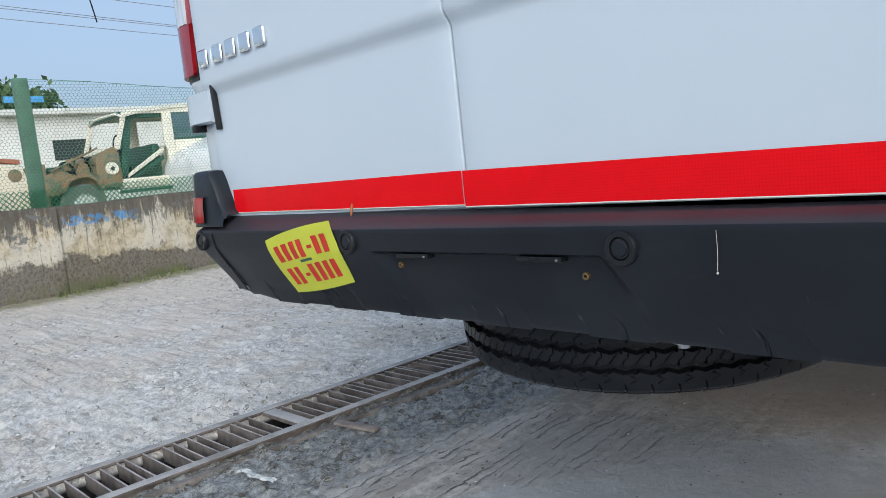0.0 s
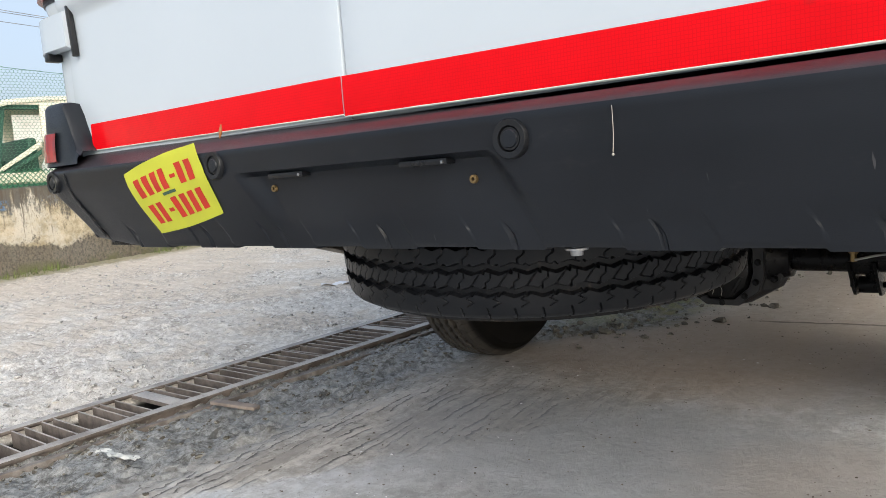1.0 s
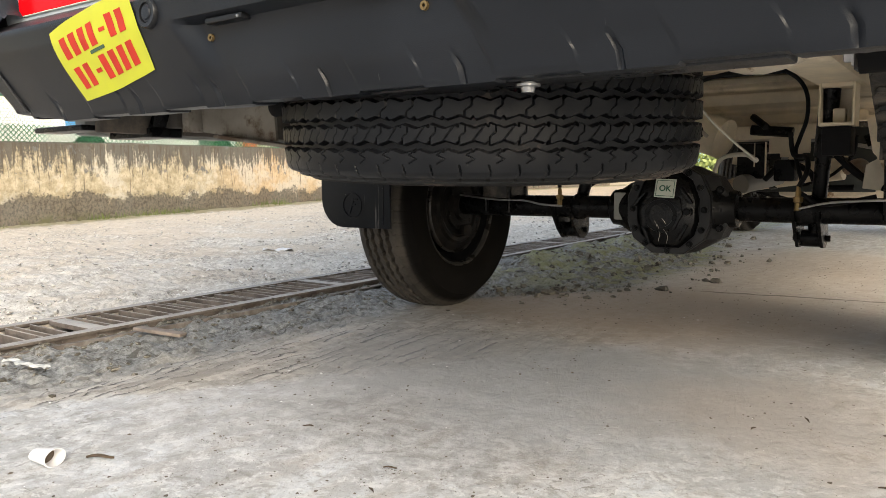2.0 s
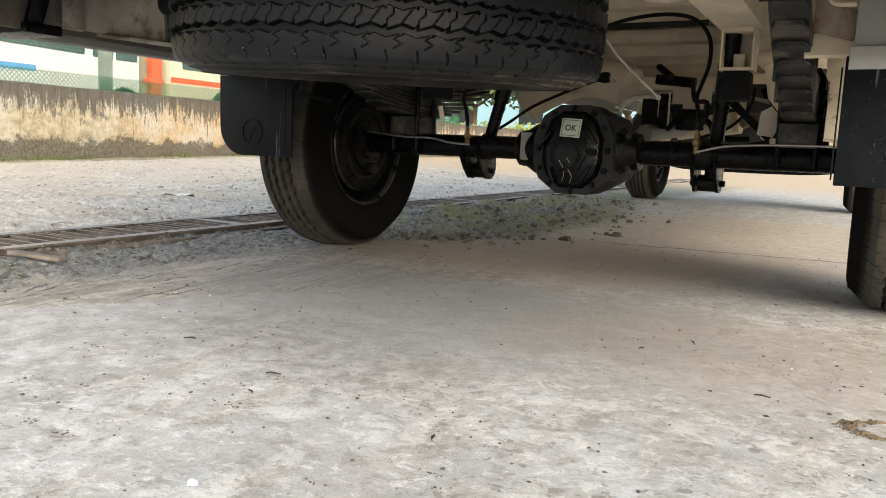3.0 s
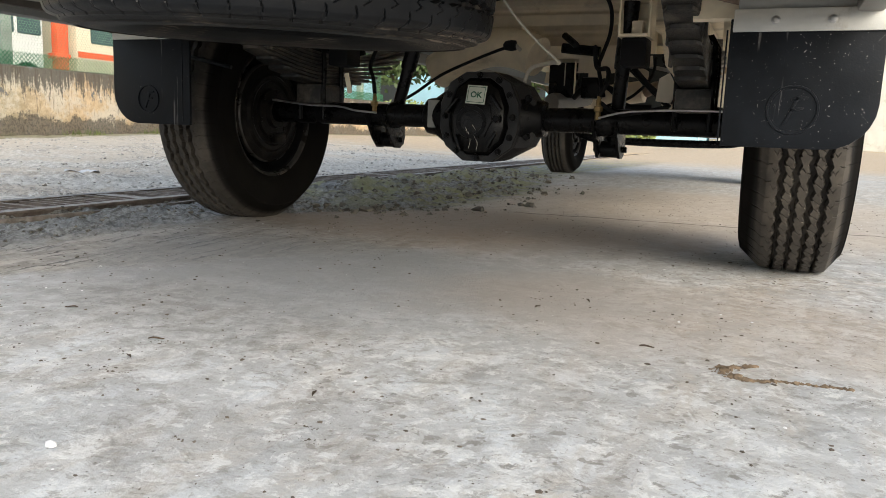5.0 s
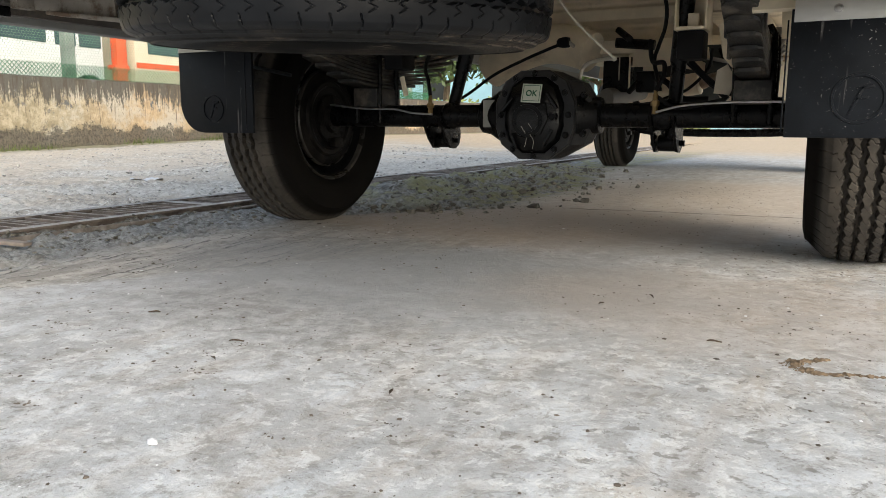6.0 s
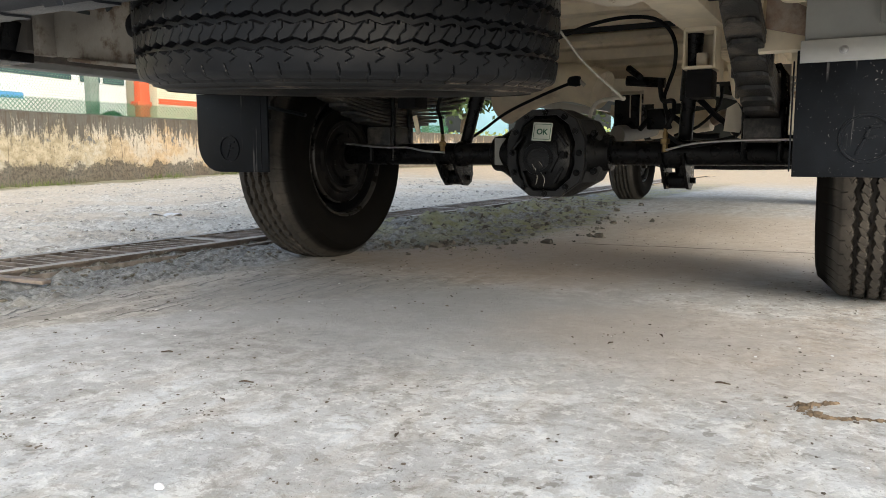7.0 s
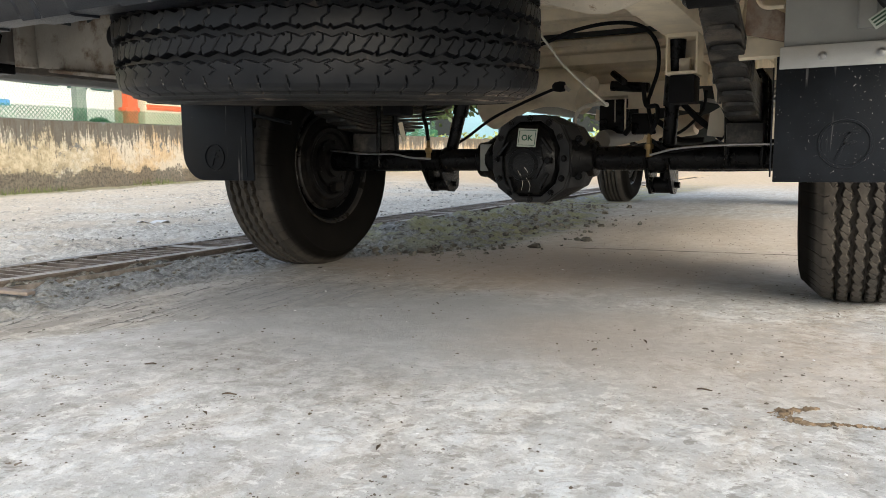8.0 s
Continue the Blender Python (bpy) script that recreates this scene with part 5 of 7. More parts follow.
# ---- wheels ----
def tyre_mesh(name, flat=None, fine=True):
    """A rib tyre about the x axis: five ribs, four wavy notched grooves, fine cuts across them. flat: the ground's height below the axle."""
    tread = np.linspace(-0.084, 0.084, 121 if fine else 43)
    pitches = 56
    n = pitches * (30 if fine else 12)
    crown = TR - 0.0045 * (tread / 0.084) ** 2 - 0.002 * (np.abs(tread) / 0.084) ** 8
    s = (np.arange(n) * pitches / n)[:, None] % 1.0
    u = tread[None, :]
    long = 2 * np.pi * TR / pitches
    depth = np.zeros((n, len(tread)))
    tri = np.abs(s * 2 - 1) * 2 - 1
    for i, c in enumerate((-0.050, -0.0175, 0.0175, 0.050)):
        sign = 1 if i % 2 else -1
        line = c + (0.0031 if flat is None else 0.0044) * tri * sign
        notch = 0.0048 * np.clip(1 - np.abs(s - 0.46) * long / 0.0036, 0, 1)
        back = 0.0048 * np.clip(1 - np.abs(s - 0.96) * long / 0.0036, 0, 1)
        side = (u - line) * sign
        wide = (0.0048 if flat is None else 0.0064) + np.where(side > 0, notch, back)
        depth = np.maximum(depth, (0.012 if flat is None else 0.018) * np.clip((wide + 0.0009 - np.abs(side)) / 0.0016, 0, 1))

    def cut(place, within, deep, half):
        near = (s - place + 0.5) % 1.0 - 0.5
        return deep * np.clip(1.2 - np.abs(near) * long / half, 0, 1) * within

    half = 0.0010 if fine else 0.0022
    for c, w, shift in ((-0.034, 0.013, 0.1), (0.034, 0.013, 0.6)):
        t = (u - c) / w
        inside = np.clip((1.15 - np.abs(t)) * 8, 0, 1)
        depth = np.maximum(depth, cut(shift + 0.10 * np.clip(np.sin(t * 2.6) * 1.6, -1, 1), inside, 0.003, half))
        depth = np.maximum(depth, cut(shift + 0.5 + 0.25 * t, inside, 0.003, half))
    t = u / 0.013
    depth = np.maximum(depth, cut(0.3 + 0.12 * np.clip(np.sin(t * 2.6) * 1.6, -1, 1), np.clip((1.15 - np.abs(t)) * 8, 0, 1), 0.003, half))
    for sign in (-1, 1):
        t = (sign * u - 0.054) / 0.020
        jog = 0.13 * (2 * np.abs((t * 1.7) % 1.0 - 0.5) - 0.5) * 2
        depth = np.maximum(depth, cut(0.35 + jog, np.clip((t + 0.1) * 8, 0, 1) * np.clip((0.98 - t) * 8, 0, 1), 0.003, half))
        depth = np.maximum(depth, cut(0.85 + 0.12 * t, np.clip((t - 0.95) * 8, 0, 1), 0.004, half))
    side = [(0.200, 0.083), (0.210, 0.092), (0.222, 0.097), (0.240, 0.101), (0.262, 0.104), (0.285, 0.104), (0.300, 0.1025), (0.301, 0.1045), (0.306, 0.1040), (0.307, 0.1015), (0.326, 0.0970), (0.328, 0.0935), (0.341, 0.0890)]
    if flat is not None:
        # worn road tyre: narrower tread with sloping shoulders
        tread = tread * 0.87
        side = [(0.200, 0.083), (0.210, 0.094), (0.222, 0.100), (0.240, 0.105), (0.262, 0.108), (0.285, 0.107), (0.300, 0.104), (0.301, 0.1055), (0.306, 0.1045), (0.307, 0.102), (0.322, 0.092), (0.333, 0.083), (0.341, 0.0768)]
    xs = np.concatenate([[-h for r, h in side], tread, [h for r, h in reversed(side)]])
    k = len(side)
    rad = np.empty((n, len(xs)))
    rad[:, :k] = [r for r, h in side]
    rad[:, -k:] = [r for r, h in reversed(side)]
    rad[:, k:-k] = crown[None, :] - depth
    lug = 0.0030 * np.clip(1.5 - np.abs(s - 0.95) * long / 0.002, 0, 1)
    for j, amount in ((10, 0.6), (11, 1.0), (12, 0.8)):
        rad[:, j:j + 1] -= lug * amount
        rad[:, -1 - j:len(xs) - j] -= lug * amount
    ang = np.arange(n) * 2 * np.pi / n
    x = np.broadcast_to(xs[None, :], rad.shape).copy()
    if flat is not None:
        # the inner wall bulges further under the load
        x[:, :k] -= 0.019 * np.clip((0.345 - rad[:, :k]) / 0.05, 0, 1) * np.clip((rad[:, :k] - 0.19) / 0.05, 0, 1)
    y, z = rad * np.cos(ang)[:, None], rad * np.sin(ang)[:, None]
    if flat is not None:
        low = np.clip((flat + 0.03 - z) / 0.06, 0, 1)
        x *= 1 + 0.055 * low
        z = np.where(z < flat, flat, z)
    co = np.stack([x, y, z], 2).reshape(-1, 3)
    m = len(xs)
    i, j = np.meshgrid(np.arange(n), np.arange(m - 1), indexing="ij")
    a, b = i * m + j, (i + 1) % n * m + j
    quads = np.stack([a, b, b + 1, a + 1], 2).reshape(-1, 4)
    me = bpy.data.meshes.new(name)
    me.vertices.add(len(co))
    me.vertices.foreach_set("co", co.ravel())
    me.loops.add(quads.size)
    me.loops.foreach_set("vertex_index", quads.ravel().astype(np.int32))
    me.polygons.add(len(quads))
    me.polygons.foreach_set("loop_start", np.arange(0, quads.size, 4, dtype=np.int32))
    me.update(calc_edges=True)
    me.validate()
    me.shade_smooth()
    me.set_sharp_from_angle(angle=radians(30))
    return me


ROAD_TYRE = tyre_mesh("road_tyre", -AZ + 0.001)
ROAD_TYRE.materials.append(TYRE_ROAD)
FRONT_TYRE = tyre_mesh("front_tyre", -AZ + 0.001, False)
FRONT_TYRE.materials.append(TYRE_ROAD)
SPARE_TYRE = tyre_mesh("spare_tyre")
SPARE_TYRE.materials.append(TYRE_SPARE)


def rim_bmesh():
    """Steel rim with a dished disc; the dish looks to +x."""
    bm = lathe([(0.204, -0.086), (0.207, -0.080), (0.196, -0.074), (0.188, -0.055), (0.172, -0.03), (0.170, 0.02), (0.188, 0.055), (0.196, 0.074), (0.207, 0.080), (0.204, 0.086),
                (0.190, 0.080), (0.178, 0.058), (0.164, 0.035), (0.150, 0.052), (0.120, 0.058), (0.085, 0.040), (0.060, 0.038), (0.060, 0.032), (0.085, 0.034), (0.118, 0.050), (0.148, 0.044), (0.160, 0.02), (0.162, -0.03), (0.178, -0.058), (0.190, -0.080)], 64, "x", closed=True)
    return bm


def rim_mesh():
    me = bpy.data.meshes.new("rim")
    bm = rim_bmesh()
    bm.to_mesh(me)
    bm.free()
    me.shade_smooth()
    me.set_sharp_from_angle(angle=radians(35))
    me.materials.append(DARK_STEEL)
    return me


RIM = rim_mesh()


def wheel(name, m, tyre_data, label, hub=True):
    w = new(name, RIM)
    w.parent = van
    w.matrix_parent_inverse = van.matrix_basis.inverted()
    w.matrix_basis = m
    tagged(w, label)
    t = new("tyre", tyre_data)
    t.parent = w
    if hub:
        deep = Matrix.Translation((-0.052, 0, 0))
        part("brake_drum", lathe([(0.045, -0.060), (0.050, -0.048), (0.078, -0.044), (0.082, -0.030), (0.094, -0.024), (0.097, -0.012), (0.104, -0.008), (0.104, 0.006), (0.098, 0.010), (0.096, 0.030), (0.06, 0.034)], 48, "x", m=deep), DRUM, w, "dusty brown brake drum")
        part("back_plate", lathe([(0.05, -0.034), (0.100, -0.034), (0.108, -0.040), (0.120, -0.040), (0.128, -0.032), (0.148, -0.030), (0.156, -0.024), (0.158, -0.012), (0.150, -0.006), (0.05, -0.008)], 48, "x", closed=True, m=deep), DRUM, w, "dark pressed back plate")
        part("wheel_cylinder", box(-0.116, -0.086, -0.040, 0.010, -0.098, -0.064, 0.008), DRUM, w, "cast wheel cylinder")
        part("rim_lip", lathe([(0.194, -0.084), (0.198, -0.096), (0.2035, -0.100), (0.2065, -0.096), (0.2065, -0.084)], 64, "x", closed=True), LIP, w, "worn glossy lip of the rim")
        part("plate_edge", lathe([(0.157, -0.030), (0.161, -0.025), (0.161, -0.014), (0.156, -0.012), (0.155, -0.020)], 56, "x", closed=True, m=deep), LIP, w, "bare worn edge")
        for i in range(6):
            a = radians(60 * i + 20)
            part("plate_bolt", bolt((-0.086, 0.072 * math.cos(a + 0.4), 0.072 * math.sin(a + 0.4)), 0.008, "x", 0.014), DRUM, w)
            part("wheel_nut", lathe([(0.013, 0.03), (0.013, 0.062), (0.009, 0.066)], 6, "x", (0, 0.092 * math.cos(a), 0.092 * math.sin(a))), STEEL, w)
    return w


wheel("wheel", pose(-0.888, AY, AZ, 17, 0, 180), ROAD_TYRE, "dusty black rib tyre on a dark steel rim")
wheel("wheel", pose(0.800, AY, AZ, 0, 0, 0), ROAD_TYRE, "dusty black rib tyre on a dark steel rim")
for x, turn in ((-0.835, 180), (0.70, 0)):
    wheel("wheel", pose(x, 4.02, AZ, 0, 0, turn), FRONT_TYRE, "front wheel with a dusty tyre")
# flat side of the loaded tyres stays on the ground whatever the turn
for ob in [o for o in van.children if o.name.startswith("wheel") and not o.name.startswith("wheel_arch")]:
    ob.matrix_basis = Matrix.Translation(ob.matrix_basis.translation) @ Matrix.Rotation(math.pi if ob.matrix_basis.translation.x < 0 else 0.0, 4, "Z")

spare = wheel("spare_wheel", pose(-0.055, -0.918, 0.565, 2.6, 1.9, 0) @ pose(0, 0, 0, 0, -90, 0) @ Matrix.Scale(1.042, 4), SPARE_TYRE, "spare wheel with a clean black tyre slung flat below the floor", hub=False)
part("spare_carrier", box(-0.24, 0.14, -0.955, -0.905, 0.600, 0.612, 0.003), BLACK, van, "black steel bar that holds the spare wheel")
part("carrier_nut", lathe([(0.035, 0.50), (0.035, 0.505), (0.016, 0.506), (0.016, 0.475), (0.010, 0.47)], 6, "z", (-0.055, -0.93, 0.04)), STEEL, van)

# ---- underbody ----
part("floor_pan", box(CX - 0.90, CX + 0.90, -1.24, 4.85, 0.835, 0.86, 0.004), CREAM, van, "cream painted floor pan")
part("rear_panel", box(CX - 0.93, CX + 0.93, -1.262, -1.245, 0.61, 0.86, 0.004), CREAM, van)
for x0, x1 in ((0.325, 0.435), (-0.575, -0.465)):
    rail = part("chassis_rail", box(x0, x1, -1.22, 4.7, 0.670, 0.800, 0.010), CREAM, van, "cream painted chassis rail")
    for y in (-0.9, 0.45, 1.2, 2.0):
        part("rail_flange", box(x0 - 0.008, x1 + 0.008, y - 0.02, y + 0.02, 0.664, 0.72, 0.002), CREAM, rail)
# cross members between the rails; the one behind the spare wheel is a rounded pressing
for y, z0, z1, d in ((0.26, 0.775, 0.835, 0.06), (0.40, 0.765, 0.835, 0.06), (1.35, 0.70, 0.80, 0.09), (2.2, 0.70, 0.80, 0.09), (3.1, 0.68, 0.80, 0.1), (-1.05, 0.73, 0.83, 0.06)):
    part("cross_member", box(-0.47, 0.33, y - d / 2, y + d / 2, z0, z1, 0.008), CREAM, van)
for y in (-0.30, -0.16, -0.02, 0.06, 0.14, 0.20, 0.33):
    part("floor_rib", box(-0.86, 0.80, y - 0.016, y + 0.016, 0.805, 0.838, 0.008), CREAM, van)
rows = []
for i in range(25):
    x = -0.47 + 0.90 * i / 24
    sag = 0.030 * math.exp(-((x - 0.31) / 0.10) ** 2)
    rows.append([(x, -0.56 + 0.13 * j / 12, 0.722 - sag - (0.035 + sag * 0.4) * math.sin(math.pi * j / 12)) for j in range(13)] + [(x, -0.43, 0.80), (x, -0.56, 0.80)])
part("rounded_cross_member", grid_mesh("rounded_cross_member", rows, True, True), CREAM_RUST, van, "rounded cream cross member with chipped paint")

# ribbed tank ahead of the axle
tank_profile = []
for y, z in ((0.62, 0.60), (0.585, 0.612), (0.575, 0.64), (0.592, 0.652), (0.592, 0.662), (0.560, 0.676), (0.560, 0.712), (0.590, 0.724), (0.590, 0.734), (0.568, 0.744), (0.575, 0.765), (0.60, 0.775), (1.10, 0.775), (1.13, 0.75), (1.13, 0.63), (1.10, 0.60)):
    tank_profile.append((y, z))
tank = part("fuel_tank", prism(tank_profile, "x", -0.44, 0.27, 0.004), CREAM, van, "cream painted ribbed tank between the rails")
lobe = []
for i in range(13):
    t = i / 12
    x, z, r = -0.40 + 0.40 * t, 0.50 + 0.075 * math.sin(t * 2.6), 0.045 + 0.03 * math.sin(math.pi * t)
    lobe.append((x, 0.42 + 0.1 * (1 - t), z + 0.02))
part("silencer", tube(lobe, 0.065, 20), CREAM, van, "cream coated exhaust silencer")
part("tank_shelf", box(-0.05, 0.27, 0.47, 0.60, 0.555, 0.600, 0.008), CREAM, van)
part("jack_handle", tube([(0.085, 0.40, 0.584), (0.206, 0.40, 0.572)], 0.016, 10, smooth=0), BLACK, van, "short black bar on the tank")
part("jack_handle", tube([(0.085, 0.42, 0.625), (0.135, 0.37, 0.590)], 0.011, 8, smooth=0), BLACK, van)

# rear axle
axle = part("rear_axle", lathe([(0.034, -0.78), (0.034, -0.36), (0.040, -0.352), (0.040, -0.33), (0.034, -0.32), (0.034, -0.235), (0.052, -0.225), (0.056, -0.20), (0.075, -0.17), (0.09, -0.10), (0.09, 0.06), (0.075, 0.09), (0.056, 0.11), (0.050, 0.135), (0.034, 0.14), (0.034, 0.28), (0.041, 0.285), (0.041, 0.32), (0.034, 0.33), (0.034, 0.74)], 28, "x", (0, AY, 0.352)), BLACK, van, "black painted rear axle with a bolted differential cover")
DX, DZ, DY = -0.034, 0.352, -0.002
octo = [(0.045, -0.123), (0.100, -0.082), (0.117, -0.035), (0.117, 0.037), (0.090, 0.095), (0.042, 0.124), (-0.042, 0.124), (-0.090, 0.095), (-0.117, 0.037), (-0.117, -0.035), (-0.100, -0.082), (-0.045, -0.123)]
rows = []
for kx, kz, y, cx in ((1.0, 1.0, DY + 0.008, DX), (1.02, 1.0, DY + 0.020, DX), (1.20, 0.98, DY + 0.045, DX + 0.012), (1.30, 0.94, DY + 0.080, DX + 0.014), (1.25, 0.90, DY + 0.110, DX + 0.014), (0.9, 0.72, DY + 0.16, DX + 0.01), (0.5, 0.5, DY + 0.22, DX), (0.32, 0.32, DY + 0.28, DX)):
    rows.append([(cx + u * kx, y, DZ + v * kz) for u, v in octo])
part("housing", grid_mesh("housing", rows, True, True), FLANGE, axle, "dusty black cast housing", angle=25)
for v in (-0.05, 0.0, 0.055):
    part("housing_bolt", bolt((DX + 0.132, DY + 0.030, DZ + v), 0.008, "y", 0.012), BLACK, axle, angle=30)
# cover: flat flange, raised dome
rows = []
for kx, kz, y in ((1.0, 1.0, DY + 0.012), (1.0, 1.0, DY), (0.985, 0.985, DY - 0.004), (0.74, 0.86, DY - 0.004), (0.71, 0.83, DY - 0.009), (0.67, 0.78, DY - 0.022), (0.58, 0.66, DY - 0.030), (0.35, 0.40, DY - 0.036), (0.05, 0.05, DY - 0.037)):
    rows.append([(DX + u * kx, y, DZ + v * kz) for u, v in octo])
cover = part("differential_cover", grid_mesh("differential_cover", rows, True, True), COVER_BLACK, axle, "ten-sided black differential cover", angle=25)
part("cover_flange", grid_mesh("cover_flange", [[(DX + u * kx, y, DZ + v * kz) for u, v in octo] for kx, kz, y in ((1.004, 1.004, DY + 0.010), (1.004, 1.004, DY - 0.005), (0.985, 0.985, DY - 0.009), (0.755, 0.875, DY - 0.009), (0.74, 0.86, DY - 0.003))], False, True), FLANGE, axle, "dusty bolted rim of the cover", angle=25)
for i in range(12):
    u, v = octo[i]
    u2, v2 = octo[(i + 1) % 12]
    part("cover_bolt", bolt((DX + 0.87 * (u + u2) / 2, DY - 0.009, DZ + 0.93 * (v + v2) / 2), 0.0070, "y", 0.012), BLACK, axle, angle=30)
part("cover_rib", lathe([(0.048, -0.036), (0.045, -0.044), (0.034, -0.044), (0.030, -0.036)], 28, "y", (DX - 0.008, DY, DZ - 0.015), closed=True), BLACK, axle)
part("cast_boss", prism([(DX - 0.062, DZ - 0.050), (DX + 0.030, DZ - 0.056), (DX + 0.052, DZ - 0.010), (DX + 0.044, DZ + 0.036), (DX - 0.030, DZ + 0.044), (DX - 0.066, DZ + 0.010)], "y", DY - 0.042, DY - 0.022, 0.006), COVER_BLACK, axle)
for u, v, turn in ((-0.072, 0.03, 40), (0.060, 0.040, -35), (-0.05, -0.070, -20), (0.05, -0.062, 30)):
    part("cast_rib", box(-0.004, 0.004, -0.040, -0.018, -0.026, 0.026, 0.003, m=pose(DX + u, DY, DZ + v, 0, turn, 0)), COVER_BLACK, axle)
part("filler_plug", bolt((DX + 0.062, DY - 0.026, DZ - 0.004), 0.011, "y", 0.016), BLACK, axle)
part("side_plate", box(-0.206, -0.166, DY + 0.02, DY + 0.10, 0.318, 0.398, 0.004), GREY_PAINT, axle, "grey cast side of the housing")
for sx, top, low in ((-0.004, -0.030, -0.058), (0.004, -0.040, -0.088), (0.016, -0.022, -0.050), (0.022, -0.052, -0.092)):
    part("white_drip", tube([(DX - 0.02 + sx, DY - 0.044, DZ + top), (DX - 0.014 + sx * 1.2, DY - 0.042, DZ + (top + low) / 2), (DX - 0.022 + sx * 1.3, DY - 0.034, DZ + low)], 0.0007, 5), WIRE, axle, "thin pale drip of sealant")
sticker = part("sticker", box(-0.0285, 0.0285, -0.0012, 0.0, -0.026, 0.026, 0.0004, m=pose(-0.031, DY - 0.0400, 0.412, -12, 3, 0)), LABEL_WHITE, axle, "white inspection sticker")
font = bpy.data.curves.new("ok_text", "FONT")
font.body, font.size, font.align_x, font.align_y, font.extrude, font.offset = "OK", 0.0225, "CENTER", "CENTER", 0.0002, 0.0006
tmp = bpy.data.objects.new("ok_text", font)
scene.collection.objects.link(tmp)
ok_mesh = bpy.data.meshes.new_from_object(tmp.evaluated_get(bpy.context.evaluated_depsgraph_get()))
bpy.data.objects.remove(tmp)
ok_mesh.materials.clear()
ok_mesh.transform(pose(-0.031, DY - 0.0400, 0.412, -12, 3, 0) @ pose(0, -0.0016, -0.001, 90, 0, 0))
link_mesh("sticker_text", ok_mesh, LABEL_GREEN, axle, "dark green letters on the sticker", 0)
for x0, x1, z0, z1 in ((-0.025, 0.025, -0.022, -0.0205), (-0.025, 0.025, 0.0205, 0.022), (-0.025, -0.0235, -0.0200, 0.0200), (0.0235, 0.025, -0.0200, 0.0200)):
    part("sticker_frame", box(x0, x1, -0.0016, -0.0011, z0, z1, m=pose(-0.031, DY - 0.0400, 0.412, -12, 3, 0)), LABEL_GREEN, axle, angle=0)


def shock_bracket(x):
    """Forked plate below the axle that holds the shock absorber's eye on a through bolt."""
    poly = [(AY - 0.065, 0.352), (AY + 0.085, 0.352), (AY + 0.090, 0.285), (AY + 0.080, 0.262), (AY + 0.055, 0.250), (AY + 0.022, 0.252), (AY - 0.010, 0.280)]
    for dx in (-0.034, 0.026):
        part("bracket_plate", prism(poly, "x", x + dx, x + dx + 0.008, 0.001), BLACK, axle)
    part("bracket_bolt", tube([(x - 0.046, AY + 0.050, 0.276), (x + 0.046, AY + 0.050, 0.276)], 0.0085, 8, smooth=0), BLACK, axle)
    part("shock_eye", lathe([(0.012, -0.024), (0.023, -0.024), (0.023, 0.024), (0.012, 0.024)], 20, "x", (x, AY + 0.050, 0.276), closed=True), BLACK, axle)


shock_bracket(-0.385)
shock_bracket(0.312)
for x0, x1, y1 in ((-0.385, -0.255, 0.10), (0.320, 0.362, 0.03)):
    a, b = Vector((x0, AY + 0.050, 0.285)), Vector((x1, y1, 0.70))
    shock = part("shock_absorber", tube([a, a.lerp(b, 0.55)], 0.019, 18, smooth=0), BLACK, van, "black tubular shock absorber")
    part("dust_tube", tube([a.lerp(b, 0.5), b], 0.024, 18, smooth=0), BLACK, shock)


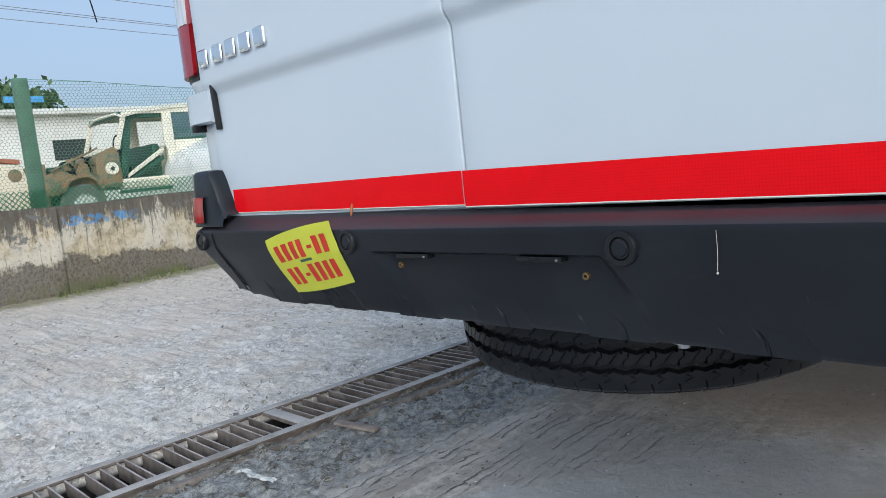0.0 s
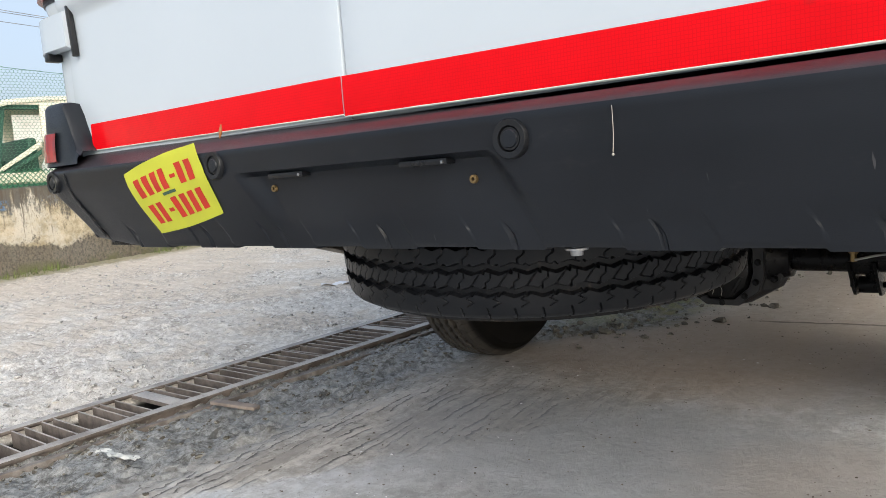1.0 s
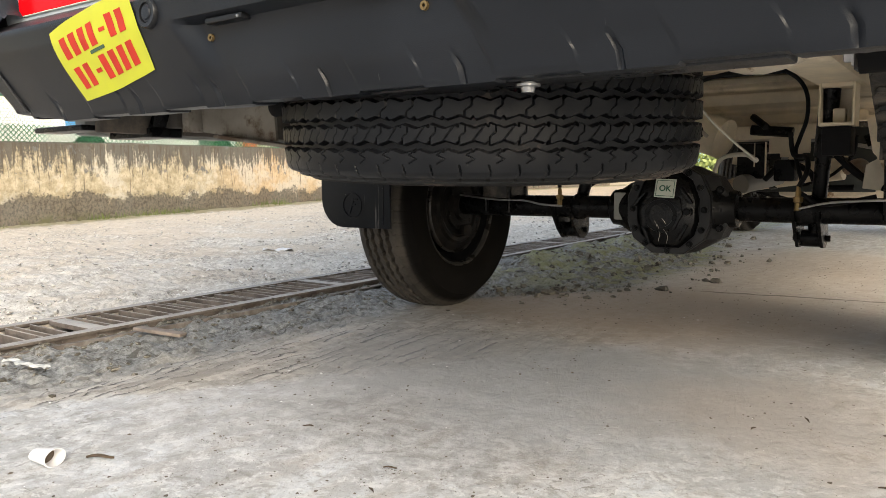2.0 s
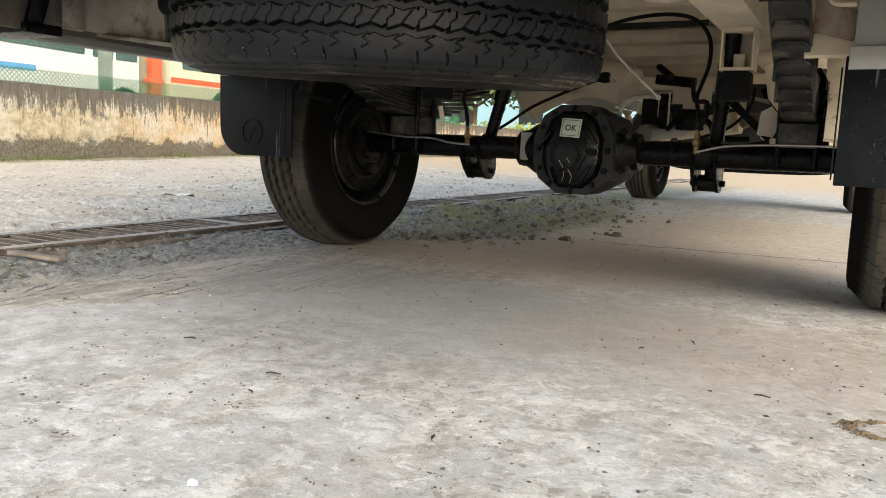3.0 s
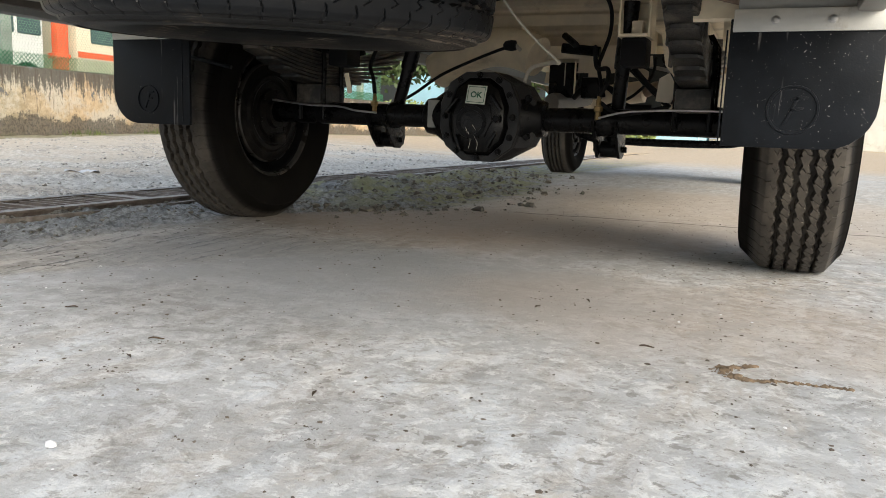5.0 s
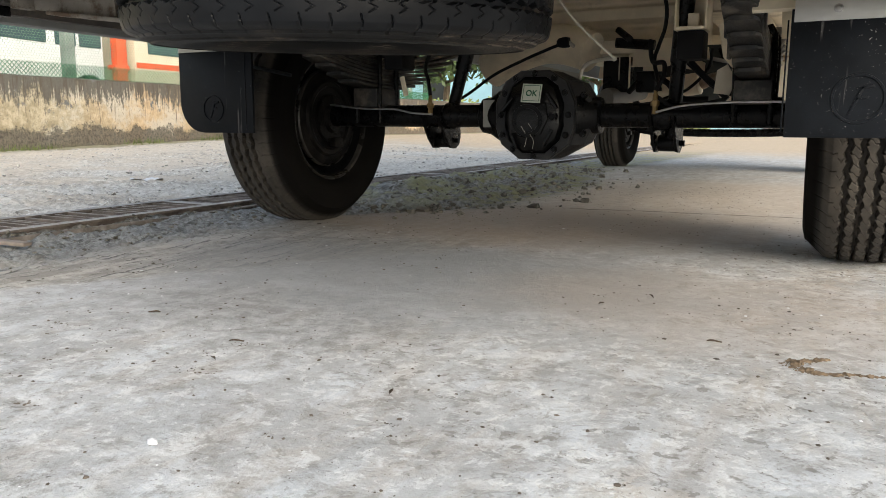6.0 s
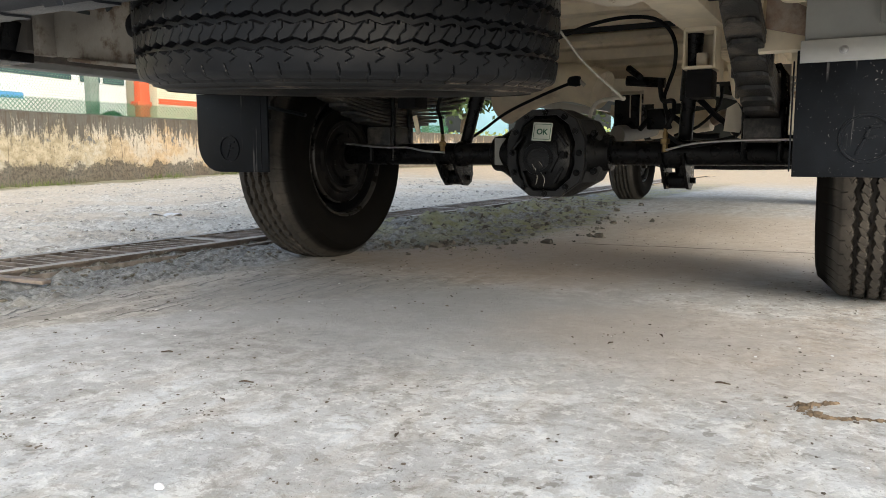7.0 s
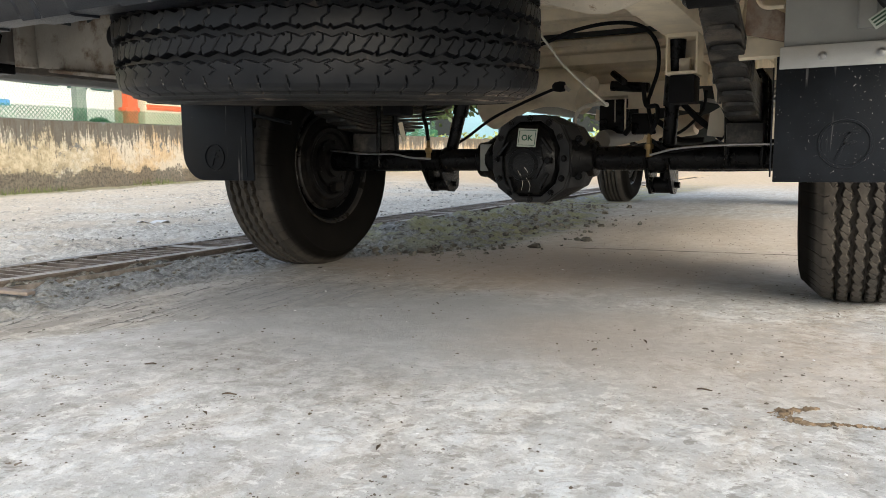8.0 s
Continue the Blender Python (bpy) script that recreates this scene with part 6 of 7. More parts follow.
# leaf springs
def leaf_spring(x):
    spring = None
    count = 9
    for i in range(count):
        reach_back = 0.66 - 0.060 * i
        reach_on = 0.62 - 0.060 * i
        rows = []
        for j in range(27):
            s = -reach_back + (reach_back + reach_on) * (j / 26 if 1 < j < 25 else {0: 0, 1: 0.02, 25: 0.98, 26: 1}[j])
            z = 0.525 - 0.0105 * i + 0.33 * s * s * (1.0 if s < 0 else 0.85) - 0.016 * i * max(0.0, s / 0.62) ** 2
            y = AY + s
            e = {0: 0.012, 26: 0.012, 1: 0.002, 25: 0.002}.get(j, 0.0)
            w = 0.037 - e
            rows.append([(x - w, y, z + 0.002), (x - w + 0.002, y, z), (x + w - 0.002, y, z), (x + w, y, z + 0.002), (x + w, y, z + 0.0075), (x + w - 0.002, y, z + 0.0092), (x - w + 0.002, y, z + 0.0092), (x - w, y, z + 0.0075)])
        leaf = part("leaf", grid_mesh("leaf", rows, True, True), LEAF_STEEL, spring or van, "" if spring else "stack of curved black spring leaves", angle=30)
        if spring is None:
            leaf.name = "leaf_spring"
            spring = leaf
    zb = 0.525 - 0.0105 * count
    for dy in (-0.055, 0.045):
        part("u_bolt", tube([(x - 0.042, AY + dy, zb - 0.10), (x - 0.042, AY + dy, 0.548), (x, AY + dy, 0.556), (x + 0.042, AY + dy, 0.548), (x + 0.042, AY + dy, zb - 0.10)], 0.008, 8, smooth=3), BLACK, spring, "black U bolt")
    part("spring_seat", box(x - 0.045, x + 0.045, AY - 0.075, AY + 0.07, 0.378, zb + 0.008, 0.006), LEAF_STEEL, spring, "cast spacer between spring and axle")
    part("clip", box(x - 0.043, x + 0.043, AY - 0.335, AY - 0.312, 0.515, 0.575, 0.004), LEAF_STEEL, spring)
    eye = (AY - 0.665, 0.525 + 0.33 * 0.66 ** 2)
    part("spring_eye", lathe([(0.020, -0.045), (0.034, -0.040), (0.034, 0.040), (0.020, 0.045)], 24, "x", (x, eye[0], eye[1] - 0.012)), RUBBER, spring, "black bushed spring eye")
    for dx in (-0.047, 0.040):
        part("shackle_plate", prism([(eye[0] - 0.022, eye[1] - 0.04), (eye[0] + 0.022, eye[1] - 0.04), (eye[0] + 0.02, eye[1] + 0.10), (eye[0] - 0.02, eye[1] + 0.10)], "x", x + dx, x + dx + 0.007, 0.002), LEAF_STEEL, spring, "black shackle plate")
    for side in (-1, 1):
        part("shackle_nut", merge(lathe([(0.022, 0.0), (0.022, 0.004), (0.014, 0.005), (0.014, 0.016), (0.010, 0.018)], 6, "x"), None, Matrix.Translation((x + side * 0.048, eye[0], eye[1] - 0.012)) @ Matrix.Scale(side, 4, (1, 0, 0))), STEEL, spring, "bright shackle nut")
    part("shackle_bolt", tube([(x - 0.062, eye[0], eye[1] - 0.012), (x + 0.062, eye[0], eye[1] - 0.012)], 0.011, 6, smooth=0), STEEL, spring)
    return spring


leaf_spring(0.536)
leaf_spring(-0.610)

# bump stops: open cream box with a rubber block below
for s, x in ((1, 0.379), (-1, -0.50)):
    stop = part("bump_stop_bracket", prism([(x - 0.036, 0.566), (x + 0.036, 0.566), (x + 0.036, 0.672), (x - 0.036, 0.672)], "y", 0.075, 0.085, 0.001), CREAM, van, "open cream steel box above the axle")
    part("bracket_side", box(x - 0.040, x - 0.035, -0.01, 0.08, 0.566, 0.672, 0.001), CREAM, stop)
    part("bracket_side", box(x + 0.035, x + 0.040, -0.01, 0.08, 0.566, 0.672, 0.001), CREAM, stop)
    part("bracket_side", box(x - 0.0345, x + 0.0345, -0.01, 0.074, 0.566, 0.574, 0.001), CREAM, stop)
    part("bracket_side", box(x - 0.0345, x + 0.0345, -0.01, 0.074, 0.660, 0.672, 0.001), CREAM, stop)
    part("inner_stud", box(x - 0.012, x + 0.016, 0.02, 0.06, 0.575, 0.610, 0.004), CREAM_RUST, stop)
    part("rubber_block", box(x - 0.032, x + 0.034, -0.005, 0.075, 0.493, 0.565, 0.006), RUBBER, stop, "black rubber block")
part("cream_gusset", prism([(0.44, 0.58), (0.48, 0.60), (0.48, 0.47), (0.455, 0.50)], "y", 0.05, 0.058, 0.001), CREAM, van)

# prop shaft, front axle, pipes and hoses
part("prop_shaft", tube([(-0.03, AY + 0.26, 0.375), (-0.03, 2.3, 0.52)], 0.034, 20, smooth=0), CREAM_RUST, van, "dusty propeller shaft")
part("exhaust_pipe", tube([(0.16, 0.75, 0.46), (0.05, 0.45, 0.415), (0.28, 0.95, 0.49), (0.30, 1.8, 0.50)], 0.030, 14), GREY_PAINT, van, "pale exhaust pipe")
front = part("front_axle", tube([(-0.74, 4.02, 0.33), (-0.5, 4.02, 0.275), (0.35, 4.02, 0.275), (0.60, 4.02, 0.33)], 0.030, 12), BLACK, van, "black front axle beam")
part("gearbox", box(-0.25, 0.15, 2.3, 3.0, 0.45, 0.75, 0.04), BLACK, van, "dark gearbox")
part("engine_sump", box(-0.28, 0.2, 3.2, 4.4, 0.48, 0.80, 0.05), BLACK, van)
part("black_hose", tube([(-0.10, 0.12, 0.68), (-0.05, 0.15, 0.698), (0.034, 0.15, 0.725), (0.133, 0.15, 0.738), (0.214, 0.15, 0.731), (0.261, 0.15, 0.703), (0.285, 0.15, 0.658), (0.286, 0.15, 0.596), (0.269, 0.15, 0.54), (0.265, 0.13, 0.50), (0.29, 0.10, 0.42)], 0.0055, 8), RUBBER, van, "black rubber hose")
part("white_cord", tube([(0.10, -0.32, 0.66), (0.127, -0.3, 0.618), (0.160, -0.29, 0.573), (0.199, -0.26, 0.529), (0.245, -0.22, 0.482)], 0.0030, 7), WIRE, van, "pale plastic cord")
part("cord_loop", tube([(0.245, -0.22, 0.482), (0.17, -0.02, 0.500), (0.094, 0.06, 0.494), (0.068, 0.08, 0.46), (0.072, 0.08, 0.42), (0.09, 0.05, 0.40)], 0.006, 8), WIRE, van)
for side, pts in ((-1, [(-0.74, 0.0, 0.387), (-0.605, 0.0, 0.374), (-0.50, 0.0, 0.372), (-0.437, 0.0, 0.361), (-0.37, 0.01, 0.356)]), (1, [(0.30, 0.01, 0.360), (0.379, 0.0, 0.377), (0.516, 0.0, 0.384), (0.64, 0.0, 0.383)])):
    part("brake_pipe", tube(pts, 0.0032, 6), STEEL, axle, "thin bright brake pipe")
for x in (-0.380, 0.296):
    part("brass_union", lathe([(0.008, -0.02), (0.008, 0.0), (0.012, 0.002), (0.012, 0.014), (0.007, 0.016), (0.007, 0.030), (0.005, 0.034), (0.005, 0.042)], 6, "z", (x, 0.015, 0.375)), BRASS, axle, "brass brake union")
    if x < 0:
        part("union_hose", tube([(x, 0.015, 0.412), (x - 0.01, 0.02, 0.46), (x - 0.03, 0.04, 0.50), (x - 0.02, 0.08, 0.58)], 0.006, 7), RUBBER, axle)
part("cable_tag", box(-0.008, 0.008, -0.002, 0.002, -0.03, 0.03, 0.002, m=pose(-0.452, -0.02, 0.44, 0, -14, 0)), CREAM, van)
link = part("breather_hose", tube([(-0.40, 0.23, 0.40), (-0.356, 0.25, 0.43), (-0.27, 0.25, 0.485), (-0.175, 0.25, 0.526), (-0.084, 0.25, 0.560), (-0.045, 0.25, 0.572)], 0.0048, 8), RUBBER, van, "black breather hose that rises to the floor")
part("hose_boot", lathe([(0.008, -0.03), (0.014, -0.024), (0.017, -0.006), (0.015, 0.008), (0.009, 0.010)], 14, "x", (-0.030, 0.25, 0.576)), RUBBER, link)
part("hose_tip", tube([(-0.022, 0.25, 0.577), (-0.006, 0.25, 0.562)], 0.006, 8, smooth=0), WIRE, link, "white plastic tip")
part("floor_slot", box(-0.25, 0.20, 0.545, 0.556, 0.768, 0.788, 0.002), INSIDE, van, "dark slot above the tank")
part("handbrake_cable", tube([(0.36, 0.12, 0.50), (0.42, 0.13, 0.44), (0.50, 0.14, 0.40), (0.60, 0.12, 0.39)], 0.008, 7), RUBBER, van)
part("stay_bar", tube([(-0.86, -0.25, 0.497), (-0.76, -0.25, 0.478), (-0.70, -0.25, 0.466)], 0.006, 7), BLACK_PLASTIC, van)
# crowded parts ahead of the axle: resonator, hollow brackets, pipes and clips
part("resonator", tube([(0.03, 0.62, 0.425), (0.32, 0.58, 0.462)], 0.036, 20, smooth=0), CREAM, van, "dusty exhaust resonator")
part("resonator_band", tube([(0.10, 0.61, 0.434), (0.12, 0.607, 0.4365)], 0.040, 20, smooth=0), BLACK, van)
part("tail_bulb", lathe([(0.012, -0.05), (0.026, -0.042), (0.040, -0.015), (0.042, 0.02), (0.030, 0.045), (0.022, 0.07)], 22, "x", (0.435, 0.52, 0.437)), CREAM, van, "cream bulb of the exhaust hanger")
part("tail_pipe", tube([(0.33, 0.56, 0.458), (0.37, 0.54, 0.475), (0.40, 0.52, 0.452)], 0.018, 12), RUST, van)
control = part("control_box", box(0.028, 0.118, 0.46, 0.52, 0.432, 0.545, 0.006), BLACK, van, "black hollow bracket below the tank")
part("bracket_edge", box(0.115, 0.119, 0.452, 0.462, 0.428, 0.548, 0.0005), CREAM, control)
part("bracket_edge", box(0.082, 0.085, 0.452, 0.458, 0.470, 0.546, 0.0005), CREAM_RUST, control)
# added dark sheet, in place of the shade behind the brackets
part("heat_shield", box(-0.02, 0.40, 0.70, 0.712, 0.385, 0.595, 0.004), INSIDE, van, "dark sheet added for the shade among the parts")
part("mount_plate", box(0.125, 0.245, 0.46, 0.466, 0.515, 0.560, 0.001), CREAM, van, "cream mounting plate")
part("mount_lip", box(0.125, 0.245, 0.44, 0.459, 0.511, 0.5145, 0.001), CREAM, van)
part("valve_body", box(0.165, 0.225, 0.34, 0.40, 0.425, 0.490, 0.008), BLACK, van, "small black valve body")
part("cable_clip", box(0.300, 0.322, 0.20, 0.23, 0.475, 0.500, 0.003), STEEL, van)
part("brake_hose", tube([(0.296, 0.015, 0.415), (0.312, 0.03, 0.455), (0.300, 0.08, 0.492), (0.262, 0.12, 0.500), (0.248, 0.14, 0.56)], 0.0065, 8), RUBBER, van, "black brake hose")
part("brake_hose", tube([(0.300, 0.02, 0.400), (0.345, 0.02, 0.372), (0.400, 0.02, 0.376), (0.47, 0.03, 0.392)], 0.0055, 8), RUBBER, van)
part("hanger_plate", prism([(0.15, 0.50), (0.215, 0.498), (0.215, 0.58), (0.19, 0.59), (0.15, 0.585)], "y", 0.50, 0.506, 0.001), CREAM, van, "cream hanger plate")
part("hanger_plate", prism([(0.278, 0.505), (0.343, 0.495), (0.345, 0.52), (0.31, 0.54), (0.28, 0.537)], "y", 0.50, 0.506, 0.001), CREAM, van)
part("stiff_pipe", tube([(0.0, 0.56, 0.575), (0.14, 0.55, 0.560), (0.30, 0.52, 0.545), (0.42, 0.50, 0.52), (0.50, 0.50, 0.50)], 0.006, 8), STEEL, van, "bare steel pipe")
part("stiff_pipe", tube([(0.22, 0.50, 0.41), (0.30, 0.48, 0.44), (0.36, 0.46, 0.50), (0.37, 0.46, 0.56)], 0.005, 8), BLACK, van)
part("loose_hose", tube([(0.12, 0.44, 0.43), (0.18, 0.42, 0.48), (0.24, 0.43, 0.46), (0.29, 0.44, 0.41), (0.37, 0.44, 0.405)], 0.009, 8), RUBBER, van)
part("loose_hose", tube([(0.40, 0.46, 0.56), (0.44, 0.45, 0.50), (0.50, 0.44, 0.47), (0.56, 0.44, 0.46)], 0.008, 8), RUBBER, van)
rng = random.Random(3)
for i in range(11):
    x, z = 0.03 + 0.052 * i + rng.uniform(-0.015, 0.015), rng.uniform(0.42, 0.56)
    part("clip", box(-0.010, 0.010, -0.003, 0.003, -0.018, 0.018, 0.002, m=pose(x, rng.uniform(0.40, 0.60), z, rng.uniform(-30, 30), rng.uniform(-40, 40), 0)), (CREAM, BLACK, STEEL)[i % 3], van)
part("transfer_case", box(-0.02, 0.66, 1.25, 1.75, 0.345, 0.62, 0.05), CREAM_RUST, van, "dusty casing ahead of the axle")
part("transfer_rib", box(0.05, 0.60, 1.235, 1.25, 0.46, 0.48, 0.004), CREAM_RUST, van)
part("diagonal_strut", tube([(0.297, 0.44, 0.525), (0.425, 0.44, 0.405)], 0.009, 8, smooth=0), BLACK, van)
part("battery_box", box(0.46, 0.64, 0.75, 1.15, 0.42, 0.62, 0.012), CREAM_RUST, van, "cream box under the floor")

# left rear corner: rusty gusset, black step bracket, hanger
gusset = part("rusty_gusset", prism([(-0.770, 0.665), (-0.530, 0.665), (-0.520, 0.528), (-0.60, 0.534), (-0.758, 0.556)], "y", -1.005, -0.998, 0.001), GUSSET, van, "cream gusset caked with brown mud")
part("gusset_foot", box(-0.765, -0.515, -1.030, -0.99, 0.526, 0.534, 0.003, m=pose(0, 0, -0.078, 0, 7.2, 0)), GUSSET, gusset)
part("gusset_lip", box(-0.785, -0.762, -1.040, -0.998, 0.556, 0.66, 0.002), GUSSET, gusset)
part("rubber_stop", lathe([(0.024, 0.0), (0.024, -0.006), (0.018, -0.010), (0.008, -0.010)], 24, "y", (-0.518, -0.999, 0.602)), RUBBER, gusset, "round black rubber stop")
for u, w, turn in ((-0.665, 0.040, 12), (-0.585, 0.018, -20)):
    part("gusset_slot", box(-w / 2, w / 2, -0.002, 0.002, -0.004, 0.004, 0.001, m=pose(u, -1.006, 0.640, 0, turn, 0)), INSIDE, gusset)
part("hanger_box", box(-0.842, -0.790, -1.05, -0.99, 0.566, 0.64, 0.003), UNDERSEAL, van)
part("corner_floor", box(-1.0, -0.575, -1.24, -0.50, 0.662, 0.668, 0.001), UNDERSEAL, van)
part("side_rail", box(-0.865, -0.845, -1.20, -0.42, 0.552, 0.665, 0.003), UNDERSEAL, van)
part("gusset_bolt", lathe([(0.020, 0.0), (0.020, -0.004), (0.011, -0.005), (0.011, -0.014)], 6, "z", (-0.778, -1.06, 0.640)), STEEL, van)
step = part("step_bracket", box(-0.995, -0.828, -1.09, -1.01, 0.545, 0.567, 0.003), BLACK, van, "black hollow steel bracket below the bumper")
for x, lean in ((-0.985, -16), (-0.940, 20), (-0.905, -20), (-0.840, 26)):
    part("bracket_web", box(-0.006, 0.006, -0.035, 0.035, 0.0, 0.070, 0.001, m=pose(x, -1.05, 0.561, 0, lean, 0)), BLACK, step)
part("bracket_arm", box(-1.06, -0.865, -1.23, -1.17, 0.556, 0.568, 0.003), BLACK, step)
# bumper fixing with a bare bolt
part("bumper_fixing", box(-0.05, 0.52, -1.300, -1.245, 0.565, 0.577, 0.003), BLACK_PLASTIC, van)
part("bare_bolt", lathe([(0.009, 0.562), (0.009, 0.560), (0.015, 0.559), (0.015, 0.556), (0.009, 0.555), (0.008, 0.549)], 12, "z", (0.230, -1.287, 0.004)), STEEL, van, "bright bolt below the bumper")


# mud flaps
def make_flap():
    k = Nodes("spattered_flap_rubber")
    broad = k.noise(10, 5)
    col = k.mix(k.ramp(broad, 0.3, 0.7), (0.0040, 0.0052, 0.0075), (0.0080, 0.0102, 0.0145))
    specks = k.math("MULTIPLY", k.ramp(k.noise(230, 2, 0.5), 0.70, 0.74), k.ramp(k.noise(9, 4, 0.6), 0.42, 0.60))
    col = k.mix(k.math("MULTIPLY", specks, 0.75), col, (0.42, 0.40, 0.38))
    drips = k.ramp(k.noise(26, 4, 0.6, stretch=(1.6, 1, 0.10)), 0.62, 0.70)
    col = k.mix(k.math("MULTIPLY", drips, 0.38), col, (0.30, 0.29, 0.28))
    return k.done(col, k.ramp(broad, 0.2, 0.8, 0.36, 0.5), 0.0, k.bump(k.noise(260, 3), 0.2, 0.0015), Specular_IOR_Level=0.2)


def mud_flap(x0, x1, y, z0, z1, label, outer):
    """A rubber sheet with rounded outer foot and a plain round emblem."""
    poly = [(x0, z1), (x1, z1)]
    r = 0.085
    if outer > 0:
        poly += [(x1, z0 + r)] + [(x1 - r + r * math.cos(radians(-a)), z0 + r + r * math.sin(radians(-a))) for a in range(15, 91, 15)] + [(x0, z0)]
    else:
        poly += [(x1, z0)] + [(x0 + r + r * math.cos(radians(-a)), z0 + r + r * math.sin(radians(-a))) for a in range(90, 166, 15)] + [(x0, z0 + r)]
    flap = part("mud_flap", prism(poly, "y", y, y + 0.008, 0.0015), FLAP, van, label)
    cx, cz, big = ((x0 + x1) / 2 - 0.009, z0 + 0.067, 1.0) if outer < 0 else ((x0 + x1) / 2 - 0.010, z0 + 0.073, 1.22)
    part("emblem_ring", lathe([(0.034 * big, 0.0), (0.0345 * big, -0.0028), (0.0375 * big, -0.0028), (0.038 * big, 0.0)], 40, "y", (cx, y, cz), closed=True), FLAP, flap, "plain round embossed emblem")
    for dx, dz, half, turn in ((-0.002, -0.002, 0.024, 22), (0.009, 0.017, 0.012, 80), (0.005, 0.001, 0.009, 80)):
        part("emblem_bar", box(-0.0026, 0.0026, -0.0026, 0.001, -half * big, half * big, 0.0008, m=pose(cx + dx * big, y, cz + dz * big, 0, turn, 0)), FLAP, flap)
    edge = x1 if outer < 0 else x0
    part("flap_crease", box(edge - 0.024 * (1 if outer < 0 else 0.2) - 0.0015, edge - 0.024 * (1 if outer < 0 else 0.2) + 0.0015, y - 0.002, y + 0.002, z0 + 0.010, z1 - 0.02, 0.0008), FLAP, flap)
    return flap


FLAP = make_flap()
left_flap = mud_flap(-0.975, -0.706, -0.413, 0.300, 0.545, "black rubber mud flap with a round emblem", -1)
right_flap = mud_flap(0.637, 0.905, -0.424, 0.303, 0.545, "black rubber mud flap below an aluminium strip", 1)
strip = part("clamp_strip", box(0.642, 0.91, -0.430, -0.425, 0.520, 0.562, 0.0012), ALUMINIUM, right_flap, "aluminium clamping strip")
for x in (0.716, 0.812):
    part("strip_bolt", lathe([(0.0085, 0.0), (0.0085, -0.002), (0.0060, -0.003), (0.0058, -0.007), (0.003, -0.009)], 10, "y", (x, -0.430, 0.541)), STEEL, right_flap)
part("clamp_strip", box(-0.97, -0.72, -0.419, -0.414, 0.525, 0.565, 0.0012), ALUMINIUM, left_flap)
part("flap_panel", box(0.648, 0.93, -0.418, -0.410, 0.54, 0.86, 0.002), GREY_PAINT, van, "grey panel above the mud flap")
part("flap_panel", box(-0.965, -0.71, -0.404, -0.398, 0.56, 0.86, 0.002), BLACK, van)
part("seat_box", box(0.600, 0.640, -0.30, -0.16, 0.66, 0.86, 0.006), CREAM_RUST, van)
part("rebound_clip", box(0.490, 0.497, -0.16, -0.13, 0.478, 0.560, 0.002), LEAF_STEEL, van)
part("handbrake_bracket", prism([(0.430, 0.410), (0.470, 0.405), (0.485, 0.44), (0.462, 0.485), (0.436, 0.47)], "y", 0.10, 0.106, 0.001), CREAM_RUST, van)
part("arch_brace", prism([(0.570, 0.60), (0.645, 0.58), (0.645, 0.635), (0.60, 0.66), (0.575, 0.70)], "y", -0.37, -0.362, 0.001), RUST, van, "rusty brace beside the spring")
part("arch_pipe", tube([(0.585, -0.38, 0.72), (0.60, -0.38, 0.655), (0.645, -0.39, 0.645)], 0.005, 8), CREAM, van)

# wiring bundle with a tag at the right
harness = part("wiring_bundle", tube([(0.80, -0.52, 0.66), (0.806, -0.52, 0.63), (0.83, -0.52, 0.605), (0.88, -0.52, 0.60)], 0.013, 10), BLACK_PLASTIC, van, "bundle of taped wires with a white tag")
part("wire_tag", box(-0.016, 0.016, -0.0008, 0.0008, -0.011, 0.011, 0.0003, m=pose(0.806, -0.536, 0.585, 0, -35, 0)), LABEL_WHITE, harness, "white woven tag")
for i in range(3):
    part("tag_bar", box(-0.013, 0.012, -0.0003, 0.0003, -0.007 + 0.006 * i, -0.004 + 0.006 * i, m=pose(0.806, -0.5372, 0.585, 0, -35, 0)), PEN, harness, angle=0)
part("panel_clip", box(0.772, 0.802, -0.44, -0.42, 0.585, 0.66, 0.003), GREY_PAINT, van)

# ---- beyond the wall ----
YARD = 0.40
bank = part("raised_yard", box(-60, WX - 0.25, -40, 22, -0.3, YARD, 0.0), SANDY_GROUND, angle=0)
tagged(bank, "raised dusty yard behind the wall", "ground", kind="structure")

# stripped jeep
JX = -11.0
jeep = empty("jeep", (JX - 0.7, 2.6, YARD), "stripped cream jeep with a rusty open engine bay and no doors", "car")


def jeep_side(x, t):
    """One side: sill, cowl, pillars, rear quarter and roof rail."""
    def bar(name, pts, mat=JEEP_CREAM, x0=None, x1=None):
        part(name, prism(pts, "x", x if x0 is None else x0, x + t if x1 is None else x1, 0.008), mat, jeep)
    bar("cowl_side", [(1.98, 1.02), (2.27, 0.98), (2.26, 1.50), (2.20, 1.60), (1.92, 1.50), (1.90, 1.22)], JEEP_RUST)
    bar("sill", [(2.24, 0.96), (4.9, 0.93), (4.9, 1.09), (2.24, 1.10)])
    bar("front_pillar", [(2.22, 1.55), (2.29, 1.55), (2.47, 2.10), (2.40, 2.12)])
    bar("centre_pillar", [(3.02, 1.10), (3.17, 1.10), (3.17, 2.10), (3.02, 2.10), (3.00, 1.62), (3.04, 1.50)])
    bar("rear_quarter", [(3.175, 1.095), (4.9, 1.095), (4.9, 1.645), (3.175, 1.645)])
    bar("rear_pillar", [(4.62, 1.65), (4.9, 1.65), (4.86, 2.10), (4.60, 2.10)])
    bar("roof_rail", [(2.38, 2.08), (4.9, 2.085), (4.9, 2.20), (3.4, 2.20), (2.44, 2.13)])


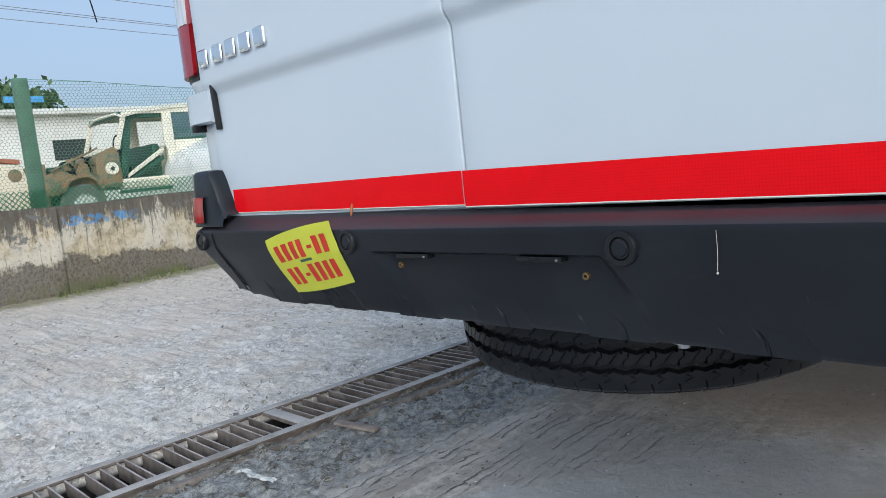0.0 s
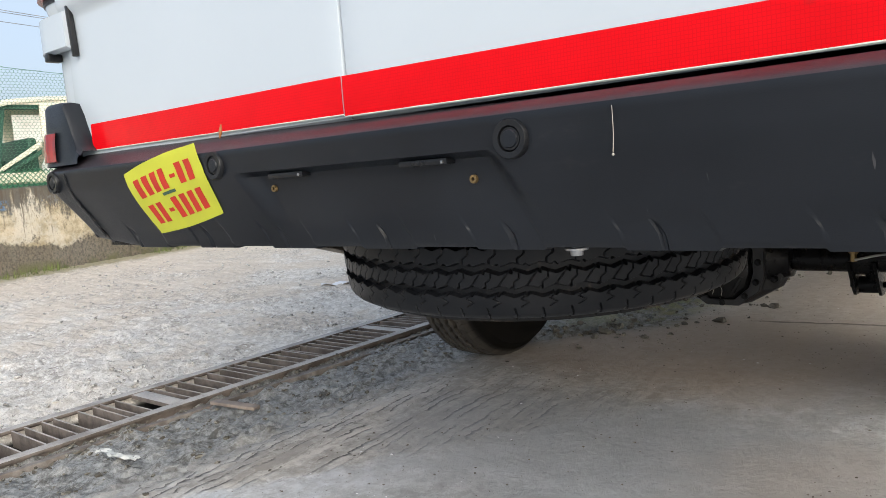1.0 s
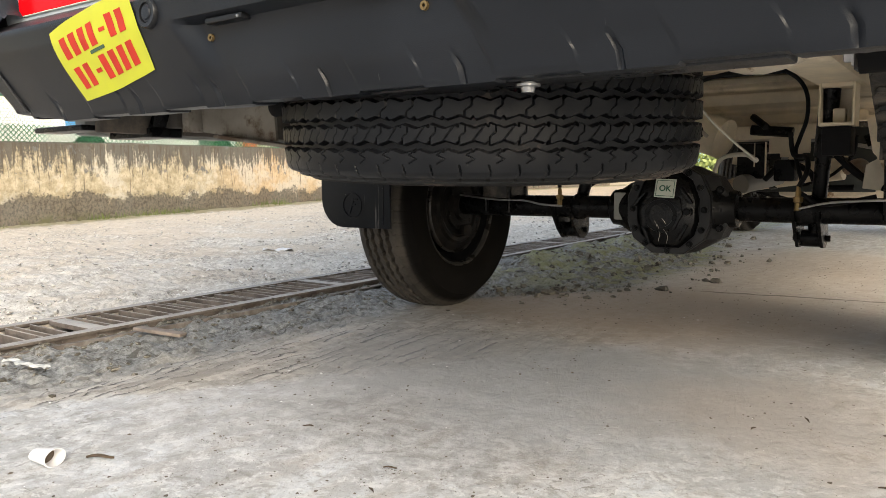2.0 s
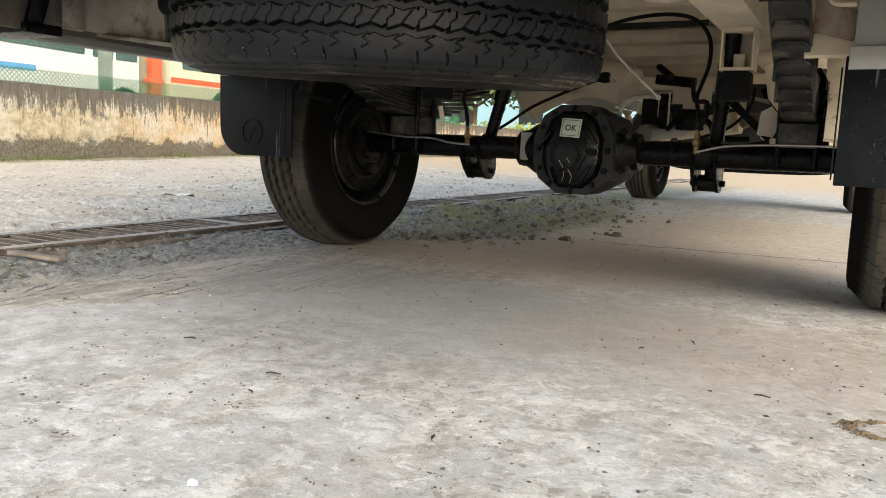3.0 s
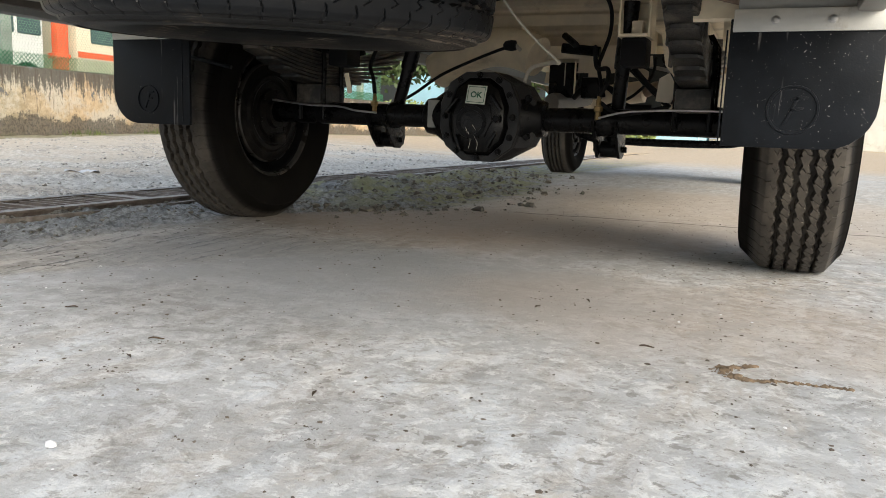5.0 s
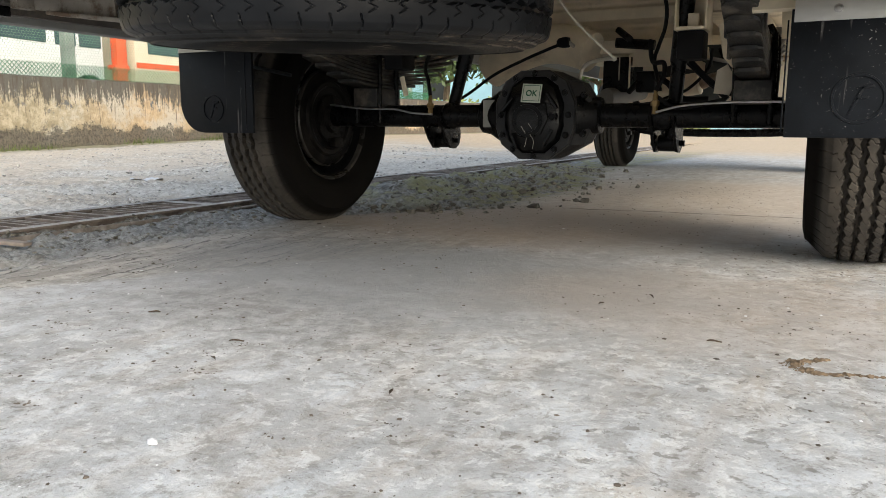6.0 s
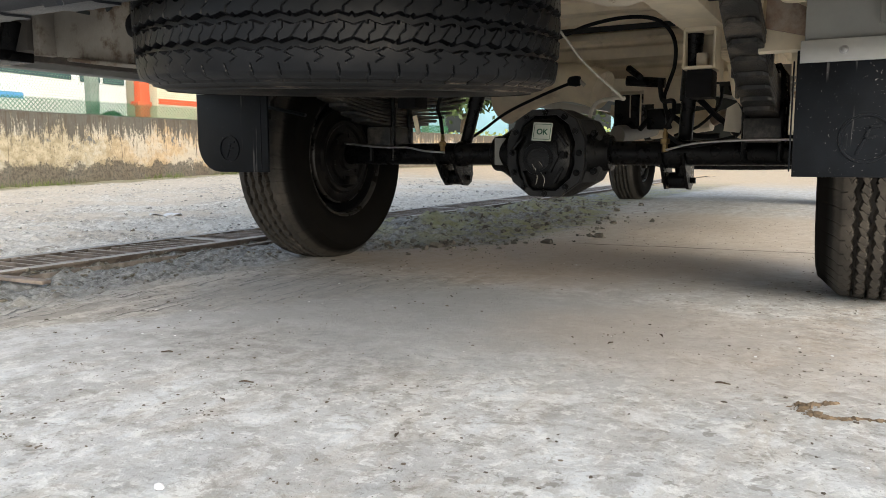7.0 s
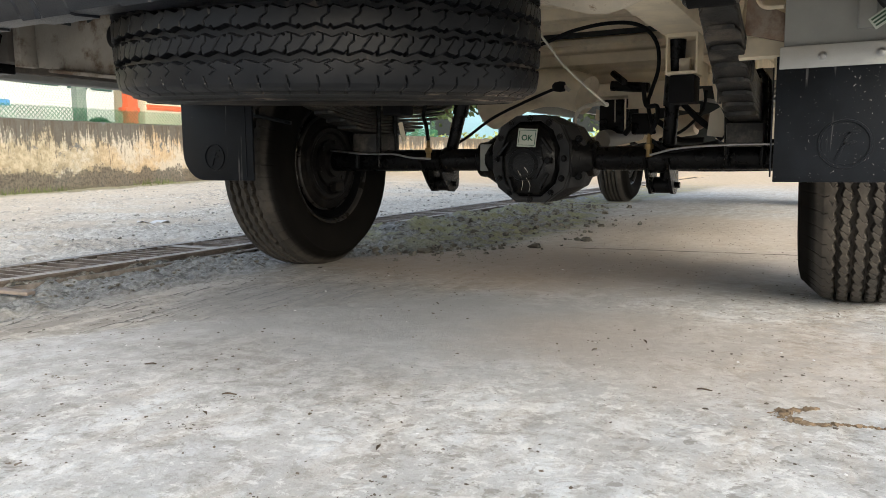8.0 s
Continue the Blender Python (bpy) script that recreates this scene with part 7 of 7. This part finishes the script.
jeep_side(JX - 0.04, 0.04)
jeep_side(JX - 1.44, 0.04)
rows = []
for y, z in ((2.36, 2.10), (2.38, 2.13), (2.7, 2.20), (3.1, 2.245), (3.5, 2.265), (4.9, 2.26), (4.95, 2.2)):
    rows.append([(JX - 1.46 + 1.5 * i / 12, y, z - 0.075 * (2 * i / 12 - 1) ** 4) for i in range(13)])
roof_bm = grid_mesh("roof", rows)
bmesh.ops.solidify(roof_bm, geom=roof_bm.faces[:], thickness=0.03)
part("roof", roof_bm, JEEP_CREAM, jeep, "pale cream pressed roof")
part("screen_foot", box(JX - 1.40, JX - 0.04, 2.20, 2.27, 1.53, 1.60, 0.01), JEEP_CREAM, jeep)
part("screen_top", box(JX - 1.40, JX - 0.04, 2.38, 2.45, 2.06, 2.12, 0.01), JEEP_GREEN, jeep)
part("scuttle", prism([(1.92, 1.46), (2.2, 1.54), (2.2, 1.40), (1.92, 1.36)], "x", JX - 1.38, JX - 0.05, 0.01), JEEP_RUST, jeep)
part("bulkhead", box(JX - 1.38, JX - 0.06, 1.95, 1.99, 0.80, 1.42, 0.01), JEEP_RUST, jeep)
part("engine_block", box(JX - 0.95, JX - 0.45, 1.35, 1.9, 0.75, 1.28, 0.04), INSIDE, jeep, "dark greasy engine block")
part("rocker_cover", box(JX - 0.85, JX - 0.58, 1.40, 1.86, 1.285, 1.38, 0.03), JEEP_GREEN, jeep)
part("air_cleaner", lathe([(0.02, 0.0), (0.13, 0.0), (0.13, 0.09), (0.02, 0.11)], 20, "z", (JX - 0.36, 1.66, 1.30)), JEEP_RUST, jeep)
part("radiator", box(JX - 1.1, JX - 0.25, 1.20, 1.28, 0.80, 1.42, 0.015), JEEP_RUST, jeep)
part("inner_wing", prism([(1.20, 0.95), (1.97, 0.95), (1.97, 1.30), (1.75, 1.42), (1.62, 1.22), (1.45, 1.34), (1.22, 1.24)], "x", JX - 0.20, JX - 0.16, 0.01), JEEP_RUST, jeep, "torn rusty inner wing")
part("wing_arch", prism([(1.36 + 0.0, 0.98), (1.44, 1.16), (1.60, 1.22), (1.80, 1.22), (1.95, 1.14), (1.99, 0.98), (1.93, 1.0), (1.88, 1.10), (1.78, 1.17), (1.62, 1.17), (1.49, 1.12), (1.42, 0.98)], "x", JX - 0.16, JX + 0.02, 0.005), JEEP_RUST, jeep)
for y, z, r in ((1.50, 1.36, 0.02), (1.72, 1.44, 0.016), (1.88, 1.40, 0.022)):
    part("engine_hose", tube([(JX - 0.5, y, z - 0.14), (JX - 0.35, y + 0.03, z + 0.05), (JX - 0.15, y + 0.10, z), (JX - 0.10, y + 0.14, z - 0.2)], r, 7), RUBBER, jeep)
part("bonnet_stay", tube([(JX - 0.12, 1.3, 1.30), (JX - 0.12, 2.0, 1.60)], 0.015, 6, smooth=0), JEEP_RUST, jeep)
part("vent_ring", lathe([(0.03, -0.01), (0.03, 0.03), (0.085, 0.04), (0.10, 0.0)], 20, "x", (JX + 0.0, 2.13, 1.27)), JEEP_CREAM, jeep, "round vent in the rusty cowl")
part("vent_core", lathe([(0.001, 0.03), (0.032, 0.03), (0.032, 0.0)], 14, "x", (JX + 0.005, 2.13, 1.27)), INSIDE, jeep)
part("door_post", prism([(2.27, 1.10), (2.38, 1.10), (2.56, 2.07), (2.44, 2.07)], "x", JX - 0.16, JX - 0.06, 0.01), JEEP_GREEN, jeep)
part("door_header", box(JX - 0.16, JX - 0.05, 2.45, 3.02, 2.02, 2.08, 0.01), JEEP_GREEN, jeep)
part("door_brace", prism([(2.30, 1.12), (2.36, 1.10), (3.0, 1.48), (3.0, 1.56)], "x", JX - 0.10, JX - 0.06, 0.008), JEEP_CREAM, jeep)
part("door_brace", prism([(2.42, 1.10), (2.52, 1.10), (3.0, 1.36), (3.0, 1.43)], "x", JX - 0.12, JX - 0.08, 0.008), JEEP_GREEN, jeep)
part("seat_back", box(JX - 1.3, JX - 0.2, 2.86, 3.0, 1.10, 1.62, 0.05), JEEP_GREEN, jeep, "dark green seat back")
part("seat_cushion", box(JX - 1.3, JX - 0.2, 2.5, 2.88, 1.10, 1.30, 0.05), JEEP_GREEN, jeep)
part("steering_wheel", lathe([(0.17, -0.012), (0.185, 0.0), (0.17, 0.012), (0.158, 0.0)], 26, "y", (JX - 0.42, 2.42, 1.62), closed=True), RUBBER, jeep)
part("dashboard", box(JX - 1.36, JX - 0.1, 2.27, 2.36, 1.36, 1.56, 0.03), INSIDE, jeep)
part("running_board", box(JX - 0.03, JX + 0.08, 2.2, 4.6, 0.88, 0.93, 0.01), JEEP_GREEN, jeep)
part("side_window", box(JX - 0.05, JX - 0.02, 3.18, 4.60, 1.65, 2.07, 0.005), CAR_GLASS, jeep)
part("window_frame", box(JX - 0.018, JX + 0.006, 3.18, 4.60, 1.65, 1.68, 0.004), JEEP_GREEN, jeep)
for y in (1.70, 4.30):
    for x in (JX - 0.16, JX - 1.26):
        w = part("wheel", lathe([(0.17, -0.08), (0.27, -0.10), (0.31, -0.09), (0.325, -0.06), (0.33, 0.0), (0.325, 0.06), (0.31, 0.09), (0.27, 0.10), (0.17, 0.08)], 40, "x", (x, y, YARD + 0.36), closed=True), JEEP_TYRE, jeep, "worn grey tyre")
        part("rim", lathe([(0.17, -0.06), (0.185, 0.085), (0.15, 0.05), (0.11, 0.06), (0.07, 0.05), (0.05, 0.09), (0.001, 0.09)], 28, "x", (x, y, YARD + 0.36)), CAR_WHITE, w, "white steel rim")

# red-roofed scrap beside it
scrap = part("scrap_car", prism([(-2.6, YARD), (0.93, YARD), (0.96, 1.25), (0.90, 1.43), (0.0, 1.55), (-0.5, 1.60), (-0.9, 1.95), (-2.6, 2.0)], "x", -12.6, -11.0, 0.06), CAR_CREAM)
thing(scrap, "scrapped cream car body with a faded red bonnet", "car")
part("bonnet", prism([(0.90, 1.435), (0.0, 1.555), (-0.45, 1.60), (-0.45, 1.66), (0.0, 1.61), (0.90, 1.50)], "x", -12.5, -11.03, 0.01), ROOF_RED, scrap, "faded red bonnet")
part("lamp", lathe([(0.001, 0.03), (0.08, 0.02), (0.09, 0.0)], 20, "x", (-11.0, 0.80, 1.28)), JEEP_RUST, scrap)
part("wheel", lathe([(0.10, -0.08), (0.30, -0.09), (0.32, 0.0), (0.30, 0.09), (0.10, 0.08)], 30, "x", (-11.0, 0.25, YARD + 0.32)), RUBBER, scrap)


def side_windows(owner, x, spans, z0, z1):
    for a, b in spans:
        part("window", box(x - 0.02, x + 0.012, a, b, z0, z1, 0.02), CAR_GLASS, owner)


# white ambulance parked side on
wv = part("parked_van", prism([(3.0, YARD + 0.28), (6.30, YARD + 0.28), (6.30, 2.5), (5.3, 2.55), (4.35, 2.5), (3.85, 1.72), (3.10, 1.42), (3.0, 1.2)], "x", -11.2, -9.5, 0.06), CAR_WHITE)
thing(wv, "white van with a blue stripe parked behind the fence", "van", "parked vehicles")
part("windscreen", prism([(4.02, 1.50), (5.32, 1.47), (5.32, 2.36), (4.48, 2.36)], "x", -9.51, -9.485, 0.01), CAR_GLASS, wv)
side_windows(wv, -9.49, ((5.46, 5.80), (5.86, 6.24)), 1.46, 2.30)
part("blue_stripe", box(-9.494, -9.488, 3.4, 4.56, 1.15, 1.24, 0.0), BLUE, wv)
part("blue_stripe", box(-9.494, -9.488, 3.1, 3.9, 1.50, 1.58, 0.0), BLUE, wv)
for y in (3.75, 6.0):
    part("wheel", lathe([(0.08, -0.1), (0.32, -0.1), (0.34, 0.0), (0.32, 0.1), (0.08, 0.1)], 30, "x", (-9.6, y, YARD + 0.34)), RUBBER, wv)

post = part("orange_post", box(-9.62, -9.48, 6.52, 6.72, YARD, 2.3, 0.015), ORANGE)
thing(post, "orange painted steel post", "post")
part("foot_plate", box(-9.64, -9.46, 6.46, 6.74, 1.16, 1.24, 0.01), ORANGE, post)

bus = part("parked_bus", prism([(6.9, YARD + 0.3), (12.5, YARD + 0.3), (12.5, 2.9), (7.4, 2.9), (6.95, 2.2)], "x", -11.8, -9.55, 0.07), CAR_CREAM)
thing(bus, "cream minibus with a red lower stripe parked behind the fence", "bus", "parked vehicles")
side_windows(bus, -9.54, ((7.2, 8.5), (8.62, 9.7), (9.82, 10.9), (11.02, 12.2)), 1.46, 2.35)
part("red_stripe", box(-9.546, -9.535, 6.95, 12.45, 1.22, 1.31, 0.0), ORANGE, bus)
for y in (8.2, 11.6):
    part("wheel", lathe([(0.08, -0.12), (0.38, -0.12), (0.40, 0.0), (0.38, 0.12), (0.08, 0.12)], 30, "x", (-9.66, y, YARD + 0.40)), RUBBER, bus)

# low building across the yard
shed = empty("shed", (-20, 4, YARD), "long whitewashed shed with dark window openings", "building")
part("wall", box(-24, -20, -14, 16, YARD, 3.05, 0.02), BUILDING, shed)
part("roof", box(-24.3, -19.7, -14.3, 16.3, 3.05, 3.2, 0.03), BUILDING, shed)
for y in (-6.0, -1.6, 4.08, 8.2, 11.5):
    w = part("window", box(-20.02, -19.97, y, y + 0.9, 1.92, 2.42, 0.0), INSIDE, shed, "dark window opening")
    part("window_frame", box(-20.0, -19.94, y - 0.06, y + 0.96, 2.42, 2.50, 0.01), BUILDING, w)

far_house = empty("house", (-9, 34, 0), "pale blue house beyond the yard", "building")
part("wall", box(-22, -2.5, 34, 40, 0, 4.2, 0.03), BLUE_PALE, far_house)
part("roof", box(-22.4, -2.1, 33.6, 40.4, 4.2, 4.5, 0.03), BUILDING, far_house)
for x in (-19, -15, -11, -7):
    part("window", box(x, x + 1.3, 33.97, 34.02, 1.6, 2.9, 0.0), INSIDE, far_house)
shop = empty("workshop", (10, 30, 0), "cream workshop wall beyond the van", "building")
part("wall", box(-2.0, 26, 38, 44, 0, 4.5, 0.03), BUILDING, shop)
part("roof", box(-2.4, 26.4, 37.6, 44.4, 4.5, 4.8, 0.03), BUILDING, shop)


def tree(at, height, spread, seed, label):
    """Tapered trunk with limbs and many small leaf clumps."""
    g = random.Random(seed)
    t = empty("tree", at, label, "tree", "trees beyond the yard")
    x0, y0, z0 = at
    bm = bmesh.new()
    tips = []

    def limb(a, b, ra, rb, deep):
        line = [a.lerp(b, i / 4) + Vector((g.uniform(-1, 1), g.uniform(-1, 1), 0)) * 0.04 * (a - b).length * (0 < i < 4) for i in range(5)]
        rings = []
        for i, q in enumerate(line):
            r = ra + (rb - ra) * i / 4
            rings.append([bm.verts.new(q + Vector((r * math.cos(k * 1.047), r * math.sin(k * 1.047), 0))) for k in range(6)])
        for p, q in zip(rings, rings[1:]):
            for k in range(6):
                bm.faces.new((p[k], p[(k + 1) % 6], q[(k + 1) % 6], q[k]))
        if deep == 0:
            tips.append(b)
            return
        for _ in range(4):
            a2 = g.uniform(0, 6.3)
            d = Vector((math.cos(a2), math.sin(a2), g.uniform(0.3, 1.0))).normalized() * spread * (0.62 if deep == 2 else 0.42) * g.uniform(0.7, 1.2)
            limb(b, b + d, rb * 0.7, rb * 0.35, deep - 1)

    limb(Vector(at), Vector((x0, y0, z0 + height * 0.45)), 0.22, 0.14, 2)
    part("trunk", bm, BARK, t)
    lv, lf = [], []
    for tip in tips:
        for _ in range(420):
            q = tip + Vector((g.gauss(0, 1), g.gauss(0, 1), g.gauss(0, 0.8))) * spread * 0.20
            s = g.uniform(0.08, 0.18)
            a = Vector((g.uniform(-1, 1), g.uniform(-1, 1), g.uniform(-1, 1))).normalized() * s
            b = a.orthogonal().normalized() * s * 0.5
            k = len(lv)
            lv += [tuple(q - a), tuple(q + b), tuple(q + a), tuple(q - b)]
            lf.append((k, k + 1, k + 2, k + 3))
    tagged(link_mesh("crown", from_arrays("crown", lv, lf), LEAVES, t, angle=0), kind="stuff")


tree((-27, 4.7, YARD), 5.6, 1.8, 1, "broad dusty green tree behind the shed")
tree((-14, 27, 0), 4.5, 2.4, 3, "small green tree in front of the pale house")
tree((-8, 29, 0), 4.2, 2.2, 4, "small green tree in front of the pale house")
hedge_rng = random.Random(8)
hv, hf = [], []
for _ in range(9000):
    x, y, z = hedge_rng.uniform(-24, -3), 24 + abs(hedge_rng.gauss(0, 0.5)), hedge_rng.uniform(0.0, 1.25) * hedge_rng.uniform(0.6, 1.0)
    a = Vector((hedge_rng.uniform(-1, 1), hedge_rng.uniform(-1, 1), hedge_rng.uniform(-1, 1))).normalized() * 0.11
    b = a.orthogonal().normalized() * 0.06
    k, q = len(hv), Vector((x, y, z + 0.1))
    hv += [tuple(q - a), tuple(q + b), tuple(q + a), tuple(q - b)]
    hf.append((k, k + 1, k + 2, k + 3))
tagged(link_mesh("hedge", from_arrays("hedge", hv, hf), HEDGE, angle=0), "low bright green hedge far across the yard", "hedge", kind="stuff")

sign = part("blue_sign", box(-24.8, -24.7, 4.35, 5.46, 3.97, 4.16, 0.02), BLUE)
thing(sign, "blue sign board on a pole beside the tree", "sign")
part("sign_pole", tube([(-24.75, 4.8, YARD), (-24.75, 4.8, 3.95)], 0.05, 8, smooth=0), GREY_PAINT, sign)

# overhead wires and a cut cable end
for z0, z1 in ((6.19, 5.94), (6.12, 5.89), (5.85, 5.63), (6.72, 6.49)):
    slope = (z1 - z0) / 4.73
    thing(part("overhead_wire", tube([(-22, 3.95 + d, z0 + slope * d + 0.0004 * (d * (d - 30))) for d in (-26, -14, -6, 0, 4.7, 12, 20, 30)], 0.010, 5), GREY_WIRE), "thin grey overhead power line", "wire", "power lines")
thing(part("hanging_cable", tube([(-22, 6.24, 6.75), (-22, 6.30, 6.45), (-22, 6.40, 5.87)], 0.022, 6), BLACK_PLASTIC), "short black cable end hanging from the power lines", "cable")
# kerb on the far side of the drive
kerb = part("kerb", box(4.2, 4.5, -3, 20, -0.05, 0.16, 0.02), BUILDING)
tagged(kerb, "low pale kerb along the drive", "kerb", kind="structure")
